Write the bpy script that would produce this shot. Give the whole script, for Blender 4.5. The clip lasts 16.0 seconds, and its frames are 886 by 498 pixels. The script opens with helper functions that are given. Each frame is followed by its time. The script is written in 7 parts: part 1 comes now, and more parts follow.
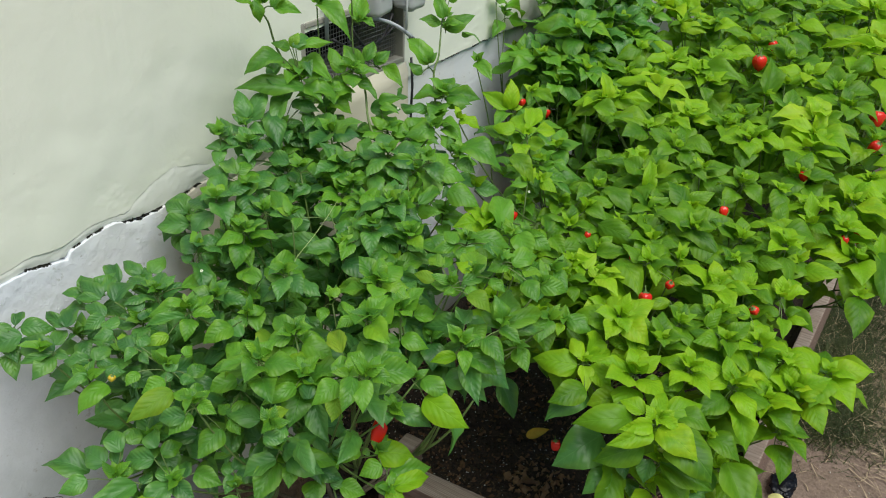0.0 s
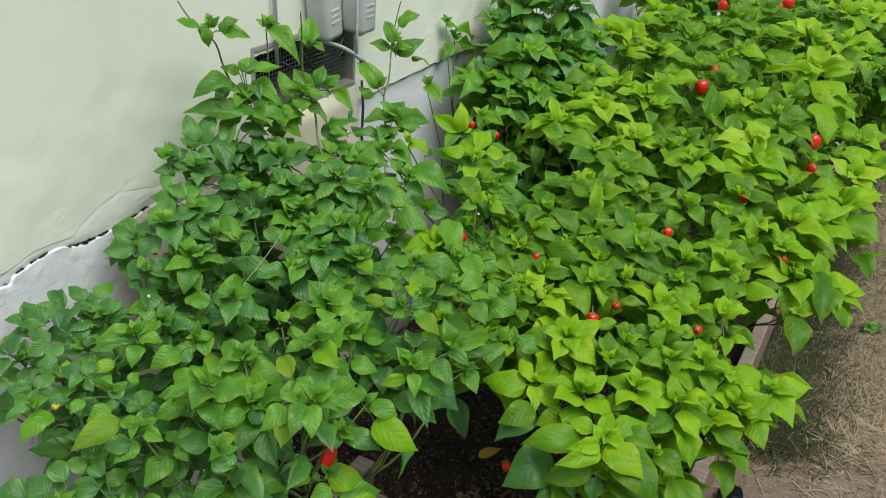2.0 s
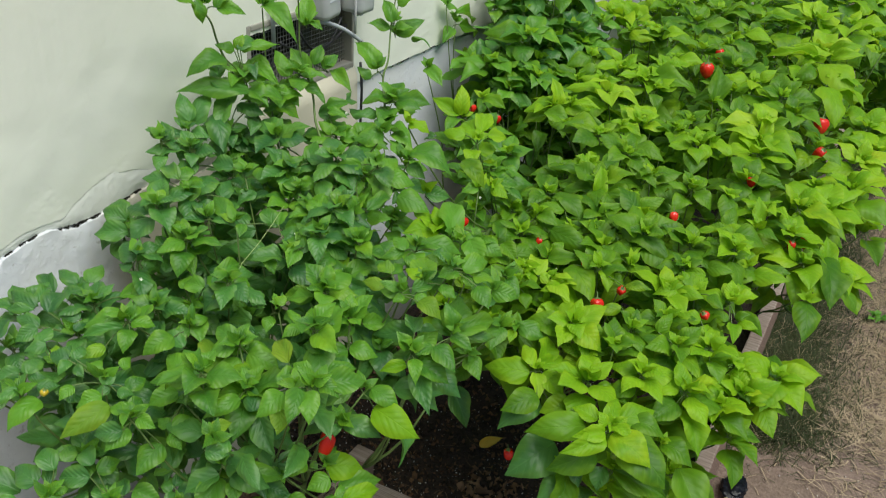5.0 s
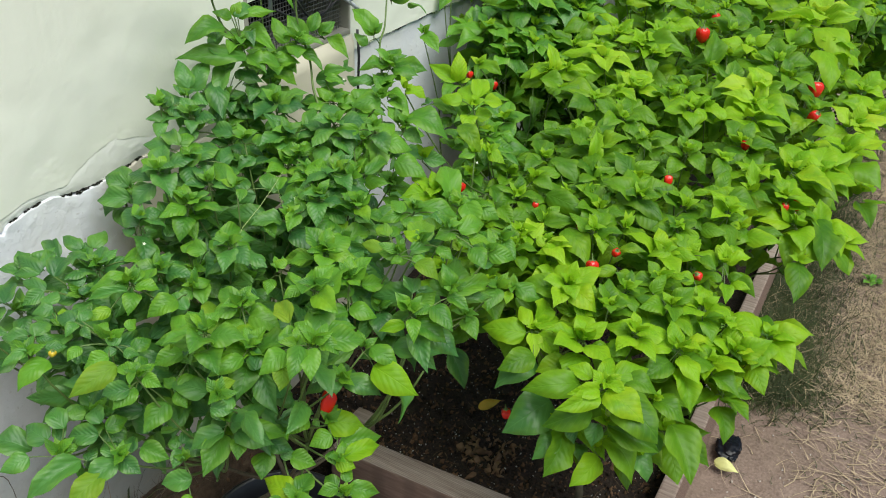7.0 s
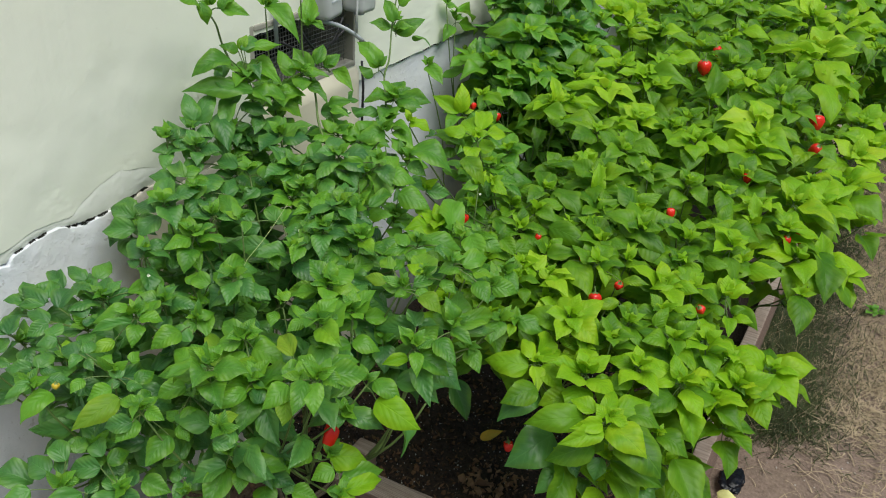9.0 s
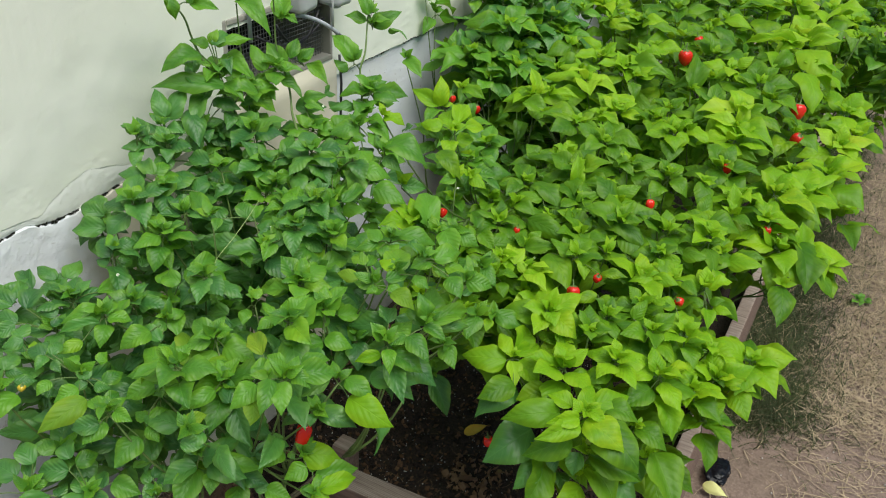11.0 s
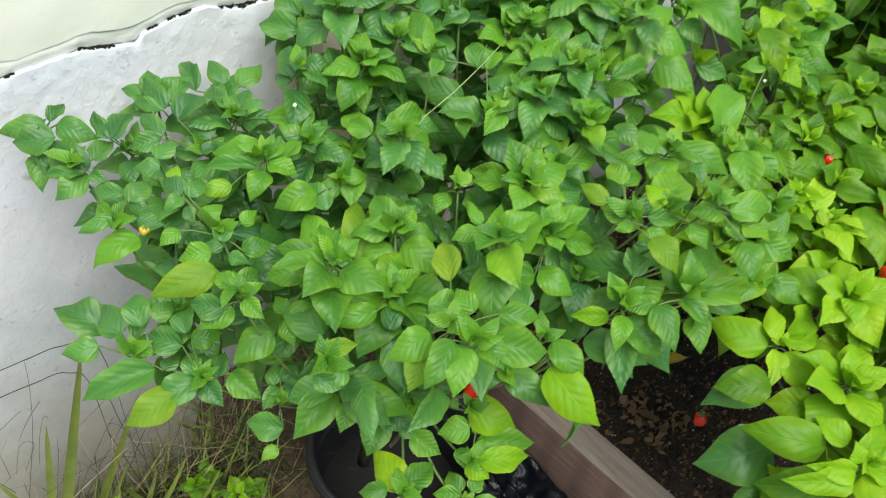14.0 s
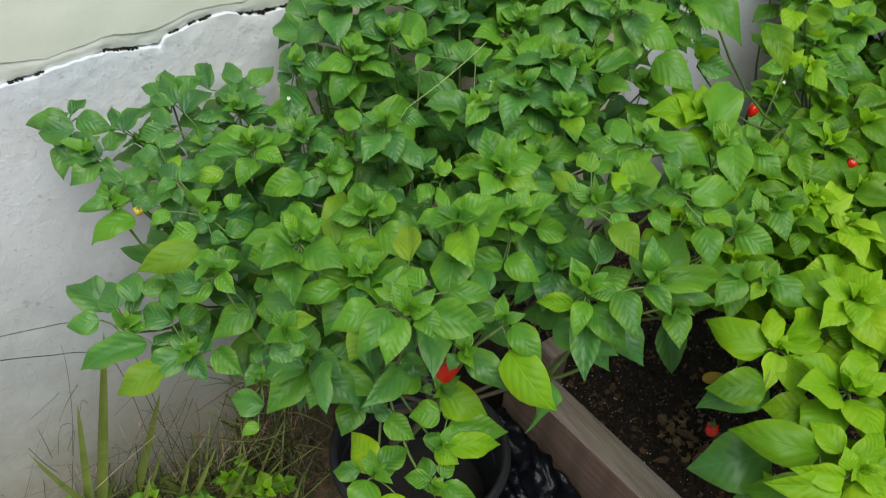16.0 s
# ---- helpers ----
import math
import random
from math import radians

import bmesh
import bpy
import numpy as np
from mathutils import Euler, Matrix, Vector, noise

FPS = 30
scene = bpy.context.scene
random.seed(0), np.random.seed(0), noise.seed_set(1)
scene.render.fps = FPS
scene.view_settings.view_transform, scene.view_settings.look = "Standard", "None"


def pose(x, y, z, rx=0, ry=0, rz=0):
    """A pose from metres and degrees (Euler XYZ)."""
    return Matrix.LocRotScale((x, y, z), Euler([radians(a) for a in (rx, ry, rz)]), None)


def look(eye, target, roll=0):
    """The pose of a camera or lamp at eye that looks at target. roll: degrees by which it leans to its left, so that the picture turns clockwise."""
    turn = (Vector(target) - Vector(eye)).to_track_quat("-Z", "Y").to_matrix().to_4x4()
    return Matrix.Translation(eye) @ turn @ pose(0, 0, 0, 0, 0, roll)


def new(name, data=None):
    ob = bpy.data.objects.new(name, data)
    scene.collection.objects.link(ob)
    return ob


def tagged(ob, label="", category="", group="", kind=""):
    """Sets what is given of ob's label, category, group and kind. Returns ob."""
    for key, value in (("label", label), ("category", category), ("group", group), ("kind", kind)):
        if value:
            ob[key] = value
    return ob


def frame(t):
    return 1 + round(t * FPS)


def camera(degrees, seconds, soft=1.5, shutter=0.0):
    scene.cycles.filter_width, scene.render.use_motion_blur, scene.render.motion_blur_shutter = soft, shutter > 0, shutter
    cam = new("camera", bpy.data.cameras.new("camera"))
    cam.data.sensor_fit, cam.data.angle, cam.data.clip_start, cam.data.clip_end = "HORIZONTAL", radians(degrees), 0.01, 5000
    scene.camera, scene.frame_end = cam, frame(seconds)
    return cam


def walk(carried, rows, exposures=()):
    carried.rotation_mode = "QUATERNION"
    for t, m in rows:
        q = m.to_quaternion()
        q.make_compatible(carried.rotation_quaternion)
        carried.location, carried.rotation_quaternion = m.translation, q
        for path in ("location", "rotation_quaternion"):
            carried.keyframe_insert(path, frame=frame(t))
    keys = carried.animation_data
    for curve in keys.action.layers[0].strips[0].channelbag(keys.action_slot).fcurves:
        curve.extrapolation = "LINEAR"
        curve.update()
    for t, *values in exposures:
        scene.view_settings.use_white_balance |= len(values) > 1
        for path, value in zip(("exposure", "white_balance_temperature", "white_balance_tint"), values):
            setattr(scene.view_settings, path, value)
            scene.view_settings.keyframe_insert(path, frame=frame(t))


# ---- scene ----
cam = camera(55.6, 16.0, soft=1.08, shutter=0.4)
PATH = [
    (0, (-0.014, 0.239, 1.596), (-0.905, 1.716, 0.583), 2.6),
    (0.5, (-0.014, 0.236, 1.592), (-0.872, 1.735, 0.582), 3.1),
    (1, (-0.012, 0.239, 1.61), (-0.825, 1.765, 0.605), 4.1),
    (1.5, (-0.012, 0.234, 1.614), (-0.827, 1.78, 0.641), 4.2),
    (2, (-0.004, 0.237, 1.61), (-0.815, 1.786, 0.639), 4.0),
    (2.5, (-0.013, 0.243, 1.612), (-0.82, 1.797, 0.646), 4.1),
    (3, (-0.016, 0.248, 1.607), (-0.824, 1.803, 0.643), 3.9),
    (3.5, (-0.021, 0.248, 1.601), (-0.828, 1.8, 0.632), 3.8),
    (4, (-0.019, 0.254, 1.6), (-0.824, 1.805, 0.627), 3.5),
    (4.5, (-0.016, 0.255, 1.596), (-0.82, 1.804, 0.62), 3.6),
    (5, (-0.019, 0.258, 1.58), (-0.821, 1.801, 0.592), 4.1),
    (5.2, (-0.017, 0.259, 1.571), (-0.804, 1.779, 0.536), 4.2),
    (7.3, (-0.002, 0.236, 1.587), (-0.786, 1.749, 0.541), 3.6),
    (7.5, (-0.005, 0.236, 1.595), (-0.798, 1.762, 0.574), 3.7),
    (8, (-0.007, 0.238, 1.6), (-0.808, 1.777, 0.605), 3.9),
    (8.5, (-0.007, 0.237, 1.599), (-0.809, 1.777, 0.607), 3.9),
    (9, (-0.007, 0.238, 1.594), (-0.809, 1.775, 0.597), 3.9),
    (9.5, (0.01, 0.238, 1.6), (-0.791, 1.776, 0.605), 3.2),
    (9.7, (0.016, 0.243, 1.605), (-0.781, 1.794, 0.626), 3.2),
    (11.8, (0.011, 0.302, 1.546), (-0.78, 1.795, 0.476), 3.6),
    (12, (0.005, 0.326, 1.528), (-0.926, 1.701, 0.413), 2.6),
    (12.5, (-0.105, 0.396, 1.492), (-1.157, 1.588, 0.279), 5.7),
    (13, (-0.215, 0.488, 1.434), (-1.158, 1.573, 0.043), 8.3),
    (13.5, (-0.256, 0.535, 1.417), (-1.189, 1.605, 0.008), 9.5),
    (14, (-0.236, 0.518, 1.475), (-1.17, 1.59, 0.069), 10.6),
    (14.5, (-0.178, 0.55, 1.505), (-1.221, 1.612, 0.169), 9.2),
    (15, (-0.143, 0.58, 1.502), (-1.273, 1.524, 0.148), 6.3),
    (15.5, (-0.133, 0.581, 1.501), (-1.266, 1.503, 0.136), 6.0),
    (16, (-0.114, 0.594, 1.465), (-1.256, 1.5, 0.096), 4.6),
]
walk(cam, [(t, look(eye, target, roll)) for t, eye, target, roll in PATH],
     exposures=[(t, 0.21 + stops) for t, stops in ((0, -0.13), (5.2, -0.13), (7.3, 0.12), (7.5, 0.10), (8, -0.09), (9.5, -0.15), (12, 0.03), (12.5, -0.04), (13, 0.01), (13.5, 0.34), (14, 0.37), (14.5, 0.08), (15, -0.18), (16, -0.17))])


# ---------------------------------------------------------------- light
world = bpy.data.worlds.new("open_shade_sky")
scene.world = world
world.use_nodes = True
wn = world.node_tree
sky = wn.nodes.new("ShaderNodeTexSky")
sky.sky_type = "NISHITA"
sky.sun_disc = False
sky.sun_elevation = radians(63)
sky.sun_rotation = radians(250)
wn.links.new(sky.outputs[0], wn.nodes["Background"].inputs[0])
wn.nodes["Background"].inputs[1].default_value = 0.078

sun = new("sun", bpy.data.lights.new("sun", "SUN"))
sun.data.energy = 3.68
sun.data.angle = radians(48)
sun.data.color = (0.98, 0.97, 0.90)
sun.matrix_world = look((2.9, 0.3, 6.0), (0, 1.5, 0))


# ---------------------------------------------------------------- materials
class Nodes:
    """Short spelling for a material's node tree."""

    def __init__(self, name, roughness=0.6, metallic=0.0):
        self.mat = bpy.data.materials.new(name)
        self.mat.use_nodes = True
        self.tree = self.mat.node_tree
        self.bsdf = self.tree.nodes["Principled BSDF"]
        self.out = self.tree.nodes["Material Output"]
        self.bsdf.inputs["Roughness"].default_value = roughness
        self.bsdf.inputs["Metallic"].default_value = metallic

    def node(self, kind, **inputs):
        n = self.tree.nodes.new(kind)
        for key, value in inputs.items():
            self.put(n.inputs[key.replace("_", " ")], value)
        return n

    def put(self, socket, value):
        if isinstance(value, bpy.types.NodeSocket):
            self.tree.links.new(value, socket)
        elif isinstance(value, tuple) and len(value) == 3 and socket.type == "RGBA":
            socket.default_value = (*value, 1)
        else:
            socket.default_value = value

    def math(self, op, a, b=0.0, c=0.0):
        n = self.tree.nodes.new("ShaderNodeMath")
        n.operation = op
        for socket, value in zip(n.inputs, (a, b, c)):
            self.put(socket, value)
        return n.outputs[0]

    def mix(self, factor, a, b, blend="MIX"):
        n = self.tree.nodes.new("ShaderNodeMix")
        n.data_type, n.blend_type = "RGBA", blend
        self.put(n.inputs[0], factor)
        self.put(n.inputs[6], a)
        self.put(n.inputs[7], b)
        return n.outputs[2]

    def noise(self, scale, detail=4.0, rough=0.55, vector=None):
        n = self.tree.nodes.new("ShaderNodeTexNoise")
        n.inputs["Scale"].default_value = scale
        n.inputs["Detail"].default_value = detail
        n.inputs["Roughness"].default_value = rough
        if vector is not None:
            self.put(n.inputs["Vector"], vector)
        return n.outputs["Fac"]

    def band(self, value, low, high):
        n = self.tree.nodes.new("ShaderNodeMapRange")
        n.clamp = True
        self.put(n.inputs[0], value)
        n.inputs[1].default_value, n.inputs[2].default_value = low, high
        return n.outputs[0]

    def place(self, scale=(1, 1, 1)):
        geo = self.tree.nodes.new("ShaderNodeNewGeometry")
        m = self.tree.nodes.new("ShaderNodeMapping")
        m.inputs["Scale"].default_value = scale
        self.tree.links.new(geo.outputs["Position"], m.inputs["Vector"])
        return m.outputs[0]

    def bump(self, height, strength=0.3, distance=0.01):
        n = self.tree.nodes.new("ShaderNodeBump")
        n.inputs["Strength"].default_value = strength
        n.inputs["Distance"].default_value = distance
        self.put(n.inputs["Height"], height)
        self.tree.links.new(n.outputs[0], self.bsdf.inputs["Normal"])
        return n.outputs[0]

    def colour(self, value):
        self.put(self.bsdf.inputs["Base Color"], value)


def leaf_material(name, low, high, aged, clear=0.23, gloss=0.47, shine=0.33):
    """A pepper leaf: paler midrib and side veins, quilted between them, light shining through."""
    n = Nodes(name, gloss)
    uv = n.node("ShaderNodeUVMap")
    xyz = n.node("ShaderNodeSeparateXYZ", Vector=uv.outputs[0])
    across = n.math("ABSOLUTE", n.math("SUBTRACT", xyz.outputs[0], 0.5))
    along = xyz.outputs[1]
    warp = n.math("MULTIPLY", n.math("SUBTRACT", n.noise(24.0, 2.0, 0.5, n.place()), 0.5), 0.10)
    rise = n.math("ADD", n.math("SUBTRACT", along, n.math("MULTIPLY", across, 0.85)), warp)
    wave = n.math("SINE", n.math("MULTIPLY", rise, 36.0))
    vein = n.band(wave, 0.86, 1.0)
    rib = n.band(across, 0.020, 0.006)
    lines = n.math("MAXIMUM", n.math("MULTIPLY", vein, 0.55), n.math("MULTIPLY", rib, 0.7))
    info = n.node("ShaderNodeObjectInfo")
    geo = n.node("ShaderNodeNewGeometry")
    rnd = n.math("FRACT", n.math("ADD", info.outputs["Random"], geo.outputs["Random Per Island"]))
    blotch = n.noise(38.0, 3.0, 0.6, n.place())
    base = n.mix(n.math("ADD", n.math("MULTIPLY", rnd, 0.75), n.math("MULTIPLY", n.math("SUBTRACT", blotch, 0.25), 0.5)), low, high)
    age = n.math("MULTIPLY", n.band(n.math("FRACT", n.math("MULTIPLY", rnd, 7.31)), 0.80, 1.0), n.band(blotch, 0.35, 0.65))
    base = n.mix(age, base, aged)
    rim = n.math("ADD", n.math("MULTIPLY", n.math("ADD", across, n.math("MULTIPLY", along, 0.25)), 1.5), n.math("MULTIPLY", n.noise(70.0, 3.0, 0.6, n.place()), 0.9))
    base = n.mix(n.math("MULTIPLY", n.band(rim, 0.85, 1.35), 0.42), base, aged)
    base = n.mix(n.math("MULTIPLY", lines, 0.24), base, tuple(min(1.0, c * 1.5 + 0.03) for c in high))
    n.colour(base)
    n.bsdf.inputs["Specular IOR Level"].default_value = shine
    quilt = n.math("MULTIPLY", n.math("ADD", n.math("MULTIPLY", wave, -0.5), n.math("MULTIPLY", rib, -1.2)), n.band(n.noise(30.0, 2.0, 0.5, n.place()), 0.2, 0.7))
    nor = n.bump(n.math("ADD", quilt, n.math("MULTIPLY", blotch, 0.8)), 0.42, 0.0012)
    thin = n.node("ShaderNodeBsdfTranslucent")
    n.put(thin.inputs["Color"], n.mix(0.65, base, tuple(min(1.0, c * 1.7) for c in aged)))
    n.tree.links.new(nor, thin.inputs["Normal"])
    both = n.node("ShaderNodeMixShader")
    both.inputs[0].default_value = clear
    n.tree.links.new(n.bsdf.outputs[0], both.inputs[1])
    n.tree.links.new(thin.outputs[0], both.inputs[2])
    n.tree.links.new(both.outputs[0], n.out.inputs["Surface"])
    return n.mat


LEAF_DEEP = leaf_material("deep_green_leaf", (0.020, 0.100, 0.028), (0.086, 0.262, 0.042), (0.160, 0.33, 0.030), 0.23, 0.44, 0.48)
LEAF_FRESH = leaf_material("fresh_green_leaf", (0.036, 0.148, 0.019), (0.126, 0.335, 0.022), (0.21, 0.40, 0.018), 0.27, 0.45, 0.42)
LEAF_SUNNY = leaf_material("sunny_green_leaf", (0.036, 0.134, 0.008), (0.128, 0.303, 0.009), (0.22, 0.385, 0.009), 0.28, 0.48, 0.32)
LEAF_LIME = leaf_material("lime_young_leaf", (0.120, 0.310, 0.008), (0.25, 0.48, 0.012), (0.33, 0.50, 0.014), 0.32, 0.50, 0.28)
LEAF_PALE = leaf_material("pale_young_leaf", (0.20, 0.42, 0.016), (0.34, 0.56, 0.026), (0.42, 0.57, 0.030), 0.34, 0.50, 0.28)
LEAF_YELLOW = leaf_material("yellowing_leaf", (0.105, 0.245, 0.018), (0.19, 0.345, 0.024), (0.28, 0.385, 0.028), 0.32, 0.50, 0.26)


def simple(name, dark, light, scale=30.0, roughness=0.7, bump=0.3, depth=0.003, stretch=(1, 1, 1), metallic=0.0):
    n = Nodes(name, roughness, metallic)
    v = n.place(stretch)
    fine, broad = n.noise(scale, 6.0, 0.6, v), n.noise(scale * 0.13, 3.0, 0.5, v)
    n.colour(n.mix(n.band(n.math("ADD", n.math("MULTIPLY", fine, 0.6), n.math("MULTIPLY", broad, 0.4)), 0.3, 0.7), dark, light))
    n.bump(fine, bump, depth)
    return n.mat


STEM_GREEN = simple("green_stem", (0.07, 0.13, 0.03), (0.14, 0.22, 0.05), 60, 0.55)
STEM_BROWN = simple("woody_stem", (0.05, 0.04, 0.025), (0.14, 0.12, 0.07), 80, 0.8)
PEPPER_RED = simple("ripe_pepper_skin", (0.55, 0.012, 0.006), (0.80, 0.03, 0.012), 25, 0.25, 0.1)
PEPPER_GREEN = simple("unripe_pepper_skin", (0.16, 0.30, 0.03), (0.28, 0.42, 0.05), 25, 0.3, 0.1)
PEPPER_YELLOW = simple("half_ripe_pepper_skin", (0.50, 0.36, 0.025), (0.62, 0.46, 0.04), 25, 0.3, 0.1)
PETAL = simple("white_petal", (0.62, 0.68, 0.50), (0.8, 0.82, 0.68), 60, 0.6, 0.1)
BUD = simple("flower_bud", (0.25, 0.36, 0.10), (0.42, 0.52, 0.2), 60, 0.6, 0.1)
PLASTIC_BLACK = simple("black_pot_plastic", (0.010, 0.011, 0.013), (0.022, 0.023, 0.026), 18, 0.38, 0.15)
SHEET_BLACK = simple("black_sheet_plastic", (0.002, 0.0025, 0.004), (0.006, 0.007, 0.011), 130, 0.34, 0.5, 0.002)
SHEET_BLACK.node_tree.nodes["Principled BSDF"].inputs["Specular IOR Level"].default_value = 0.30
BOX_GREY = simple("aged_grey_plastic", (0.50, 0.52, 0.53), (0.64, 0.66, 0.66), 14, 0.5, 0.08)
PIPE_GREY = simple("grey_conduit", (0.42, 0.45, 0.50), (0.58, 0.61, 0.65), 24, 0.42, 0.1)
CABLE_BLACK = simple("black_cable", (0.012, 0.012, 0.014), (0.03, 0.03, 0.035), 40, 0.5, 0.1)
MESH_DARK = simple("tarnished_wire", (0.12, 0.12, 0.12), (0.24, 0.24, 0.23), 90, 0.5, 0.1, metallic=0.6)
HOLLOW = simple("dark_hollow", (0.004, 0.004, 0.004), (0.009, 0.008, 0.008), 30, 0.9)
STRAW = simple("dry_straw", (0.20, 0.145, 0.080), (0.58, 0.46, 0.30), 25, 0.8, 0.1)
GRASS_OLIVE = simple("olive_grass", (0.014, 0.026, 0.005), (0.066, 0.086, 0.019), 14, 0.7, 0.1)
GRASS_GREEN = simple("green_blade", (0.115, 0.175, 0.028), (0.24, 0.295, 0.065), 30, 0.5, 0.1)
TWIG = simple("dry_twig", (0.07, 0.055, 0.045), (0.16, 0.13, 0.10), 60, 0.85)
PERLITE = simple("white_perlite", (0.55, 0.54, 0.50), (0.75, 0.74, 0.70), 90, 0.9)
BARK = simple("bark_chip", (0.045, 0.024, 0.013), (0.24, 0.135, 0.070), 70, 0.9)


def wall_paint(name, tint, stain):
    """Old lime-washed stucco: trowel sweeps, pitting, weather stains."""
    n = Nodes(name, 0.85)
    v = n.place()
    broad, mid, fine = n.noise(1.6, 4, 0.6, v), n.noise(9.0, 5, 0.6, v), n.noise(140.0, 4, 0.6, v)
    base = n.mix(n.band(broad, 0.35, 0.7), tint, tuple(c * 0.93 for c in tint))
    base = n.mix(n.math("MULTIPLY", n.band(mid, 0.55, 0.8), 0.5), base, stain)
    specks = n.band(n.noise(60.0, 2, 0.5, v), 0.77, 0.80)
    base = n.mix(n.math("MULTIPLY", specks, 0.5), base, (0.25, 0.24, 0.2))
    n.colour(base)
    grit = n.noise(48.0, 3, 0.6, v)
    n.bump(n.math("ADD", n.math("MULTIPLY", mid, 0.5), n.math("ADD", n.math("MULTIPLY", n.band(grit, 0.45, 0.75), 0.12), n.math("MULTIPLY", fine, 0.08))), 0.28, 0.006)
    return n.mat


WALL_CREAM = wall_paint("cream_stucco", (0.845, 0.875, 0.755), (0.80, 0.82, 0.67))


def footing_paint():
    """Weathered grey plaster with what is left of its lime wash, splashed with soil low down; both mixes also paint in
    the light fading downwards.
    """
    n = Nodes("weathered_lime_footing", 0.88)
    v = n.place()
    broad, mid, pits, fine = n.noise(2.2, 4, 0.6, v), n.noise(11.0, 6, 0.65, v), n.noise(55.0, 4, 0.6, v), n.noise(190.0, 4, 0.65, v)
    high = n.node("ShaderNodeSeparateXYZ", Vector=v).outputs[2]
    base = n.mix(n.band(mid, 0.38, 0.66), (0.50, 0.54, 0.545), (0.56, 0.60, 0.605))
    base = n.mix(n.math("MULTIPLY", n.band(broad, 0.45, 0.68), 0.5), base, (0.45, 0.465, 0.42))
    # lime wash above; its grading also puts the light's falloff into the colour
    lime = n.math("ADD", high, n.math("ADD", n.math("MULTIPLY", broad, 0.22), n.math("MULTIPLY", mid, 0.16)))
    along = n.node("ShaderNodeSeparateXYZ", Vector=v).outputs[1]
    # far stretch whitened more: its sky-lit brightness is put into the colour
    lime = n.math("ADD", lime, n.math("MULTIPLY", n.band(along, 1.70, 1.85), 0.45))
    lean = n.math("ADD", along, n.math("MULTIPLY", n.math("SUBTRACT", mid, 0.5), 0.12))
    bare = n.math("MULTIPLY", n.band(lean, 1.03, 1.13), n.band(lean, 1.80, 1.74))
    base = n.mix(n.band(lime, 0.70, 0.98), base, n.mix(n.band(broad, 0.38, 0.62), (0.77, 0.81, 0.88), (0.80, 0.815, 0.80)))
    base = n.mix(bare, base, (0.63, 0.59, 0.49))
    # soil splash, with the shade near the ground painted into the same mix
    splash_and_shade = n.math("ADD", high, n.math("MULTIPLY", mid, 0.28))
    base = n.mix(n.math("MULTIPLY", n.band(splash_and_shade, 0.64, 0.34), 0.72), base, (0.32, 0.275, 0.19))
    base = n.mix(n.math("MULTIPLY", n.band(pits, 0.64, 0.71), 0.50), base, (0.32, 0.31, 0.28))
    n.colour(base)
    flake = n.band(n.noise(85.0, 5, 0.7, v), 0.52, 0.60)
    n.bump(n.math("ADD", n.math("MULTIPLY", mid, 0.30), n.math("ADD", n.math("MULTIPLY", pits, 0.30), n.math("ADD", n.math("MULTIPLY", flake, 0.10), n.math("MULTIPLY", fine, 0.16)))), 0.50, 0.005)
    return n.mat


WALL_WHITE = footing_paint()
WALL_PATCH = wall_paint("bare_cement_patch", (0.55, 0.52, 0.43), (0.42, 0.38, 0.30))


def plank_material(name="weathered_redwood", ribs=0.0):
    n = Nodes(name, 0.75)
    v = n.place((0.9, 14.0, 14.0))
    grain, broad = n.noise(9.0, 6, 0.65, v), n.noise(2.2, 3, 0.5, n.place())
    base = n.mix(n.band(grain, 0.32, 0.68), (0.125, 0.076, 0.057), (0.30, 0.205, 0.160))
    upward = n.node("ShaderNodeSeparateXYZ", Vector=n.node("ShaderNodeNewGeometry").outputs["Normal"]).outputs[2]
    silver = n.mix(n.band(grain, 0.30, 0.70), (0.24, 0.185, 0.150), (0.42, 0.35, 0.30))
    base = n.mix(n.math("MULTIPLY", n.band(broad, 0.4, 0.65), 0.3), base, (0.24, 0.155, 0.115))
    base = n.mix(n.math("MULTIPLY", n.band(upward, 0.4, 0.9), n.band(n.math("ADD", broad, n.math("MULTIPLY", grain, 0.5)), 0.45, 0.85)), base, silver)
    n.colour(base)
    if ribs:
        line = n.math("SINE", n.math("MULTIPLY", n.node("ShaderNodeSeparateXYZ", Vector=n.place()).outputs[1], math.tau / ribs))
        n.colour(n.mix(n.math("MULTIPLY", n.band(line, 0.1, -0.9), 0.45), base, (0.12, 0.080, 0.060)))
        n.bump(n.math("ADD", grain, n.math("MULTIPLY", line, 0.4)), 0.5, 0.003)
    else:
        n.bump(grain, 0.5, 0.003)
    return n.mat


WOOD = plank_material()
WOOD_RIBBED = plank_material("ribbed_weathered_board", 0.0042)


def soil_material():
    n = Nodes("dark_potting_soil", 0.9)
    v = n.place()
    fine, mid = n.noise(160, 5, 0.7, v), n.noise(30, 4, 0.6, v)
    base = n.mix(n.band(fine, 0.35, 0.7), (0.008, 0.006, 0.0045), (0.062, 0.038, 0.024))
    base = n.mix(n.math("MULTIPLY", n.band(mid, 0.55, 0.75), 0.5), base, (0.075, 0.043, 0.025))
    n.colour(base)
    n.bump(n.math("ADD", fine, mid), 0.9, 0.012)
    return n.mat


SOIL = soil_material()


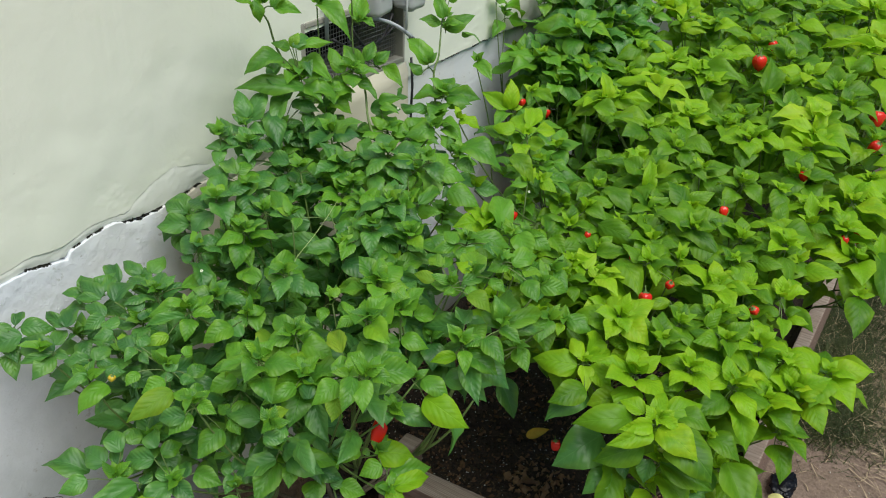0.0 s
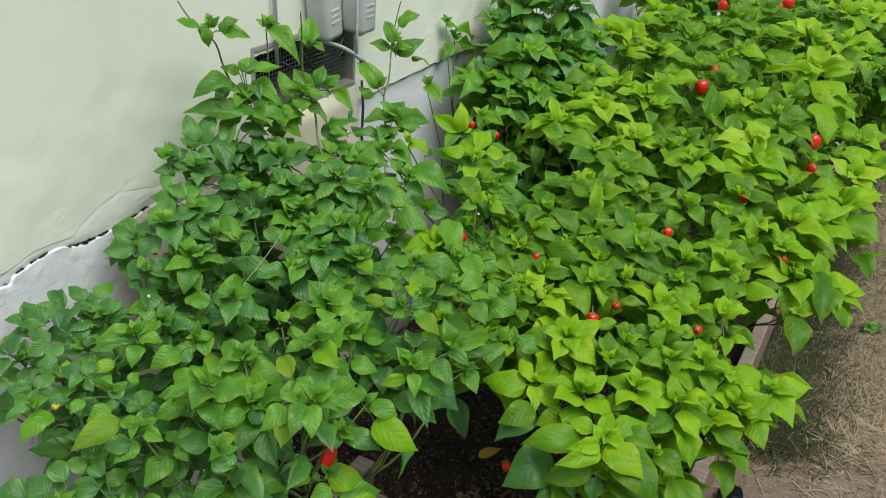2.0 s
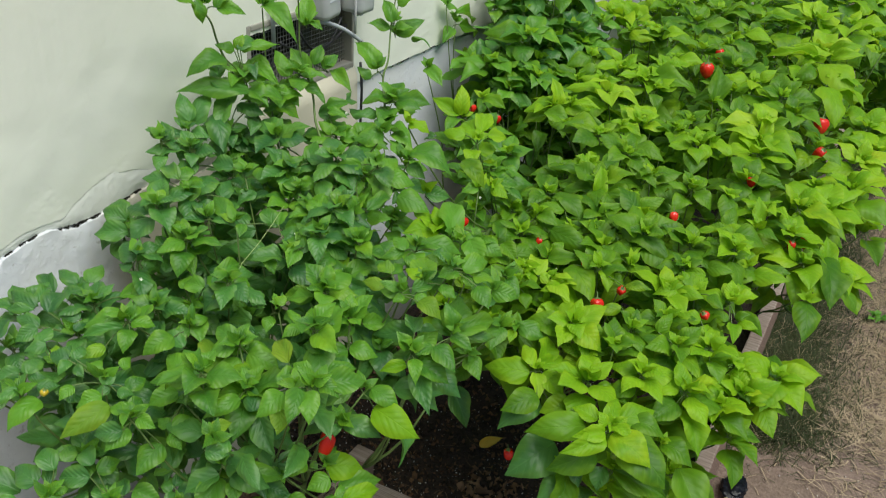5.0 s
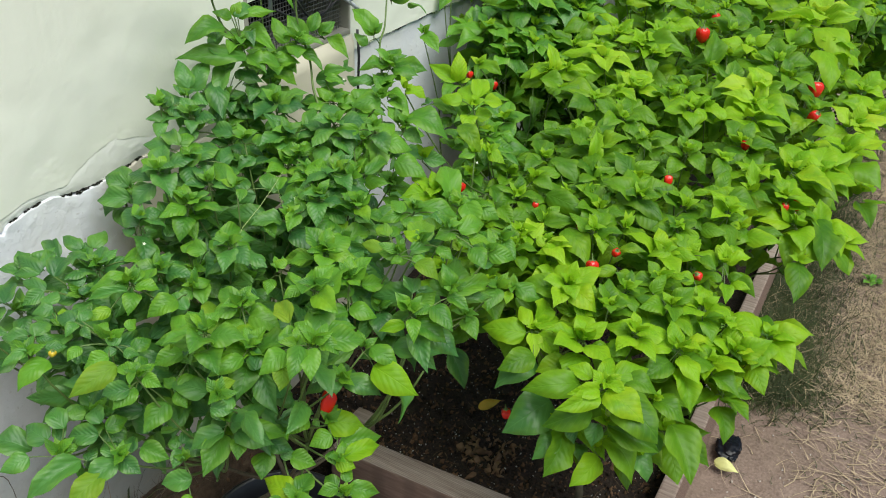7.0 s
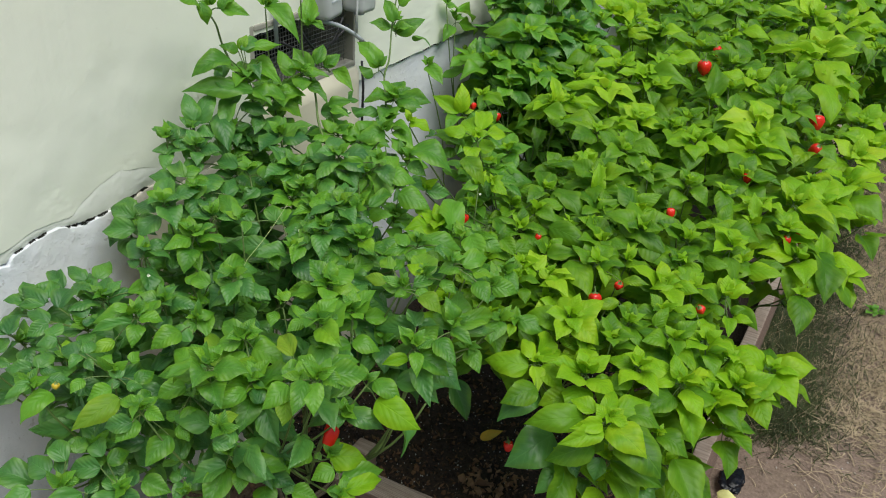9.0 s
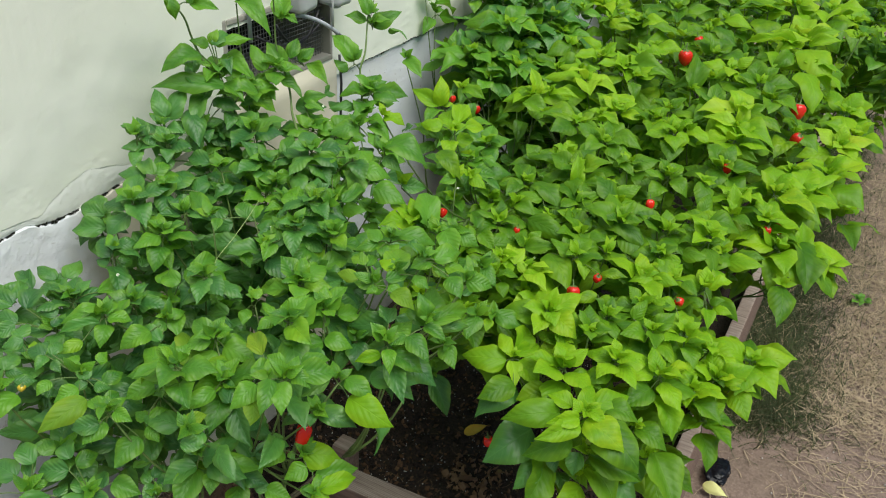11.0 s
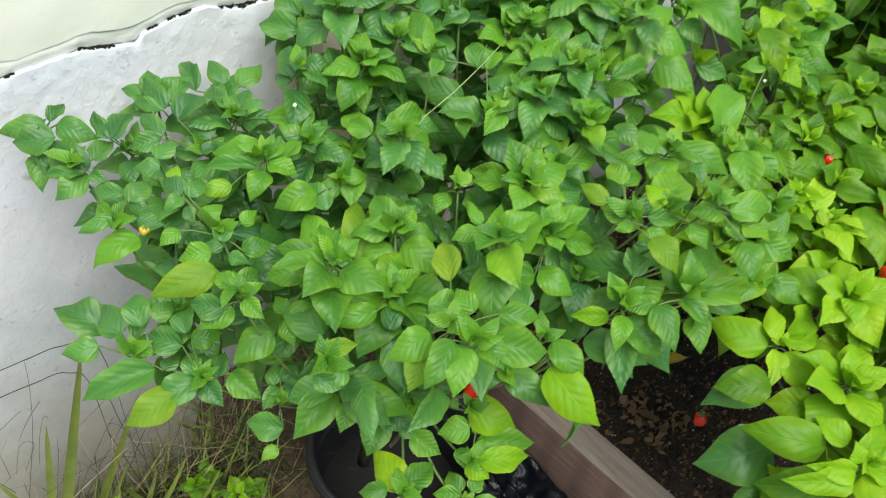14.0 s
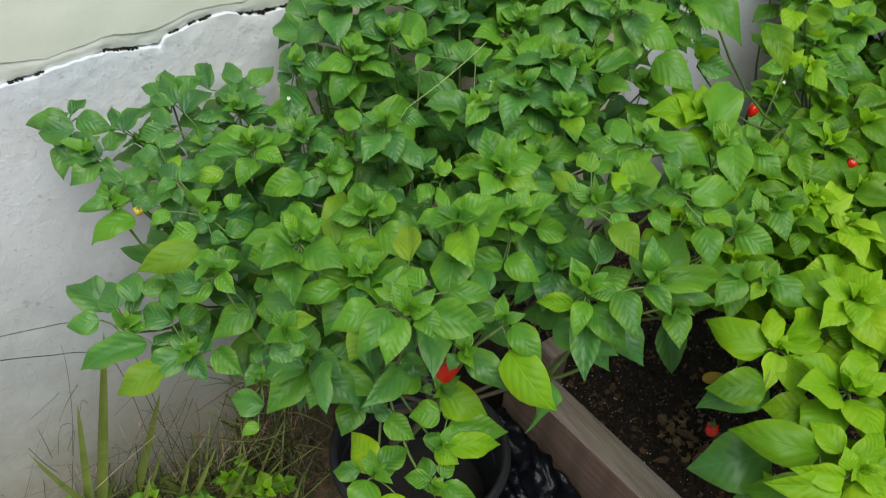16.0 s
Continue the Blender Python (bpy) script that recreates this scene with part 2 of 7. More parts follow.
def earth_material():
    n = Nodes("dry_trodden_earth", 0.95)
    v = n.place()
    fine, mid, broad = n.noise(120, 6, 0.7, v), n.noise(14, 5, 0.65, v), n.noise(1.8, 4, 0.6, v)
    base = n.mix(n.band(fine, 0.3, 0.7), (0.125, 0.086, 0.068), (0.31, 0.226, 0.178))
    base = n.mix(n.math("MULTIPLY", n.band(mid, 0.45, 0.7), 0.55), base, (0.33, 0.245, 0.195))
    base = n.mix(n.math("MULTIPLY", n.band(broad, 0.5, 0.7), 0.4), base, (0.13, 0.105, 0.06))
    n.colour(base)
    n.bump(n.math("ADD", n.math("MULTIPLY", fine, 0.5), mid), 0.6, 0.02)
    return n.mat


EARTH = earth_material()


# ---------------------------------------------------------------- building helpers
def mesh_of(name, bm, *materials):
    me = bpy.data.meshes.new(name)
    bm.to_mesh(me)
    bm.free()
    for m in materials:
        me.materials.append(m)
    return me


def smooth(me):
    me.polygons.foreach_set("use_smooth", [True] * len(me.polygons))
    return me


def thing(name, label, category, place=(0, 0, 0), group=""):
    ob = new(name)
    ob.location = place
    ob.empty_display_size = 0.1
    return tagged(ob, label, category, group)


def part(name, data, material, parent, label="", soft=False):
    """One mesh object under a thing or part, given in the parent's own space."""
    me = mesh_of(name, data, material) if isinstance(data, bmesh.types.BMesh) else data
    if soft:
        smooth(me)
    ob = new(name, me)
    ob.parent = parent
    return tagged(ob, label) if label else ob


def tube(bm, points, radii, sides=6, caps=True):
    """A round tapering tube along a line of points."""
    rings = []
    for i, p in enumerate(points):
        a, b = points[max(i - 1, 0)], points[min(i + 1, len(points) - 1)]
        d = (Vector(b) - Vector(a)).normalized()
        side = d.cross(Vector((0.31, 0.23, 0.92))).normalized()
        up = side.cross(d)
        r = radii[i] if hasattr(radii, "__len__") else radii
        rings.append([bm.verts.new(Vector(p) + r * (math.cos(k * math.tau / sides) * side + math.sin(k * math.tau / sides) * up)) for k in range(sides)])
    for a, b in zip(rings, rings[1:]):
        for k in range(sides):
            bm.faces.new((a[k], a[(k + 1) % sides], b[(k + 1) % sides], b[k]))
    if caps:
        bm.faces.new(rings[0][::-1])
        bm.faces.new(rings[-1])
    return bm


def arc(a, b, sag, steps=8, side=(0, 0, 1)):
    a, b, side = Vector(a), Vector(b), Vector(side)
    return [a.lerp(b, i / steps) + side * (sag * 4 * (i / steps) * (1 - i / steps)) for i in range(steps + 1)]


def slab(bm, x0, x1, y0, y1, z0, z1, edge=0.004):
    made = bmesh.ops.create_cube(bm, size=1, matrix=Matrix.LocRotScale(((x0 + x1) / 2, (y0 + y1) / 2, (z0 + z1) / 2), None, (x1 - x0, y1 - y0, z1 - z0)))
    if edge:
        edges = {e for v in made["verts"] for e in v.link_edges}
        bmesh.ops.bevel(bm, geom=list(edges), offset=edge, segments=2, profile=0.6, affect="EDGES")
    return bm


def sheet(us, vs, at):
    """A grid of faces over the two lists of parameters; at(u, v) gives the place."""
    bm = bmesh.new()
    rows = [[bm.verts.new(at(u, v)) for v in vs] for u in us]
    for a, b in zip(rows, rows[1:]):
        for j in range(len(vs) - 1):
            bm.faces.new((a[j], b[j], b[j + 1], a[j + 1]))
    return bm


def steps(a, b, n):
    return [a + (b - a) * i / n for i in range(n + 1)]


def rough(x, y, z, scale):
    return noise.noise(Vector((x, y, z)) * scale)


# ---------------------------------------------------------------- ground
def ground_height(x, y):
    near = max(0.0, 1.0 - (abs(x) + abs(y - 2)) / 12)
    return near * (0.012 * rough(x, y, 0, 2.3) + 0.006 * rough(x, y, 3, 9.0)) - 0.004


def uneven(lo, a, b, hi, n):
    """Steps close together from a to b, and wide ones out to lo and hi."""
    far = [0.02, 0.06, 0.16, 0.4, 1.0]
    return [a + (lo - a) * f for f in reversed(far)] + steps(a, b, n) + [b + (hi - b) * f for f in far]


ground = new("ground", smooth(mesh_of("ground", sheet(uneven(-400, -1.4, 2.0, 400, 90), uneven(-400, -0.5, 6.0, 400, 160), lambda x, y: (x, y, ground_height(x, y))), EARTH)))
tagged(ground, "dry trodden earth with withered grass", "ground", kind="structure")

# ---------------------------------------------------------------- house wall
FACE, FOOT = -1.066, -1.063
VENT = (1.440, 1.765, 1.005, 1.140)


LEDGE_Y = (0.50, 0.68, 0.75, 0.81, 0.872, 0.884, 0.92, 0.962, 0.984, 1.03, 1.08, 1.13, 1.30, 1.90)
LEDGE_Z = (0.908, 0.912, 0.917, 0.922, 0.912, 0.922, 0.931, 0.934, 0.925, 0.922, 0.920, 0.930, 0.936, 0.957)
BAND_Y = (0.50, 0.60, 0.67, 0.738, 0.814, 0.87, 0.93, 0.975, 0.995, 1.015, 1.055, 1.095, 1.131, 1.17, 1.22, 1.26)
BAND_Z = (0.936, 0.950, 0.944, 0.931, 0.940, 0.934, 0.946, 0.943, 0.942, 0.956, 0.972, 0.981, 0.973, 0.959, 0.952, 0.936)


def ledge(y):
    return float(np.interp(y, LEDGE_Y, LEDGE_Z)) + 0.0025 * rough(y, 7, 0, 19.0) + 0.0022 * rough(y, 9, 0, 60.0) + 0.0012 * rough(y, 15, 0, 160.0)


def band(y):
    """Where the sound stucco begins, above a strip of older plaster."""
    if y > 1.26:
        return ledge(y)
    return max(ledge(y) + 0.004, float(np.interp(y, BAND_Y, BAND_Z)) + 0.002 * rough(y, 17, 0, 30.0) + 0.0012 * rough(y, 18, 0, 110.0))


OPEN = ((0.690, 0.737, 0.0030), (0.792, 0.866, 0.0032), (0.862, 0.878, 0.0070), (0.884, 0.955, 0.0016), (0.980, 1.062, 0.0056), (1.085, 1.150, 0.0040))


def crack(y):
    """How far the joint under the stucco has opened, here and there."""
    wide = sum(w * max(0.0, 1 - abs((y - (a + b) / 2) / ((b - a) / 2)) ** 4) for a, b, w in OPEN)
    return max(0.0, wide * (0.8 + 0.7 * rough(y, 11, 0, 40.0)))


def gaping(y):
    return min(1.0, crack(y) / 0.004)


def stucco_x(y, z):
    patch = 0.003 * max(0.0, rough(y, z, 0, 4.0) + 0.25) * max(0.0, 1 - (z - band(y)) / 0.10)
    stipple = (1 + 1.6 * max(0.0, 1 - (z - band(y)) / 0.16)) * max(0.0, rough(y, z, 41, 7.0)) * (0.0016 * rough(y, z, 42, 60.0) + 0.0010 * rough(y, z, 43, 130.0))
    return FACE + 0.004 * rough(y, z, 1, 3.0) + 0.0015 * rough(y, z, 2, 17.0) + patch + stipple


def upper_face(y, v):
    low = band(y)
    if v < 0:
        return (FACE - 0.022, y, low + 0.001)
    z = low + (2.75 - low) * v ** 2.2
    return (stucco_x(y, z), y, z)


wall = new("wall_west")
tagged(wall, "cream stucco house wall over a cracked whitewashed footing", "wall", kind="structure")
WALL_Y = sorted(set([-400 / 100, -2.5, -1.5, -0.8, 0.0] + steps(0.3, 1.3, 330) + steps(1.31, 2.9, 150) + [VENT[0], VENT[1]] + [3.2, 3.6, 4.2, 5.0, 6.0, 8.0, 10.0]))
WALL_V = [-0.1] + steps(0.0, 0.08, 4) + steps(0.09, 0.36, 76) + steps(0.38, 1.0, 14)
bm = sheet(WALL_Y, WALL_V, upper_face)
gone = [f for f in bm.faces if VENT[0] - 0.004 < f.calc_center_median().y < VENT[1] + 0.004 and VENT[2] < f.calc_center_median().z < VENT[3]]
bmesh.ops.delete(bm, geom=gone, context="FACES")
part("stucco", bm, WALL_CREAM, wall, soft=True)
bm = bmesh.new()
for y0, y1, z0, z1 in ((-4, VENT[0] - 0.01, 0.98, 2.75), (VENT[1] + 0.01, 10, 0.98, 2.75), (VENT[0] - 0.01, VENT[1] + 0.01, 1.16, 2.75), (VENT[0] - 0.01, VENT[1] + 0.01, 0.98, 1.0)):
    slab(bm, FACE - 0.24, FACE - 0.022, y0, y1, z0, z1, 0)
part("masonry", bm, WALL_PATCH, wall)


def foot_face(y, v):
    top = ledge(y) - crack(y)
    if v > 1:
        return (FOOT - 0.034, y, top + 0.001)
    z = top * v
    drop = max(0.0, (v - 0.985) / 0.015)
    x = FOOT + 0.003 * rough(y, z, 4, 4.0) + 0.0009 * rough(y, z, 5, 21.0) + 0.004 * max(0.0, rough(y, z, 6, 2.0)) - 0.0015 * drop * drop * gaping(y)
    ragged = top - 0.020 - 0.022 * rough(y, 31, 0, 16.0) - 0.010 * rough(y, 33, 0, 55.0)
    lump = min(1.0, max(0.0, (z - ragged) / 0.006)) * (0.0003 + 0.0007 * rough(y, z, 35, 45.0))
    back = 0.010 * min(1.0, max(0.0, (y - 1.76) / 0.04))
    return (x + lump - back + 0.0006 * rough(y, z, 37, 70.0), y, z)


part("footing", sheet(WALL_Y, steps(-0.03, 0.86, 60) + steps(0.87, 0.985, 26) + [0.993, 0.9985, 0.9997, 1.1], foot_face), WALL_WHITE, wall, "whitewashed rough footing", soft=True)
bm = slab(bmesh.new(), FOOT - 0.28, FOOT - 0.034, -4, 10, -0.05, 0.97, 0)
part("footing_core", bm, WALL_PATCH, wall)


# thin coat of plaster trowelled along the bottom of the stucco
def smear_face(y, v):
    low, high = ledge(y) + 0.0005, band(y) + 0.004
    z = low + (high - low) * v
    flakes = 0.0016 * rough(y, z, 23, 34.0) + 0.0013 * abs(rough(y, z, 24, 80.0))
    return (FACE - 0.0022 + 0.7 * flakes + 0.002 * math.sin(math.pi * v), y, z)


smear = new("mortar_smear", smooth(mesh_of("mortar_smear", sheet(steps(0.40, 1.26, 300), steps(0, 1, 20), smear_face), wall_paint("old_bare_plaster", (0.82, 0.845, 0.775), (0.72, 0.735, 0.65)))))
tagged(smear, "strip of old bare plaster along the cracked joint", "wall patch", kind="structure")

# dirt and moss lodged in the joint
DIRT_AND_SHADOW = simple("black_joint_dirt", (0.003, 0.003, 0.002), (0.020, 0.020, 0.010), 120, 0.95, 0.6)
dice = random.Random(77)
bm = bmesh.new()


def speck(y, z, out, s):
    m = Matrix.LocRotScale((FACE + out, y, z), Euler((dice.random() * 3, dice.random() * 3, 0)), (0.8 * s, s * dice.uniform(0.8, 2.2), s * dice.uniform(0.5, 1.1)))
    a, b, c, d, e, g = [bm.verts.new(m @ Vector(q)) for q in ((1, 0, 0), (0, 1, 0), (-1, 0, 0), (0, -1, 0), (0, 0, 1), (0, 0, -1))]
    for p, q in ((a, b), (b, c), (c, d), (d, a)):
        bm.faces.new((p, q, e))
        bm.faces.new((q, p, g))


for a, b, wide in OPEN:
    for _ in range(int((b - a) * 5200)):
        y = dice.uniform(a, b)
        gap = crack(y)
        if gap < 0.0006 or rough(y, 53, 0, 26.0) + 0.6 * rough(y, 54, 0, 90.0) < -0.08:
            continue
        speck(y, ledge(y) - gap * dice.uniform(-0.25, 1.0), dice.uniform(-0.006, 0.0015), dice.uniform(0.0006, 0.0016))
# the hairline along the edge of the sound stucco: crack and edge shadow as dark specks
for _ in range(420):
    y = dice.uniform(0.45, 1.20)
    if rough(y, 61, 0, 14.0) + 0.5 * rough(y, 63, 0, 50.0) > (0.02 if 0.99 < y < 1.16 else 0.34):
        speck(y, band(y) - dice.uniform(0.0, 0.0014), dice.uniform(-0.003, -0.0005), dice.uniform(0.0002, 0.0006))
# crumbling edge of the stucco past the vent; dark specks also paint its shadow line
for _ in range(420):
    y = dice.uniform(1.80, 2.45)
    if rough(y, 57, 0, 12.0) + 0.5 * rough(y, 58, 0, 45.0) > -0.12:
        speck(y, ledge(y) - dice.uniform(-0.001, 0.004), dice.uniform(-0.006, 0.001), dice.uniform(0.0008, 0.0022))
# grey grime over the plaster beside the widest opening
for _ in range(260):
    y = dice.uniform(0.97, 1.15)
    speck(y, ledge(y) + abs(dice.gauss(0, 0.006)), -0.0025, dice.uniform(0.0003, 0.0009))
tagged(new("joint_dirt", mesh_of("joint_dirt", bm, DIRT_AND_SHADOW)), "black dirt and moss lodged in the cracked wall joint, with painted edge shadows", "dirt", kind="stuff")

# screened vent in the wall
# reveals darker than the stucco: the recess's shade is put into their colour
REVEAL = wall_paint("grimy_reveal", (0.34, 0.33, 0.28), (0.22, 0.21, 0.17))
vent = thing("wall_vent", "dark crawl-space vent with wire screen in the stucco wall", "vent", (FACE, VENT[0], VENT[2]))
tagged(vent, kind="structure")
W, H = VENT[1] - VENT[0], VENT[3] - VENT[2]
bm = bmesh.new()
# near-black back panel: the unlit crawl space is put into its colour
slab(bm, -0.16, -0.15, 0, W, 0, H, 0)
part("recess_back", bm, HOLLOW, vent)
bm = bmesh.new()
for k in range(1, 36):
    tube(bm, [(-0.018, W * k / 36, 0), (-0.018, W * k / 36, H)], 0.0008, 4)
for k in range(1, 15):
    tube(bm, [(-0.0172, 0, H * k / 15), (-0.0172, W, H * k / 15)], 0.0008, 4)
part("wire_screen", bm, MESH_DARK, vent)
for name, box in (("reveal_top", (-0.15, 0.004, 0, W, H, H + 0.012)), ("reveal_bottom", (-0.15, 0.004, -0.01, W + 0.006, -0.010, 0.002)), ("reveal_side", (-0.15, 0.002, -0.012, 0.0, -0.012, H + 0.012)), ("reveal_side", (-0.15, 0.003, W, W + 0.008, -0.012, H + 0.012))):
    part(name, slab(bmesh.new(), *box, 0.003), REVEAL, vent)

# beige cement below the vent and behind the bushes
def patch_face(y, v):
    t = min(1.0, max(0.0, (y - 1.425) / 0.02))
    top = (ledge(y) - 0.014) * (1 - t) + 0.996 * t + 0.004 * rough(y, 3, 0, 9.0)
    edge = max(0.0, abs(v - 0.5) - 0.48) / 0.02 + max(0.0, (1.18 - y) / 0.06) + max(0.0, (y - 1.770) / 0.01)
    return (FOOT + 0.013 + 0.004 * rough(y, v, 8, 10.0) - 0.016 * min(1.0, edge), y, top * v)


patch = new("cement_patch", smooth(mesh_of("cement_patch", sheet(steps(1.10, 1.78, 68), steps(0, 1, 50), patch_face), wall_paint("beige_cement", (0.74, 0.69, 0.55), (0.62, 0.55, 0.42)))))
tagged(patch, "beige cement patch on the wall behind the bushes", "wall patch", kind="structure")


def meter_box(label, place, lean, width, depth, height):
    """A rounded grey plastic cover, ribbed low on its front."""
    box = thing("utility_box", label, "utility box", place, "utility boxes on the wall")
    box.rotation_euler = (radians(lean), 0, 0)
    part("cover", slab(bmesh.new(), 0, depth, -width / 2, width / 2, 0, height, 0.012), BOX_GREY, box, soft=True)
    for k in range(3):
        part("rib", slab(bmesh.new(), depth - 0.001, depth + 0.0015, -width * 0.25, width * 0.25, 0.035 + 0.012 * k, 0.038 + 0.012 * k, 0), PIPE_GREY, box)
    part("knockout", tube(bmesh.new(), [(depth / 2, 0, -0.006), (depth / 2, 0, 0.01)], 0.012, 12), PIPE_GREY, box)
    return box


meter_box("weathered grey plastic utility box leaning on the stucco", (FACE + 0.008, 1.620, 1.140), 7, 0.054, 0.055, 0.34)
meter_box("upright weathered grey plastic utility box on the stucco", (FACE + 0.008, 1.738, 1.128), 0, 0.055, 0.055, 0.34)


def line_run(name, label, category, points, radius, material, group=""):
    ob = new(name, smooth(mesh_of(name, tube(bmesh.new(), points, radius, 8), material)))
    return tagged(ob, label, category, group)


conduit = thing("conduit", "short grey conduit elbow with a black end by the vent", "conduit")
part("pipe", tube(bmesh.new(), arc((FACE + 0.02, 1.625, 1.125), (FACE + 0.05, 1.735, 1.065), 0.010, 8), 0.0042, 8), PIPE_GREY, conduit, soft=True)
part("end_cap", tube(bmesh.new(), [(FACE + 0.048, 1.728, 1.069), (FACE + 0.056, 1.762, 1.040)], 0.0052, 8), CABLE_BLACK, conduit, soft=True)
line_run("conduit", "thin grey conduit running up the stucco", "conduit", [(FACE + 0.012, 1.492, 1.10), (FACE + 0.012, 1.490, 1.3), (FACE + 0.010, 1.488, 1.6)], 0.0042, PIPE_GREY)
line_run("cable", "thin white cable hanging between the utility boxes", "cable", arc((FACE + 0.05, 1.708, 1.09), (FACE + 0.05, 1.700, 1.5), 0.004, 8, (0, 1, 0)), 0.0028, BOX_GREY, "cables by the vent")
line_run("cable", "black cable looped over the vent screen", "cable", arc((FACE + 0.02, 1.50, 1.11), (FACE + 0.02, 1.72, 1.10), -0.035, 14), 0.0028, CABLE_BLACK, "cables by the vent")
line_run("cable", "black cable looped over the vent screen", "cable", arc((FACE + 0.02, 1.56, 1.12), (FACE + 0.02, 1.70, 1.12), -0.055, 14), 0.0024, CABLE_BLACK, "cables by the vent")
line_run("cable", "dark cable running down the white footing", "cable", [(FOOT - 0.014, 2.150, 0.95), (FOOT - 0.014, 2.146, 0.75), (FOOT - 0.014, 2.150, 0.5), (FOOT - 0.014, 2.148, 0.05)], 0.0028, CABLE_BLACK)
# no cable: a thin black tube added to draw the dark vertical joint
line_run("cable", "black tube added as the dark joint line beside the vent", "cable", [(FOOT + 0.014, 1.778, 1.005), (FOOT + 0.016, 1.782, 0.94), (FOOT + 0.014, 1.780, 0.84)], 0.003, CABLE_BLACK)

# ---------------------------------------------------------------- raised bed
BED = (-0.705, -0.150, 1.375, 5.2)
bed = thing("raised_bed", "long raised garden bed of weathered reddish boards", "raised bed", (BED[0], BED[2], 0))


def board(name, x0, x1, y0, y1, z0, z1, seed, material=WOOD, skew=0.0):
    bm = slab(bmesh.new(), x0 - BED[0], x1 - BED[0], y0 - BED[2], y1 - BED[2], z0, z1, 0.005)
    long = 0 if x1 - x0 > y1 - y0 else 1
    edges = [e for e in bm.edges if abs((e.verts[0].co - e.verts[1].co)[long]) > 0.3]
    bmesh.ops.subdivide_edges(bm, edges=edges, cuts=24, use_grid_fill=True)
    for v in bm.verts:
        v.co += Vector((rough(*v.co, 3.0), rough(*(v.co + Vector((9, 0, seed))), 3.0), rough(*(v.co + Vector((0, 5, seed))), 4.0))) * 0.0025
        v.co.y += skew * v.co.x
    return part(name, bm, material, bed)


board("end_board", BED[0] - 0.095, BED[1] + 0.038, BED[2] - 0.058, BED[2] + 0.001, -0.01, 0.25, 1, WOOD_RIBBED, 0.06)
board("end_board", BED[0] - 0.038, BED[1] + 0.038, BED[3], BED[3] + 0.038, -0.01, 0.25, 2)
board("side_board", BED[0] - 0.038, BED[0], BED[2] + 0.047, BED[3] - 0.001, -0.01, 0.150, 3)
board("side_board", BED[1], BED[1] + 0.038, BED[2] + 0.001, BED[3] - 0.001, -0.01, 0.245, 4)
board("corner_post", BED[0] - 0.094, BED[0] - 0.050, BED[2] + 0.001, BED[2] + 0.045, 0.0, 0.285, 5)


def soil_height(x, y):
    return 0.170 + 0.010 * rough(x, y, 0, 7.0) + 0.005 * rough(x, y, 2, 28.0)


soil = part("soil", sheet(steps(BED[0] - 0.036, BED[1] + 0.0, 46), steps(BED[2] - 0.0, BED[3], 200), lambda x, y: (x - BED[0], y - BED[2], soil_height(x, y))), SOIL, bed, "dark moist potting soil with white specks", soft=True)


# ---------------------------------------------------------------- loose bits
BROWN_STEM = simple("dry_brown_stem", (0.10, 0.065, 0.035), (0.24, 0.16, 0.09), 60, 0.85)


def crumbs(name, label, material, count, area, size, level, seed, flat=0.7):
    """Many small lumps scattered over the ground, one mesh."""
    dice = random.Random(seed)
    bm = bmesh.new()
    for _ in range(count):
        x, y, s = dice.uniform(area[0], area[1]), dice.uniform(area[2], area[3]), dice.uniform(*size)
        m = Matrix.LocRotScale((x, y, level(x, y) + 0.25 * s), Euler((dice.random() * 3, dice.random() * 3, dice.random() * 6)), (s, s * dice.uniform(0.5, 1), s * flat))
        corners = [bm.verts.new(m @ Vector(c)) for c in ((1, 0, 0), (-1, 0, 0), (0, 1, 0), (0, -1, 0), (0, 0, 1), (0, 0, -1))]
        for a, b, c in ((0, 2, 4), (2, 1, 4), (1, 3, 4), (3, 0, 4), (2, 0, 5), (1, 2, 5), (3, 1, 5), (0, 3, 5)):
            bm.faces.new((corners[a], corners[b], corners[c]))
    return tagged(new(name, mesh_of(name, bm, material)), label, name.replace("_", " "), kind="stuff")


def blades(name, label, material, count, spot, length, width, rise, level, seed, curl=0.4):
    """Many thin blades, one mesh; spot(dice) gives where each one stands."""
    dice = random.Random(seed)
    verts, faces = [], []
    for _ in range(count):
        x, y = spot(dice)
        turn, up, l, w = dice.uniform(0, math.tau), dice.uniform(*rise), dice.uniform(*length), dice.uniform(*width)
        bend = dice.uniform(-curl, curl)
        p, d, u = Vector((x, y, level(x, y) + 0.001)), turn, up
        start = len(verts)
        for i in range(5):
            side = Vector((-math.sin(d), math.cos(d), 0)) * (w * (1 - i / 4.3) / 2)
            verts += [p - side, p + side]
            p = p + Vector((math.cos(d) * math.cos(u), math.sin(d) * math.cos(u), math.sin(u))) * (l / 4)
            p.z = max(p.z, level(p.x, p.y) + 0.0015)
            d, u = d + bend, u - dice.uniform(0.0, 0.45) * (1 if up > 0.3 else 0.2)
        faces += [(start + 2 * i, start + 2 * i + 1, start + 2 * i + 3, start + 2 * i + 2) for i in range(4)]
    me = bpy.data.meshes.new(name)
    me.from_pydata(verts, [], faces)
    me.materials.append(material)
    return tagged(new(name, me), label, name.replace("_", " "), kind="stuff")


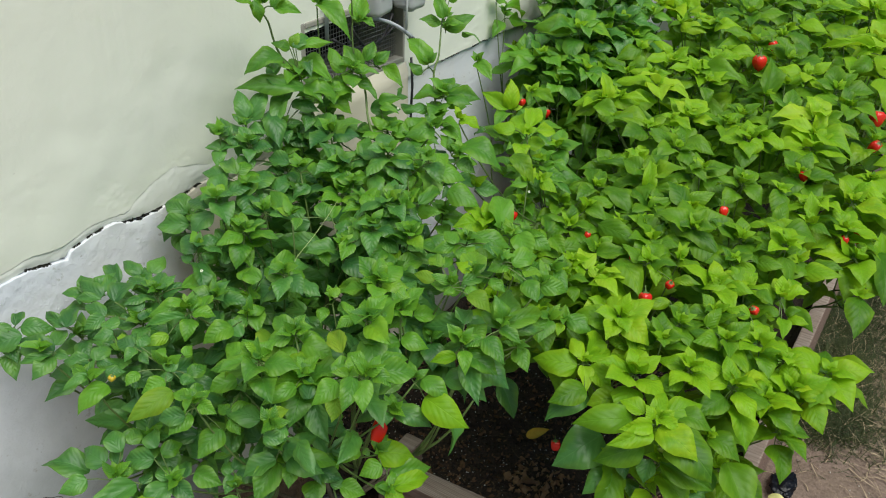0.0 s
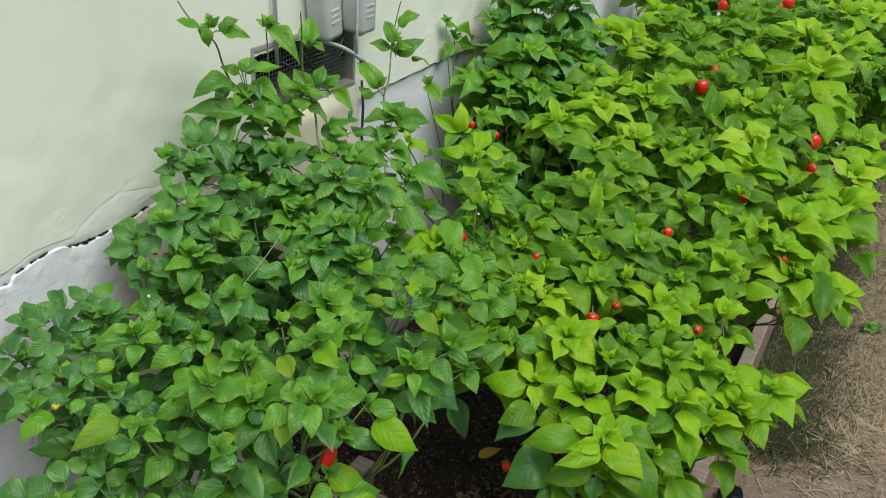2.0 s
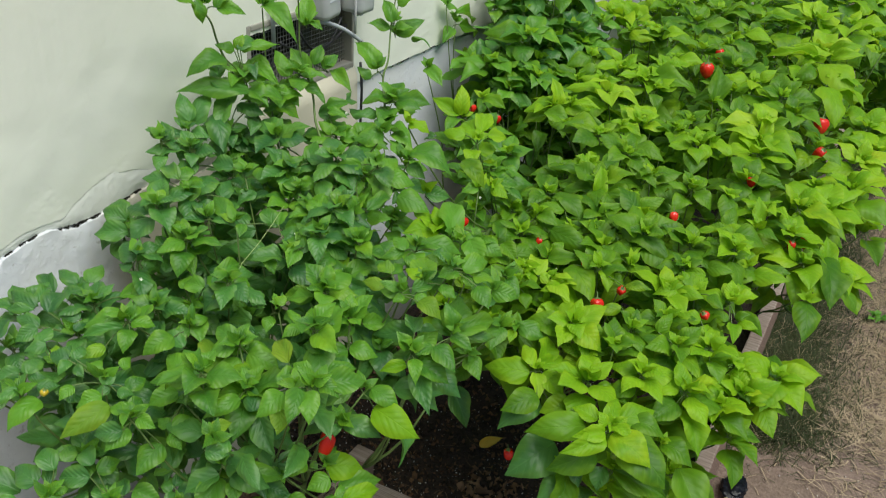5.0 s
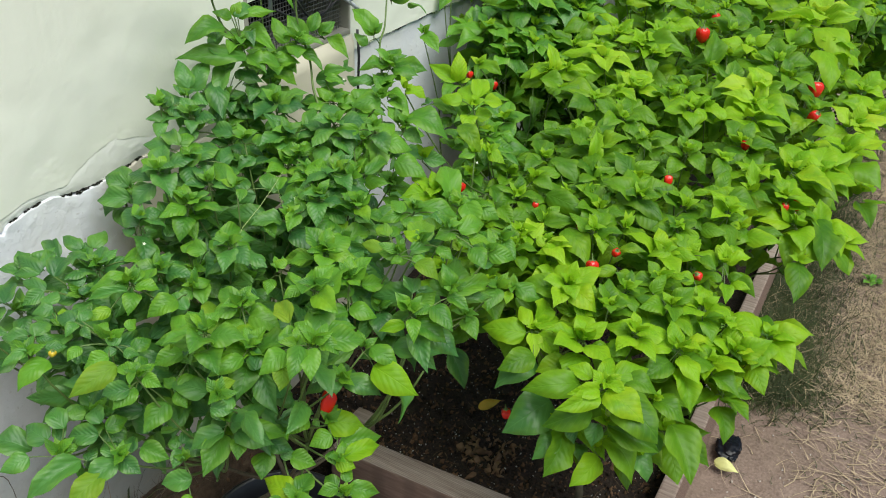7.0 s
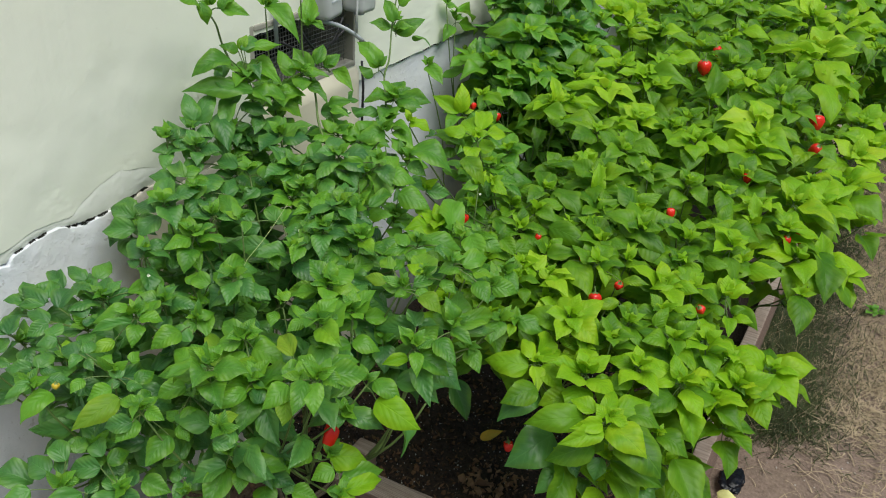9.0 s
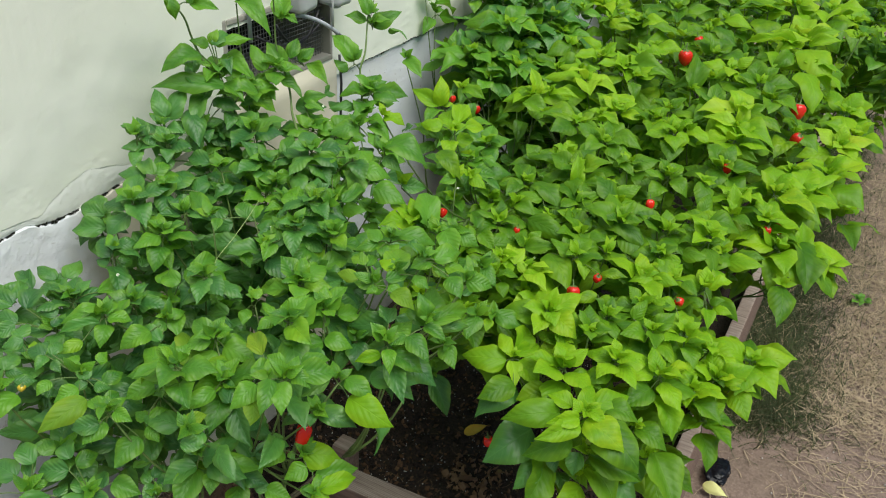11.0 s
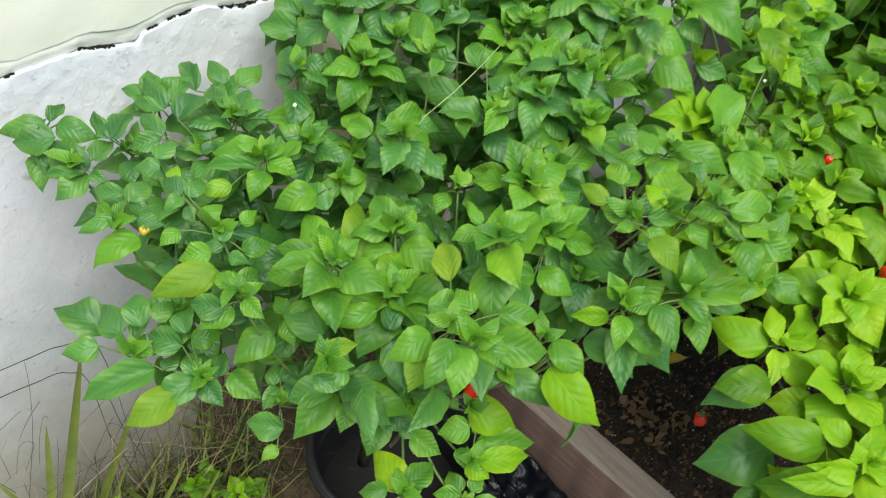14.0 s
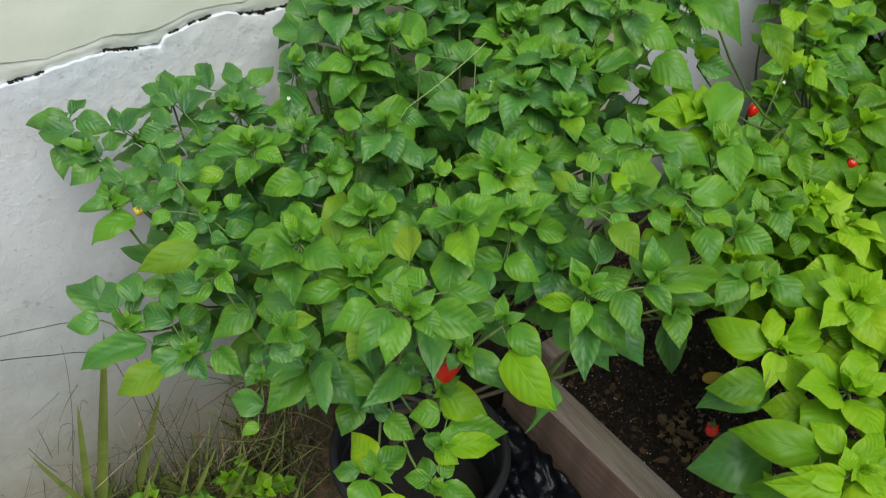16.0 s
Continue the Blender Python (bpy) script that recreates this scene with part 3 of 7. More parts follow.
crumbs("perlite", "white perlite specks in the bed soil", PERLITE, 2000, (-1.04, BED[1] - 0.01, BED[2] + 0.01, 2.4), (0.0007, 0.0026), soil_height, 11)
crumbs("bark_mulch", "brown bark chips scattered on the soil", BARK, 2600, (-1.04, BED[1] - 0.01, BED[2] + 0.01, 2.2), (0.0025, 0.010), soil_height, 12, 0.35)
crumbs("wood_chips", "pale brown wood chips heaped on the dark soil", simple("pale_wood_chip", (0.10, 0.055, 0.030), (0.32, 0.20, 0.11), 50, 0.9), 90, (-0.60, -0.47, 1.50, 1.61), (0.004, 0.013), lambda x, y: soil_height(x, y) + 0.002, 15, 0.3)
crumbs("soil_crumbs", "dark soil crumbs in the bed", SOIL, 2000, (-1.04, BED[1] - 0.01, BED[2] + 0.01, 2.4), (0.003, 0.010), soil_height, 13, 0.8)
crumbs("pebbles", "small pale stones on the dry earth", simple("pale_stone", (0.28, 0.24, 0.20), (0.50, 0.45, 0.40), 50, 0.9), 700, (-0.1, 0.9, 1.2, 3.6), (0.0015, 0.006), ground_height, 14)

blades("soil_twigs", "dry stems and twigs lying on the bed soil", BROWN_STEM, 120, lambda dice: (dice.uniform(BED[0] + 0.03, BED[1] - 0.03), dice.uniform(BED[2] + 0.02, 2.1)), (0.03, 0.11), (0.0008, 0.0018), (0.0, 0.15), soil_height, 19, 0.5)
blades("end_grass", "thin dry grass stems over the black plastic", STRAW, 240, lambda dice: (dice.uniform(-0.62, -0.12), dice.uniform(1.12, 1.33)), (0.06, 0.22), (0.0007, 0.0015), (0.2, 1.3), ground_height, 20, 0.5)


def path_spot(dice):
    while True:
        x, y = -0.10 + abs(dice.gauss(0, 0.75)), dice.gauss(2.6, 1.3)
        if y < 2.30 + 0.25 * rough(x, y, 12, 3.0) and dice.random() < 0.72:
            continue
        if rough(x, y, 9, 2.6) + 0.45 * (y - 2.05) + 0.3 * rough(x, y, 9, 9.0) > dice.uniform(-0.35, 0.35):
            break
    if x < 0.14 + dice.gauss(0, 0.04) and dice.random() < 0.8:
        x = dice.uniform(0.14, 1.4)
    return (x, y)


blades("dry_grass", "matted dry straw on the path", STRAW, 11000, path_spot, (0.04, 0.16), (0.0012, 0.0038), (0.0, 0.30), lambda x, y: ground_height(x, y) + 0.003 + 0.004 * rough(x, y, 5, 40.0), 21, 0.5)
blades("sparse_grass", "sparse olive grass in the dry straw", GRASS_OLIVE, 2800, path_spot, (0.03, 0.09), (0.0015, 0.003), (0.1, 0.9), ground_height, 22, 0.5)
edge_spot = lambda dice: (BED[1] + 0.03 + abs(dice.gauss(0, 0.11)), 2.36 + 0.06 * dice.gauss(0, 1) + 3.0 * dice.random() ** 1.6)
blades("grass_fringe", "olive grass tufts along the foot of the bed", GRASS_OLIVE, 24000, edge_spot, (0.03, 0.11), (0.0014, 0.0034), (0.1, 1.2), ground_height, 23, 0.5)
blades("straw_fringe", "dry straw along the foot of the bed", STRAW, 900, edge_spot, (0.05, 0.14), (0.0012, 0.0028), (0.1, 1.1), ground_height, 24, 0.5)


# ---------------------------------------------------------------- strip between bed and wall
def ease(t):
    t = min(1.0, max(0.0, t))
    return t * t * (3 - 2 * t)


def strip_height(x, y):
    return 0.014 + 0.012 * rough(x, y, 1, 6.0) + 0.006 * rough(x, y, 4, 25.0) - 0.03 * max(0.0, (x + 0.72) / 0.10) + 0.20 * ease((-0.985 - x) / 0.075) * ease((y - 0.85 + 0.03 * rough(x, y, 8, 9.0)) / 0.07)


LITTER = simple("brown_leafy_soil", (0.014, 0.009, 0.006), (0.19, 0.125, 0.078), 45, 0.95, 0.9, 0.012)
strip = new("planting_strip", smooth(mesh_of("planting_strip", sheet(steps(-1.07, -0.62, 36), steps(0.1, 1.34, 100), lambda x, y: (x, y, strip_height(x, y))), LITTER)))
tagged(strip, "bare brown soil with litter along the wall", "soil", kind="structure")
strip2 = new("planting_strip", smooth(mesh_of("planting_strip", sheet(steps(-1.07, -0.742, 24), steps(1.34, 1.40, 8) + steps(1.42, 5.2, 150), lambda x, y: (x, y, strip_height(x, y) + (soil_height(x, y) - 0.003 - strip_height(x, y)) * ease((y - 1.345) / 0.035))), SOIL)))
tagged(strip2, "dark soil banked up between the bed and the wall", "soil", kind="structure")
crumbs("litter", "brown leaf litter and bark along the wall", BARK, 500, (-1.05, -0.66, 0.25, 1.32), (0.004, 0.012), strip_height, 31, 0.3)
wall_spot = lambda dice: (-1.05 + abs(dice.gauss(0, 0.07)), dice.uniform(0.25, 0.98))
blades("weed_grass", "green grass blades at the foot of the wall", GRASS_GREEN, 430, wall_spot, (0.05, 0.21), (0.003, 0.009), (0.6, 1.5), strip_height, 32, 0.25)
blades("weed_tuft", "dark olive weed blades at the foot of the wall", GRASS_OLIVE, 380, lambda dice: (-1.05 + abs(dice.gauss(0, 0.11)), dice.uniform(0.3, 1.02)), (0.06, 0.20), (0.002, 0.006), (0.5, 1.5), strip_height, 36, 0.35)
blades("withered_grass", "thin withered grass at the foot of the wall", STRAW, 140, lambda dice: (-1.05 + abs(dice.gauss(0, 0.10)), dice.uniform(0.3, 1.15)), (0.08, 0.24), (0.0007, 0.0014), (0.3, 1.5), strip_height, 33, 0.4)
blades("dark_stalks", "thin dark dead stalks at the foot of the wall", TWIG, 330, lambda dice: (-1.05 + abs(dice.gauss(0, 0.05)), dice.uniform(0.35, 1.1)), (0.12, 0.36), (0.0007, 0.0016), (0.8, 1.5), strip_height, 34, 0.3)
blades("arching_grass", "thin arching grass stalks against the white footing", GRASS_OLIVE, 70, lambda dice: (-1.05 + abs(dice.gauss(0, 0.04)), dice.uniform(0.40, 0.84)), (0.26, 0.50), (0.0012, 0.0026), (1.1, 1.5), strip_height, 37, 0.30)
blades("pale_stalks", "thin pale dry grass stalks against the white footing", STRAW, 60, lambda dice: (-1.05 + abs(dice.gauss(0, 0.05)), dice.uniform(0.40, 0.95)), (0.22, 0.46), (0.0009, 0.0018), (0.9, 1.5), strip_height, 38, 0.30)
blades("dry_tangle", "tangle of dry brown stems between the wall and the pot", BROWN_STEM, 70, lambda dice: (dice.uniform(-1.04, -0.88), dice.uniform(0.70, 1.05)), (0.10, 0.34), (0.0010, 0.0026), (0.3, 1.4), strip_height, 35, 0.6)


def strap_leaf(name, label, base, tip, lean, width, material):
    """A broad grass leaf, folded along its middle and bending over."""
    a, b = Vector(base), Vector(tip)
    bm, rows = bmesh.new(), []
    for i, q in enumerate(arc(a, b, lean, 12, (0.6, -0.3, 0.1))):
        w = width * (0.75 + 0.5 * math.sin(math.pi * min(1.0, i / 12 + 0.15))) * (1 - (i / 12) ** 12) / 2
        rows.append([bm.verts.new(q + Vector((dx * 0.25 * w, dx * 0.97 * w, 0)) + Vector((0.3, -0.1, 0)) * (w * (abs(dx) - 0.6))) for dx in (-1, 0, 1)])
    for r, s in zip(rows, rows[1:]):
        for j in range(2):
            bm.faces.new((r[j], r[j + 1], s[j + 1], s[j]))
    return tagged(new(name, smooth(mesh_of(name, bm, material))), label, "grass", "grass leaves by the wall")


for base, tip, lean, width in (
        ((-0.985, 0.570, 0.0), (-0.935, 0.692, 0.610), -0.012, 0.0135), ((-0.980, 0.570, 0.0), (-0.970, 0.632, 0.453), 0.012, 0.0115),
        ((-1.000, 0.620, 0.0), (-0.930, 0.738, 0.450), -0.020, 0.0125), ((-0.985, 0.680, 0.0), (-0.970, 0.550, 0.395), 0.035, 0.0115),
        ((-0.985, 0.620, 0.0), (-0.930, 0.690, 0.270), 0.05, 0.012), ((-1.000, 0.700, 0.0), (-0.930, 0.800, 0.26), 0.05, 0.011),
        ((-0.990, 0.760, 0.0), (-0.900, 0.840, 0.22), 0.05, 0.011), ((-0.980, 0.700, 0.0), (-0.960, 0.760, 0.22), 0.02, 0.010),
        ((-0.990, 0.560, 0.0), (-0.980, 0.480, 0.30), 0.04, 0.010), ((-1.020, 0.820, 0.0), (-0.900, 0.900, 0.18), 0.05, 0.010)):
    strap_leaf("grass_leaf", "broad yellow-green grass leaf rising beside the wall", base, tip, lean, width, GRASS_GREEN)
dice = random.Random(41)
for _ in range(16):
    y = dice.uniform(0.47, 0.88)
    base = (-0.985 + dice.uniform(-0.03, 0.03), y, 0.0)
    tip = (base[0] + dice.uniform(0.0, 0.09), y + dice.gauss(0, 0.09), dice.uniform(0.15, 0.28))
    strap_leaf("grass_leaf", "broad green grass leaf arching over the litter", base, tip, dice.uniform(-0.04, 0.05), dice.uniform(0.007, 0.012), dice.choice((GRASS_GREEN, GRASS_OLIVE)))


def bowed(line, cuts=5):
    """A smooth curve through the points."""
    out = []
    for i in range(len(line) - 1):
        a, b, c, d = line[max(i - 1, 0)], line[i], line[i + 1], line[min(i + 2, len(line) - 1)]
        for k in range(cuts):
            t = k / cuts
            out.append(0.5 * (2 * b + (c - a) * t + (2 * a - 5 * b + 4 * c - d) * t * t + (3 * b - a - 3 * c + d) * t ** 3))
    return out + [line[-1]]


def dry_plant(name, label, material, *stalks):
    """A withered plant: each stalk a part of its own."""
    ob = thing(name, label, "dry weed", (-0.99, 0.70, 0.01), "withered weeds by the wall")
    for kind, radius, line in stalks:
        line = bowed([Vector(q) - ob.location for q in line])
        radii = [0.7 * radius * (0.75 + 0.25 * (i + 1) / len(line)) for i in range(len(line))]
        part(kind, tube(bmesh.new(), line, radii, 5), material, ob, soft=True)


dry_plant("crabgrass", "pale dry crabgrass with spread seed fingers", STRAW,
    ("finger", 0.0009, ((-0.930, 0.697, 0.407), (-0.930, 0.725, 0.370), (-0.930, 0.776, 0.315), (-0.930, 0.817, 0.261), (-0.930, 0.855, 0.227))),
    ("finger", 0.0008, ((-0.930, 0.855, 0.227), (-0.930, 0.891, 0.209), (-0.930, 0.922, 0.204))),
    ("finger", 0.0008, ((-0.930, 0.858, 0.215), (-0.930, 0.869, 0.164), (-0.930, 0.873, 0.097))),
    ("finger", 0.0008, ((-0.930, 0.883, 0.191), (-0.930, 0.899, 0.137), (-0.930, 0.904, 0.080))),
    ("finger", 0.0008, ((-0.930, 0.819, 0.239), (-0.930, 0.804, 0.219), (-0.930, 0.793, 0.191))),
    ("finger", 0.0008, ((-0.930, 0.849, 0.214), (-0.930, 0.840, 0.190), (-0.930, 0.827, 0.173))),
    ("finger", 0.0007, ((-0.930, 0.803, 0.370), (-0.930, 0.839, 0.309), (-0.930, 0.879, 0.242), (-0.930, 0.914, 0.176))),
    ("finger", 0.0007, ((-0.930, 0.937, 0.145), (-0.930, 0.946, 0.098), (-0.930, 0.951, 0.068))),
    ("stem", 0.001, ((-0.950, 0.610, 0.272), (-0.950, 0.663, 0.303), (-0.950, 0.720, 0.332))),
    ("stem", 0.0012, ((-0.930, 0.697, 0.407), (-0.945, 0.690, 0.2), (-0.96, 0.68, 0.01))))
dry_plant("dead_weed", "dark dead weed stem with small side shoots", TWIG,
    ("side_shoot", 0.0012, ((-0.990, 0.720, 0.456), (-0.990, 0.726, 0.388), (-0.990, 0.734, 0.316), (-0.990, 0.752, 0.219), (-0.990, 0.762, 0.134), (-0.990, 0.754, 0.055))),
    ("side_shoot", 0.0007, ((-0.990, 0.710, 0.442), (-0.990, 0.716, 0.423), (-0.990, 0.720, 0.428))),
    ("side_shoot", 0.0007, ((-0.990, 0.713, 0.354), (-0.990, 0.726, 0.339), (-0.990, 0.732, 0.320))),
    ("side_shoot", 0.0007, ((-0.990, 0.739, 0.298), (-0.990, 0.757, 0.294), (-0.990, 0.764, 0.299))))
dry_plant("dry_weed", "tangle of dry brown weed stems by the pot", BROWN_STEM,
    ("stem", 0.0016, ((-0.950, 0.760, 0.291), (-0.950, 0.795, 0.264), (-0.950, 0.835, 0.225))),
    ("stem", 0.0014, ((-0.950, 0.775, 0.339), (-0.950, 0.813, 0.349), (-0.950, 0.857, 0.361), (-0.950, 0.886, 0.346))),
    ("stem", 0.0012, ((-0.950, 0.788, 0.364), (-0.950, 0.786, 0.310), (-0.950, 0.773, 0.261), (-0.950, 0.742, 0.193))),
    ("stem", 0.0012, ((-0.950, 0.840, 0.273), (-0.950, 0.864, 0.297), (-0.950, 0.887, 0.326))),
    ("stem", 0.0014, ((-0.940, 0.886, 0.248), (-0.940, 0.882, 0.292), (-0.940, 0.900, 0.316), (-0.940, 0.913, 0.344))),
    ("stem", 0.0012, ((-0.950, 0.752, 0.335), (-0.950, 0.772, 0.373), (-0.950, 0.777, 0.384))))
dry_plant("dead_grass", "thin grey dead grass stalks against the wall", TWIG,
    ("stalk", 0.0007, ((-1.040, 0.602, 0.348), (-1.040, 0.622, 0.383), (-1.040, 0.645, 0.411))),
    ("stalk", 0.0006, ((-1.040, 0.616, 0.268), (-1.040, 0.628, 0.329), (-1.040, 0.643, 0.373), (-1.040, 0.649, 0.362))),
    ("stalk", 0.0006, ((-1.040, 0.567, 0.381), (-1.040, 0.595, 0.397), (-1.040, 0.618, 0.411))),
    ("stalk", 0.0006, ((-1.040, 0.583, 0.276), (-1.040, 0.601, 0.336), (-1.040, 0.619, 0.324), (-1.040, 0.597, 0.275))),
    ("stalk", 0.0007, ((-1.030, 0.572, 0.364), (-1.030, 0.573, 0.326), (-1.030, 0.573, 0.286))),
    ("stalk", 0.0006, ((-1.040, 0.679, 0.306), (-1.040, 0.707, 0.326), (-1.040, 0.729, 0.338))))
dry_plant("dead_grass", "thin dark dead grass stalks leaning out from the wall", TWIG,
    ("stalk", 0.0006, ((-1.040, 0.644, 0.504), (-1.040, 0.639, 0.449), (-1.040, 0.624, 0.358), (-1.040, 0.600, 0.257))),
    ("stalk", 0.0007, ((-1.030, 0.649, 0.159), (-1.030, 0.667, 0.228), (-1.030, 0.658, 0.244))),
    ("stalk", 0.0009, ((-1.030, 0.550, 0.333), (-1.030, 0.559, 0.287), (-1.030, 0.571, 0.247))),
    ("stalk", 0.0008, ((-1.020, 0.719, 0.179), (-1.020, 0.741, 0.176), (-1.020, 0.760, 0.154))),
    ("stalk", 0.0009, ((-0.700, 0.480, 0.925), (-0.787, 0.571, 0.814), (-0.830, 0.617, 0.760), (-0.870, 0.657, 0.707), (-0.930, 0.710, 0.60), (-0.99, 0.74, 0.3), (-1.0, 0.74, 0.01))),
    ("stalk", 0.0009, ((-0.670, 0.490, 0.925), (-0.758, 0.559, 0.815), (-0.850, 0.615, 0.695), (-0.939, 0.670, 0.571), (-0.985, 0.705, 0.44), (-1.0, 0.72, 0.01))))


# ---------------------------------------------------------------- leaves
OUTLINE = ((0.0, 0.03), (0.02, 0.14), (0.06, 0.27), (0.13, 0.39), (0.23, 0.470), (0.35, 0.50), (0.48, 0.480), (0.61, 0.405), (0.73, 0.295), (0.84, 0.170), (0.93, 0.070), (1.0, 0.003))
ACROSS = (-1, -0.68, -0.34, 0, 0.34, 0.68, 1)


def leaf_rows(arch, fold, twist, wave, seed):
    """Rows of places across a leaf 1 long and 1 wide, stalk at the origin, tip at (0, 1, 0)."""
    rows = []
    for s, w in OUTLINE:
        row = []
        for u in ACROSS:
            z = arch * 4 * s * (1 - s) - arch * 0.9 * s * s * (1 - s) + fold * abs(u) * w * 2 + twist * u * w * (s - 0.5) * 2
            z += wave * math.sin(9 * s + seed + (2.0 if u > 0 else 0.0)) * abs(u) ** 1.5 * w * 2
            z += 0.045 * math.sin(math.pi * abs(u)) * w * 2 + 0.014 * math.sin(19 * s - 5 * abs(u) + seed) * math.sin(math.pi * abs(u))
            z += 0.13 * (s - s ** 2.6)
            edge = 1.0 + 0.035 * math.sin(12 * s + 2 * seed + 3 * u) + 0.02 * math.sin(29 * s + seed)
            row.append((u * w * edge + 0.16 * math.sin(1.3 * seed + 1) * s * s * (1 - s) * 2 + 0.05 * math.sin(2.1 * seed) * s ** 5, s - 0.05 * abs(u) * w, z))
        rows.append(row)
    return rows


SHAPES = [leaf_rows(*a) for a in ((0.08, -0.02, 0.05, 0.06, 0), (0.13, -0.05, -0.10, 0.08, 1), (0.05, 0.12, 0.10, 0.06, 2), (0.17, -0.02, 0.0, 0.09, 3), (0.10, -0.06, 0.14, 0.07, 4), (0.20, -0.04, -0.08, 0.06, 5), (0.04, 0.16, -0.05, 0.08, 6), (0.11, 0.04, 0.18, 0.10, 7), (0.14, 0.10, -0.14, 0.11, 8), (0.07, -0.08, 0.08, 0.09, 9), (0.21, 0.06, 0.10, 0.07, 10), (0.10, 0.14, 0.02, 0.10, 11))]


def leaf_faces(start, rows, wide):
    return [(start + wide * i + j, start + wide * i + j + 1, start + wide * (i + 1) + j + 1, start + wide * (i + 1) + j) for i in range(rows - 1) for j in range(wide - 1)]


def foliage_mesh(name, blades_at, material, coarse=False):
    """One mesh of leaves: each is a shape's number and a pose."""
    verts, faces, uvs = [], [], []
    for shape, m in blades_at:
        start = len(verts)
        rows = SHAPES[shape]
        if coarse:
            rows = [row[::3] for row in rows[0:1] + rows[2:9:2] + rows[-1:]]
        for row in rows:
            for p in row:
                verts.append(m @ Vector(p))
                uvs.append((p[0] + 0.5, p[1]))
        faces += leaf_faces(start, len(rows), len(rows[0]))
    me = bpy.data.meshes.new(name)
    me.from_pydata(verts, [], faces)
    layer = me.uv_layers.new(name="leaf")
    index = np.empty(len(me.loops), dtype=np.int32)
    me.loops.foreach_get("vertex_index", index)
    layer.data.foreach_set("uv", np.array(uvs, dtype=np.float32)[index].ravel())
    me.materials.append(material)
    return smooth(me)


LEAF_MESH = {(m.name, k): foliage_mesh("leaf", [(k, Matrix())], m) for m in (LEAF_DEEP, LEAF_FRESH, LEAF_SUNNY, LEAF_LIME, LEAF_PALE, LEAF_YELLOW) for k in range(len(SHAPES))}
SUNWARD = Vector((0.42, -0.46, 0.78))


def leaf_pose(base, tip, width, dice, loose=0.30, facing=SUNWARD):
    """A leaf from base to tip that turns its face up and out towards the open yard."""
    base, tip = Vector(base), Vector(tip)
    along = tip - base
    face = facing + Vector((dice.gauss(0, loose), dice.gauss(0, loose), dice.gauss(0, loose * 0.6)))
    across = along.cross(face).normalized()
    up = across.cross(along).normalized()
    m = Matrix.Identity(4)
    m.col[0][:3], m.col[1][:3], m.col[2][:3], m.col[3][:3] = across * width, along, up * along.length, base
    return m


def plant(label, base, group="pepper plants", name="pepper_plant"):
    ob = thing(name, label, "pepper plant", base, group)
    return {"thing": ob, "base": Vector(base), "leaves": [], "nodes": [], "canes": [], "more": {}, "dice": random.Random(len(label) * 31 + int(base[1] * 1000))}


def lay(p, material, m, base, tip, width):
    """File one leaf under its plant: as an object, or past the first 300 with the crowd."""
    shape = p["dice"].randrange(len(SHAPES))
    m = Matrix.Translation(-p["base"]) @ m
    if len(p["leaves"]) < 300:
        ob = new("leaf", LEAF_MESH[material.name, shape])
        ob.parent, ob.matrix_basis = p["thing"], m
    else:
        p["more"].setdefault(material.name, (material, []))[1].append((shape, m))
    p["leaves"].append((Vector(base), Vector(tip), width))


def grow(p, material, *rows):
    """Leaves of one colour on a plant: the stalk's end, the tip and the width of each."""
    for x, y, z, tx, ty, tz, w in rows:
        lay(p, material, leaf_pose((x, y, z), (tx, ty, tz), w, p["dice"], 0.14), (x, y, z), (tx, ty, tz), w)


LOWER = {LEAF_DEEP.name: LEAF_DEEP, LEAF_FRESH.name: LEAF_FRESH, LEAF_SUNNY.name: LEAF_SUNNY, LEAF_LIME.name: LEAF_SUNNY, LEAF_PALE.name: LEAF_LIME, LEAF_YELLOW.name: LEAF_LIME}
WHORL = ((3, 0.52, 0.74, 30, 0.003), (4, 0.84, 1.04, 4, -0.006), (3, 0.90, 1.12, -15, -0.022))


def whorl(p, at, material, length, tiers=WHORL, lean=0.45):
    """A shoot tip: leaves in a spiral, the young ones steep, the older ones long and drooping.
    It leaves room for the leaves that the plant already holds there."""
    dice, at = p["dice"], Vector(at)
    axis = (Vector((0, 0, 1)) + SUNWARD * lean + Vector((dice.gauss(0, 0.14), dice.gauss(0, 0.14), 0))).normalized()
    first = axis.orthogonal().normalized()
    second = axis.cross(first)
    taken = []
    for b, t, w in p["leaves"]:
        if (b - at).length < 0.55 * length + 0.008 and (t - at).length > (b - at).length:
            taken.append(math.atan2((t - at).dot(second), (t - at).dot(first)))
    room = 0.40 + 0.09 * min(len(taken), 4)
    turn = dice.uniform(0, math.tau)
    for k, (count, short, long, rise, drop) in enumerate(tiers):
        for _ in range(count):
            turn += 2.4 + dice.uniform(-0.22, 0.22)
            if any(abs((turn - a + math.pi) % math.tau - math.pi) < room for a in taken) or dice.random() < 0.10:
                continue
            l, e = length * dice.uniform(short, long), radians(rise + dice.gauss(0, 9))
            flat = math.cos(turn) * first + math.sin(turn) * second
            d = math.cos(e) * flat + math.sin(e) * axis
            b = at + flat * (0.10 + 0.05 * k) * length + axis * drop
            t = b + d * l
            if min(b.x, t.x) < FACE + 0.03:
                continue
            w = l * dice.uniform(0.64, 0.80)
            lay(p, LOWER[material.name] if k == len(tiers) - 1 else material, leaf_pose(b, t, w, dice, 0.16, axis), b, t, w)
    p["nodes"].append(at)


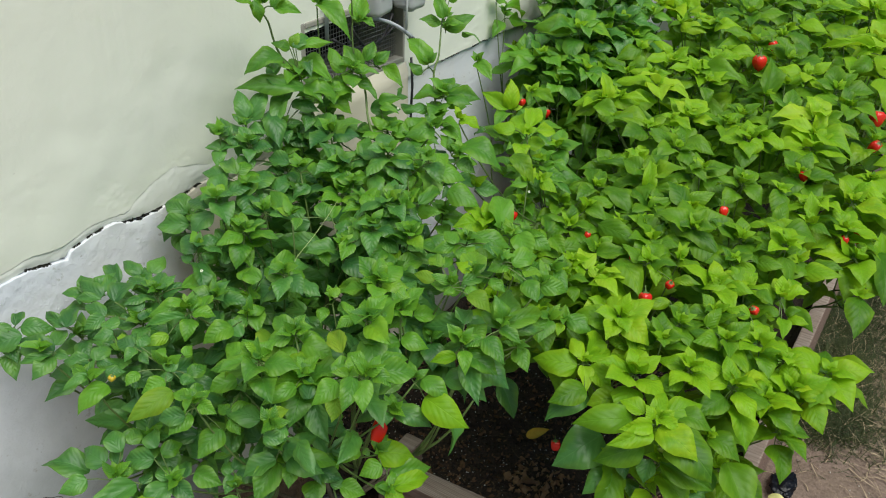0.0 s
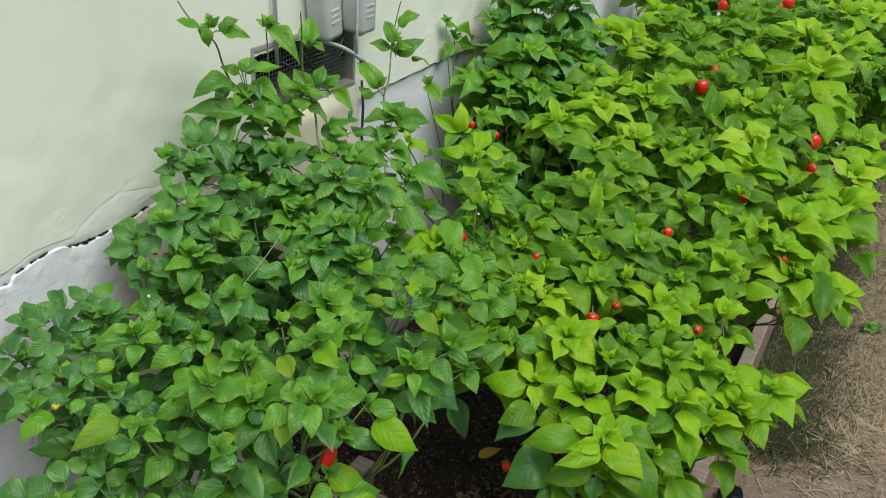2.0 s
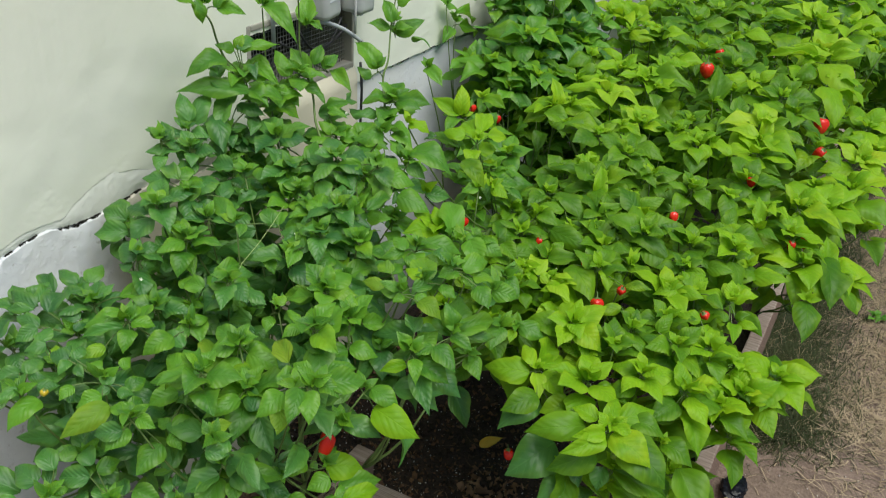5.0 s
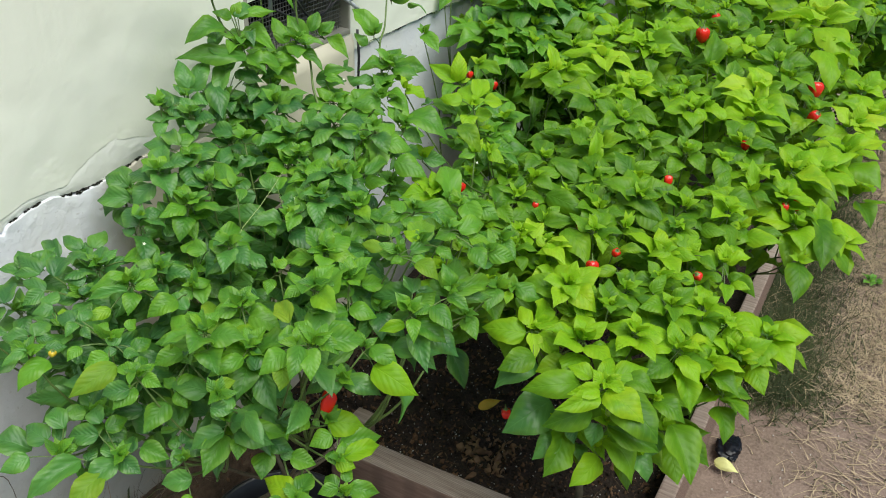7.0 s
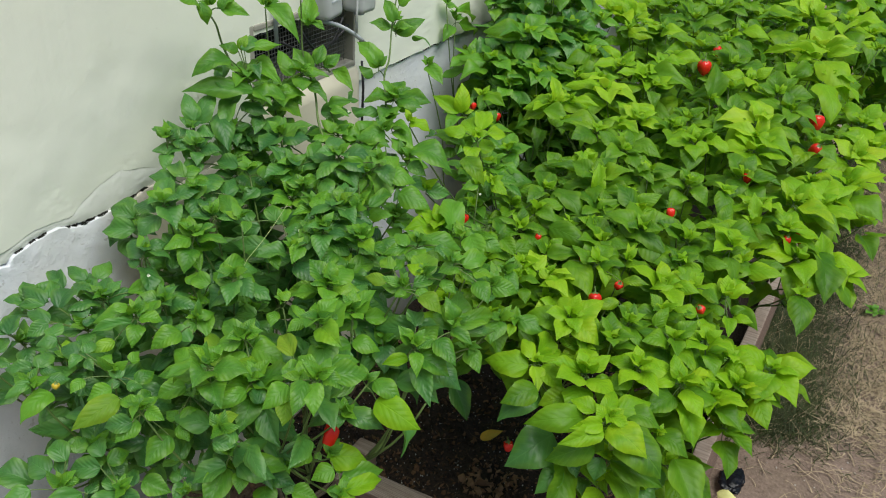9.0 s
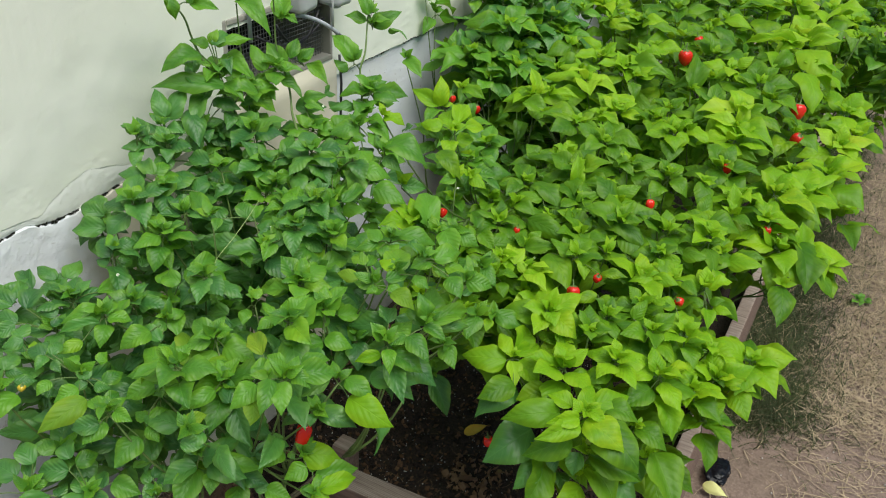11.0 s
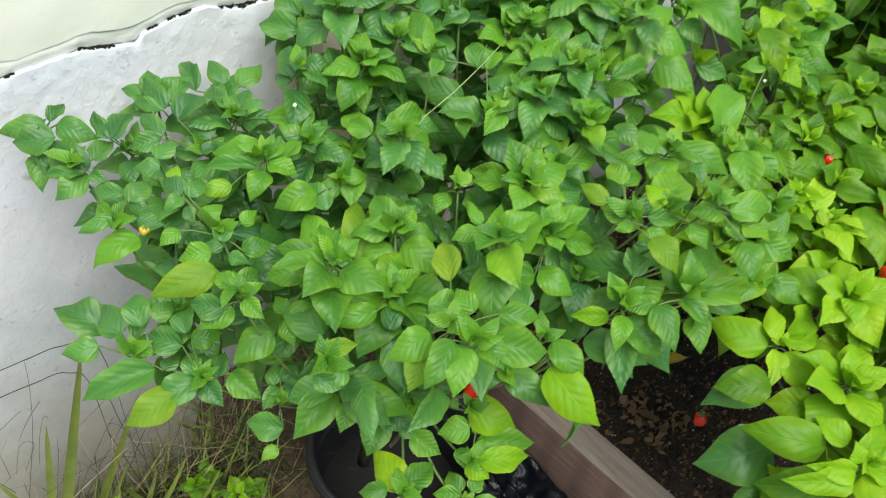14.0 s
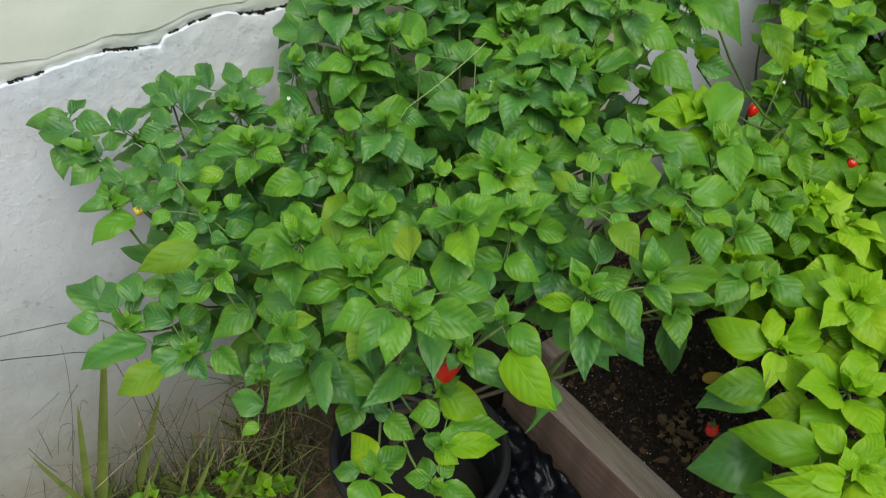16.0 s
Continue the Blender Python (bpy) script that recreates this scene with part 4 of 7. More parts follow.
def shoots(p, material, *rows):
    """Shoot tips of one colour on a plant: the place and the leaf length of each."""
    for x, y, z, length in rows:
        whorl(p, (x, y, z), material, length)


def under(p, count, material, drop=(0.05, 0.16), spread=0.05, length=(0.05, 0.07), beyond=-9.0, edge=9.0, lowest=0.0):
    """Shaded whorls on the side shoots below the top ones."""
    dice = p["dice"]
    tops = list(p["nodes"])
    for _ in range(count):
        q = dice.choice(tops) + Vector((dice.gauss(0, spread), dice.gauss(0, spread), -dice.uniform(*drop)))
        if edge > q.x > max(FACE + 0.06, beyond) and q.z > max(p["base"].z + 0.12, lowest):
            whorl(p, q, material, dice.uniform(*length), WHORL[1:], 0.2)


def dome(p, centre, size, count, materials, length=(0.06, 0.085)):
    """Whorls over the top and sides of a rounded plant."""
    dice, centre = p["dice"], Vector(centre)
    for k in range(count):
        turn, high = dice.uniform(0, math.tau), dice.uniform(-0.15, 1.0)
        flat = math.sqrt(max(0.0, 1 - high * high))
        d = Vector((math.cos(turn) * flat, math.sin(turn) * flat, high))
        q = centre + Vector((d.x * size[0], d.y * size[1], d.z * size[2])) * dice.uniform(0.78, 1.12)
        if q.x > FACE + 0.06:
            whorl(p, q, dice.choice(materials), dice.uniform(*length))


def clusters_of(points, reach):
    groups = []
    for q in points:
        for g in groups:
            if (g[0] / g[1] - q).length < reach:
                g[0], g[1] = g[0] + q, g[1] + 1
                break
        else:
            groups.append([q.copy(), 1])
    return [g[0] / g[1] for g in groups]


def finish(p, inner_material, fill=2.0, depth=(0.02, 0.13), size=(0.040, 0.075), bud_material=None, stem=STEM_GREEN, beyond=-9.0, lowest=0.0, edge=9.0):
    """Stems to every shoot, the shaded leaves below them, and the young leaves at the shoot tips."""
    dice, base, shift = p["dice"], p["base"], -p["base"]
    strays = [b for b, t, w in p["leaves"] if all((b - q).length > 0.06 for q in p["nodes"])]
    nodes = p["nodes"] + clusters_of(strays, 0.055)
    crown = base + Vector((0, 0, 0.16 * (max(n.z for n in nodes) - base.z)))
    wood, twigs = bmesh.new(), bmesh.new()
    for cane in p["canes"]:
        line = [shift + q for q in bowed(cane)]
        tube(twigs, line, [0.0012 + 0.0014 * i / len(line) for i in range(len(line))], 6)
    held = []
    for n in nodes:
        near = min(((q - n).length, i, q) for i, cane in enumerate(p["canes"]) for q in bowed(cane)) if p["canes"] else (9, 0, n)
        if near[0] < 0.085:
            held.append(n)
            tube(twigs, [shift + q for q in arc(near[2], n - Vector((0, 0, 0.005)), 0.08 * near[0], 4)], [0.0014, 0.0013, 0.0012, 0.0011, 0.0010], 5)
    # forks: each level gathers its neighbours into a point further down and in
    levels, reach, pull = [[n for n in nodes if n not in held]], 0.10, 0.30
    while len(levels[-1]) > 2 and len(levels) < 5:
        gathered = [q.lerp(crown, pull) - Vector((0, 0, 0.02)) + Vector((dice.gauss(0, 0.012), dice.gauss(0, 0.012), 0)) for q in clusters_of(levels[-1], reach)]
        levels.append(gathered)
        reach, pull = reach * 1.7, pull + 0.08
    levels.append([crown])
    tube(wood, [shift + base - Vector((0, 0, 0.03)), shift + base.lerp(crown, 0.5) + Vector((0.006, 0.004, 0)), shift + crown], [0.011, 0.009, 0.008], 8)
    for k, (tips, forks) in enumerate(zip(levels, levels[1:])):
        thick = (0.0013, 0.0019, 0.0030, 0.0045, 0.0060, 0.008)
        for n in tips:
            low = min(forks, key=lambda q: (q - n).length)
            bend = Vector((dice.gauss(0, 0.3), dice.gauss(0, 0.3), -1))
            tube(twigs if k < 2 else wood, [shift + q for q in arc(low, n - Vector((0, 0, 0.006 if k == 0 else 0)), 0.10 * (n - low).length, 5, bend)], [thick[k + 1] + (thick[k] - thick[k + 1]) * i / 5 for i in range(6)], 5)
    for b, t, w in p["leaves"]:
        n = min(nodes, key=lambda q: (q - b).length) - Vector((0, 0, 0.008))
        if (n - b).length > 0.004:
            tube(twigs, [shift + q for q in arc(n, b, 0.003, 3)], 0.0009, 4, False)
    part("stem", wood, STEM_BROWN, p["thing"], "woody brown stem", soft=True)
    tagged(part("branching", twigs, stem, p["thing"], soft=True), kind="stuff")
    # leaves past the first 300
    for material, crowd in p["more"].values():
        tagged(part("crowded_leaves", foliage_mesh("crowded_leaves", crowd, material), None, p["thing"]), kind="stuff")
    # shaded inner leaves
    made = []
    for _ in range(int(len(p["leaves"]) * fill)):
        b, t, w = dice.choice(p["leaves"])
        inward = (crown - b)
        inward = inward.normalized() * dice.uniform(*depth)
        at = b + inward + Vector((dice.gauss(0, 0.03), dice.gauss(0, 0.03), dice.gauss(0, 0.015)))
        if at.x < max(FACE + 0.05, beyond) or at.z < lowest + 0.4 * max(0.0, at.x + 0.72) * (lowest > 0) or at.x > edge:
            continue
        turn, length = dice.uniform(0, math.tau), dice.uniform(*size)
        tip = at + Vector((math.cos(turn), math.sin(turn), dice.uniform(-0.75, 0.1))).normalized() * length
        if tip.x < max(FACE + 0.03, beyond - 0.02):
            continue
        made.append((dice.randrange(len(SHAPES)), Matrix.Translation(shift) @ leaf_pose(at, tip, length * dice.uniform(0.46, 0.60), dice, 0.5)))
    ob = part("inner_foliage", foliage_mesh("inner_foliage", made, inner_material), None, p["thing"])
    tagged(ob, kind="stuff")
    # young leaves
    young = []
    for n in nodes:
        for k in range(7):
            turn, length = k * 2.4 + dice.random(), dice.uniform(0.012, 0.030)
            tip = n + Vector((math.cos(turn), math.sin(turn), dice.uniform(0.1, 1.4))).normalized() * length
            young.append((dice.randrange(len(SHAPES)), Matrix.Translation(shift) @ leaf_pose(n + Vector((0, 0, 0.004)), tip + Vector((0, 0, 0.004)), length * 0.55, dice)))
    ob = part("young_leaves", foliage_mesh("young_leaves", young, bud_material or inner_material, True), None, p["thing"])
    tagged(ob, kind="stuff")
    return nodes


def lathe(bm, profile, sides, lobes=0, depth=0.0, turn=0.0):
    """A turned shape from (radius, height) pairs, with lobes pressed into it."""
    rings = []
    for r, z in profile:
        rings.append([bm.verts.new(((r * (1 - depth * (0.5 + 0.5 * math.cos(lobes * k * math.tau / sides + turn)))) * math.cos(k * math.tau / sides), (r * (1 - depth * (0.5 + 0.5 * math.cos(lobes * k * math.tau / sides + turn)))) * math.sin(k * math.tau / sides), z)) for k in range(sides)])
    for a, b in zip(rings, rings[1:]):
        for k in range(sides):
            bm.faces.new((a[k], b[k], b[(k + 1) % sides], a[(k + 1) % sides]))
    return bm


def pepper_meshes(seed, skin):
    dice = random.Random(seed)
    bm = lathe(bmesh.new(), ((0.002, 0.0), (0.26, -0.03), (0.44, -0.14), (0.50, -0.32), (0.46, -0.50), (0.42, -0.62), (0.28, -0.82), (0.10, -0.95), (0.004, -1.0)), 16, 4, 0.22, seed)
    for v in bm.verts:
        v.co.x += 0.05 * rough(v.co.x * 3, v.co.y * 3, v.co.z * 3 + seed, 1.0)
        v.co.y += 0.05 * rough(v.co.x * 3 + 5, v.co.y * 3, v.co.z * 3 + seed, 1.0)
    fruit = smooth(mesh_of("pepper", bm, skin))
    bm = lathe(bmesh.new(), ((0.30, -0.045), (0.16, 0.01), (0.06, 0.04), (0.045, 0.28), (0.05, 0.40), (0.002, 0.41)), 10, 5, 0.25, 0.5)
    for v in bm.verts:
        v.co.x += 0.35 * max(0.0, v.co.z - 0.05) ** 1.5
    return fruit, smooth(mesh_of("calyx", bm, STEM_GREEN))


PEPPERS = {skin.name: [pepper_meshes(k, skin) for k in range(4)] for skin in (PEPPER_RED, PEPPER_GREEN, PEPPER_YELLOW)}


def pepper(p, place, width, height, skin=PEPPER_RED, label="ripe red lantern-shaped pepper"):
    dice = p["dice"]
    fruit, cap = PEPPERS[skin.name][dice.randrange(4)]
    m = Matrix.LocRotScale(Vector(place) - p["base"] + Vector((0, 0, height / 2)), Euler((dice.gauss(0, 0.25), dice.gauss(0, 0.25), dice.uniform(0, 6))), (width, width, height))
    ob = new("pepper", fruit)
    ob.parent, ob.matrix_basis = p["thing"], m
    tagged(ob, label)
    top = new("calyx", cap)
    top.parent = ob


def flower_mesh():
    bm = bmesh.new()
    for k in range(5):
        a = k * math.tau / 5
        c, s = math.cos(a), math.sin(a)
        pts = [(0.001, -0.0012, 0), (0.004, -0.0022, 0.0012), (0.0078, 0, 0.0004), (0.004, 0.0022, 0.0012), (0.001, 0.0012, 0)]
        bm.faces.new([bm.verts.new((c * x - s * y, s * x + c * y, z)) for x, y, z in pts])
    return bm


FLOWER = mesh_of("flower", flower_mesh(), PETAL)
HEART = smooth(mesh_of("anther", lathe(bmesh.new(), ((0.0002, 0.004), (0.0012, 0.0036), (0.0016, 0.0015), (0.0008, 0.0)), 8), BUD))


def flower(p, place):
    ob = new("flower", FLOWER)
    ob.parent = p["thing"]
    ob.matrix_basis = Matrix.Translation(Vector(place) - p["base"]) @ SUNWARD.to_track_quat("Z", "Y").to_matrix().to_4x4() @ Matrix.Scale(0.36, 4)
    tagged(ob, "small white star-shaped flower")
    part("anther", HEART, None, ob)


# ---------------------------------------------------------------- pot and plastic
# soil low in the pot, near-black all over
BLACK_SOIL = simple("black_wet_soil", (0.004, 0.004, 0.004), (0.012, 0.010, 0.009), 80, 0.8, 0.5)
pot = thing("plant_pot", "round black plastic nursery pot filled with dark soil", "plant pot", (-0.744, 1.080, 0.0))
part("body", lathe(bmesh.new(), ((0.001, 0.012), (0.108, 0.012), (0.112, 0.02), (0.138, 0.235), (0.147, 0.238), (0.149, 0.262), (0.144, 0.266), (0.138, 0.262), (0.134, 0.20), (0.110, 0.03)), 40), PLASTIC_BLACK, pot, soft=True)
part("rim_ring", lathe(bmesh.new(), ((0.1485, 0.244), (0.1525, 0.247), (0.1525, 0.257), (0.1485, 0.260)), 40), PLASTIC_BLACK, pot, soft=True)
part("soil", lathe(bmesh.new(), ((0.124, 0.110), (0.10, 0.116), (0.05, 0.110), (0.001, 0.116)), 32), BLACK_SOIL, pot, "near-black soil", soft=True)


def crumpled(u, v):
    fold = abs(rough(u, v, 1, 6.0)) * 0.024 + abs(rough(u, v, 5, 15.0)) * 0.014 + abs(rough(u * 1.0, v, 7, 34.0)) * 0.011
    x, y = -0.79 + 0.62 * u + 0.02 * rough(u, v, 8, 9.0), 1.304 - 0.20 * v - 0.03 * abs(rough(u, v, 2, 3.0)) + 0.01 * rough(u, v, 9, 20.0)
    return (x, min(y, 1.306), 0.13 * max(0.0, 1 - v * 1.5) + 0.022 + fold)


black_sheet = new("plastic_sheet", smooth(mesh_of("plastic_sheet", sheet(steps(0, 1, 110), steps(0, 1, 60), crumpled), SHEET_BLACK)))
black_sheet.modifiers.new("thickness", "SOLIDIFY").thickness = 0.001
tagged(black_sheet, "crumpled black plastic sheet lying against the bed", "plastic sheet")

bag_bm = bmesh.new()
bmesh.ops.create_icosphere(bag_bm, subdivisions=4, radius=1.0)
for v in bag_bm.verts:
    k = 1 + 0.35 * rough(*v.co, 1.7) + 0.28 * abs(rough(*v.co, 4.5))
    v.co = Vector((v.co.x * 0.031 * k, v.co.y * 0.044 * k, max(-0.008, v.co.z * 0.016 * k + 0.007 * rough(*v.co, 5.0))))
bag = new("plastic_bag", smooth(mesh_of("plastic_bag", bag_bm, SHEET_BLACK)))
bag.location = (-0.055, 2.06, 0.012)
tagged(bag, "crumpled black plastic bag on the dry path", "plastic bag")


# ---------------------------------------------------------------- the plants
potted = plant("bushy dark green pepper plant in a black pot", (-0.79, 1.05, 0.20))
grow(potted, LEAF_DEEP,
     (-1.003, 0.733, 0.891, -1.029, 0.692, 0.876, 0.026), (-0.985, 0.735, 0.883, -1.014, 0.7, 0.87, 0.034), (-1.003, 0.739, 0.89, -1.021, 0.764, 0.892, 0.017),
     (-0.999, 0.744, 0.887, -0.967, 0.775, 0.876, 0.029), (-0.951, 0.783, 0.885, -1.001, 0.785, 0.888, 0.02), (-0.947, 0.778, 0.888, -0.973, 0.819, 0.889, 0.028),
     (-0.93, 0.743, 0.874, -0.994, 0.735, 0.872, 0.036), (-0.929, 0.74, 0.873, -0.961, 0.707, 0.861, 0.015), (-0.932, 0.743, 0.867, -0.93, 0.705, 0.849, 0.03),
     (-0.946, 0.755, 0.871, -0.96, 0.787, 0.872, 0.025), (-0.93, 0.746, 0.87, -0.913, 0.754, 0.864, 0.015), (-0.954, 0.847, 0.899, -1.011, 0.85, 0.902, 0.027))
grow(potted, LEAF_DEEP,
     (-0.953, 0.843, 0.897, -0.99, 0.827, 0.892, 0.017), (-0.984, 0.898, 0.884, -1.03, 0.918, 0.892, 0.024), (-0.959, 0.856, 0.901, -0.976, 0.889, 0.902, 0.02),
     (-0.923, 0.844, 0.904, -0.942, 0.888, 0.905, 0.033), (-0.916, 0.822, 0.896, -0.962, 0.821, 0.895, 0.022), (-0.908, 0.814, 0.901, -0.921, 0.787, 0.89, 0.023),
     (-0.853, 0.787, 0.914, -0.871, 0.767, 0.907, 0.02), (-0.885, 0.798, 0.897, -0.898, 0.828, 0.898, 0.024), (-0.889, 0.865, 0.894, -0.931, 0.863, 0.893, 0.025),
     (-0.873, 0.842, 0.896, -0.87, 0.861, 0.895, 0.014), (-0.977, 0.933, 0.885, -1.024, 0.938, 0.888, 0.025), (-0.932, 0.908, 0.877, -0.985, 0.915, 0.88, 0.026))
grow(potted, LEAF_DEEP,
     (-0.949, 0.922, 0.867, -1, 0.959, 0.876, 0.027), (-0.799, 0.863, 0.917, -0.841, 0.825, 0.903, 0.017), (-0.819, 0.79, 0.902, -0.85, 0.787, 0.9, 0.023),
     (-0.811, 0.787, 0.905, -0.809, 0.766, 0.896, 0.016), (-0.804, 0.79, 0.909, -0.817, 0.812, 0.91, 0.018), (-0.799, 0.784, 0.904, -0.781, 0.782, 0.895, 0.014),
     (-0.861, 0.749, 0.889, -0.891, 0.731, 0.883, 0.022), (-0.839, 0.745, 0.899, -0.853, 0.775, 0.899, 0.024), (-0.841, 0.748, 0.896, -0.822, 0.759, 0.89, 0.016),
     (-0.843, 0.74, 0.894, -0.86, 0.718, 0.887, 0.019), (-0.829, 0.723, 0.897, -0.838, 0.692, 0.885, 0.017), (-0.821, 0.743, 0.89, -0.805, 0.763, 0.885, 0.019))
grow(potted, LEAF_DEEP,
     (-0.755, 0.794, 0.887, -0.777, 0.817, 0.888, 0.021), (-0.754, 0.796, 0.88, -0.771, 0.785, 0.876, 0.015), (-0.736, 0.791, 0.887, -0.72, 0.803, 0.882, 0.015),
     (-0.697, 0.761, 0.866, -0.726, 0.742, 0.859, 0.026), (-0.784, 0.694, 0.79, -0.829, 0.696, 0.788, 0.032), (-0.768, 0.709, 0.806, -0.808, 0.721, 0.807, 0.027),
     (-0.761, 0.719, 0.816, -0.773, 0.745, 0.816, 0.02), (-0.776, 0.702, 0.784, -0.802, 0.729, 0.785, 0.018), (-0.8, 0.674, 0.768, -0.818, 0.643, 0.757, 0.027),
     (-0.735, 0.738, 0.808, -0.764, 0.757, 0.808, 0.025), (-0.736, 0.733, 0.792, -0.773, 0.716, 0.785, 0.03), (-0.743, 0.705, 0.767, -0.769, 0.638, 0.741, 0.035))
grow(potted, LEAF_DEEP,
     (-0.742, 0.713, 0.76, -0.75, 0.736, 0.76, 0.018), (-0.717, 0.734, 0.763, -0.745, 0.74, 0.763, 0.021), (-0.718, 0.737, 0.761, -0.737, 0.755, 0.762, 0.019),
     (-0.713, 0.735, 0.757, -0.725, 0.688, 0.738, 0.032), (-0.711, 0.74, 0.756, -0.68, 0.742, 0.743, 0.025), (-0.701, 0.75, 0.765, -0.722, 0.772, 0.766, 0.022),
     (-0.664, 0.949, 0.877, -0.667, 0.935, 0.871, 0.011), (-0.685, 0.989, 0.881, -0.709, 0.986, 0.878, 0.017), (-0.729, 1.044, 0.88, -0.747, 1.071, 0.881, 0.023),
     (-0.737, 0.905, 0.885, -0.784, 0.911, 0.884, 0.027), (-0.641, 1.071, 0.92, -0.638, 1.091, 0.919, 0.015), (-0.615, 1.1, 0.923, -0.622, 1.068, 0.91, 0.025))
grow(potted, LEAF_DEEP,
     (-0.609, 1.091, 0.923, -0.597, 1.098, 0.919, 0.011), (-0.574, 1.071, 0.932, -0.582, 1.106, 0.932, 0.02), (-0.473, 1.066, 0.922, -0.499, 1.094, 0.923, 0.025),
     (-0.512, 1.185, 0.981, -0.492, 1.176, 0.971, 0.017), (-0.893, 1.04, 0.982, -0.951, 1.053, 0.992, 0.034), (-0.899, 1.065, 0.993, -0.938, 1.085, 1.003, 0.021),
     (-0.908, 1.068, 1.02, -0.957, 1.058, 1.015, 0.027), (-0.893, 1.072, 1.028, -0.934, 1.084, 1.034, 0.024), (-0.99, 1.044, 0.941, -1.033, 1.067, 0.951, 0.032),
     (-0.974, 1.035, 0.949, -1.024, 1.033, 0.949, 0.027), (-0.962, 1.026, 0.936, -1.013, 1.003, 0.927, 0.033), (-0.947, 1.03, 0.941, -0.959, 1.067, 0.941, 0.028))
grow(potted, LEAF_DEEP,
     (-0.882, 0.964, 0.942, -0.925, 0.985, 0.949, 0.035), (-0.885, 0.98, 0.953, -0.866, 1.005, 0.946, 0.023), (-0.883, 0.958, 0.933, -0.907, 0.956, 0.931, 0.018),
     (-0.877, 0.965, 0.926, -0.877, 0.998, 0.924, 0.021), (-0.964, 0.946, 0.885, -0.988, 0.988, 0.887, 0.029), (-0.846, 1.017, 0.944, -0.864, 0.998, 0.937, 0.02),
     (-0.847, 1.111, 0.996, -0.87, 1.154, 1.002, 0.027), (-0.867, 1.116, 0.996, -0.912, 1.13, 1.003, 0.032), (-0.867, 1.161, 1.022, -0.908, 1.157, 1.019, 0.03),
     (-0.848, 0.985, 0.925, -0.857, 1.009, 0.926, 0.019), (-0.668, 0.795, 0.751, -0.69, 0.809, 0.751, 0.019), (-0.662, 0.797, 0.751, -0.657, 0.773, 0.739, 0.02))
grow(potted, LEAF_DEEP,
     (-0.661, 0.801, 0.754, -0.633, 0.816, 0.745, 0.024), (-0.666, 0.801, 0.757, -0.67, 0.825, 0.758, 0.018), (-0.633, 0.782, 0.727, -0.667, 0.76, 0.719, 0.03),
     (-0.419, 1.107, 0.912, -0.388, 1.146, 0.902, 0.018), (-0.517, 0.972, 0.898, -0.547, 0.985, 0.899, 0.024), (-0.501, 0.941, 0.845, -0.452, 0.958, 0.826, 0.03),
     (-0.504, 0.932, 0.845, -0.497, 0.918, 0.836, 0.016), (-0.601, 0.84, 0.795, -0.596, 0.897, 0.792, 0.024), (-0.598, 0.883, 0.768, -0.562, 0.897, 0.754, 0.028),
     (-0.575, 0.917, 0.777, -0.545, 0.931, 0.767, 0.026), (-0.541, 0.925, 0.764, -0.529, 0.923, 0.759, 0.011), (-0.579, 0.869, 0.751, -0.544, 0.882, 0.739, 0.026))
grow(potted, LEAF_DEEP,
     (-0.559, 0.873, 0.73, -0.547, 0.894, 0.726, 0.016), (-0.569, 0.803, 0.886, -0.571, 0.774, 0.875, 0.026), (-0.579, 0.777, 0.881, -0.557, 0.794, 0.874, 0.02),
     (-0.55, 1.352, 0.603, -0.506, 1.338, 0.534, 0.043))
grow(potted, LEAF_FRESH,
     (-0.815, 0.881, 0.922, -0.851, 0.842, 0.908, 0.029), (-0.809, 0.839, 0.897, -0.824, 0.809, 0.887, 0.019), (-0.795, 0.87, 0.911, -0.78, 0.843, 0.894, 0.025),
     (-0.814, 0.739, 0.875, -0.819, 0.692, 0.855, 0.031), (-0.789, 0.769, 0.888, -0.788, 0.747, 0.878, 0.017), (-0.784, 0.792, 0.896, -0.789, 0.817, 0.897, 0.018),
     (-0.753, 0.816, 0.901, -0.76, 0.837, 0.902, 0.016), (-0.755, 0.783, 0.877, -0.774, 0.757, 0.868, 0.025), (-0.739, 0.807, 0.881, -0.734, 0.836, 0.879, 0.021),
     (-0.703, 0.775, 0.881, -0.729, 0.773, 0.879, 0.019), (-0.704, 0.778, 0.875, -0.712, 0.808, 0.876, 0.022), (-0.687, 0.777, 0.879, -0.662, 0.782, 0.871, 0.019))
grow(potted, LEAF_FRESH,
     (-0.696, 0.77, 0.862, -0.703, 0.736, 0.848, 0.026), (-0.731, 0.741, 0.797, -0.725, 0.772, 0.795, 0.023), (-0.679, 0.799, 0.825, -0.679, 0.756, 0.805, 0.034),
     (-0.696, 0.762, 0.767, -0.66, 0.775, 0.754, 0.029), (-0.873, 0.923, 0.906, -0.839, 0.968, 0.897, 0.025), (-0.797, 0.89, 0.911, -0.814, 0.928, 0.912, 0.03),
     (-0.808, 0.873, 0.916, -0.845, 0.861, 0.911, 0.028), (-0.797, 0.872, 0.926, -0.81, 0.9, 0.927, 0.022), (-0.796, 0.874, 0.919, -0.772, 0.893, 0.911, 0.022),
     (-0.753, 0.904, 0.896, -0.77, 0.864, 0.881, 0.033), (-0.784, 0.977, 0.881, -0.828, 0.965, 0.876, 0.026), (-0.752, 0.932, 0.894, -0.765, 0.908, 0.886, 0.021))
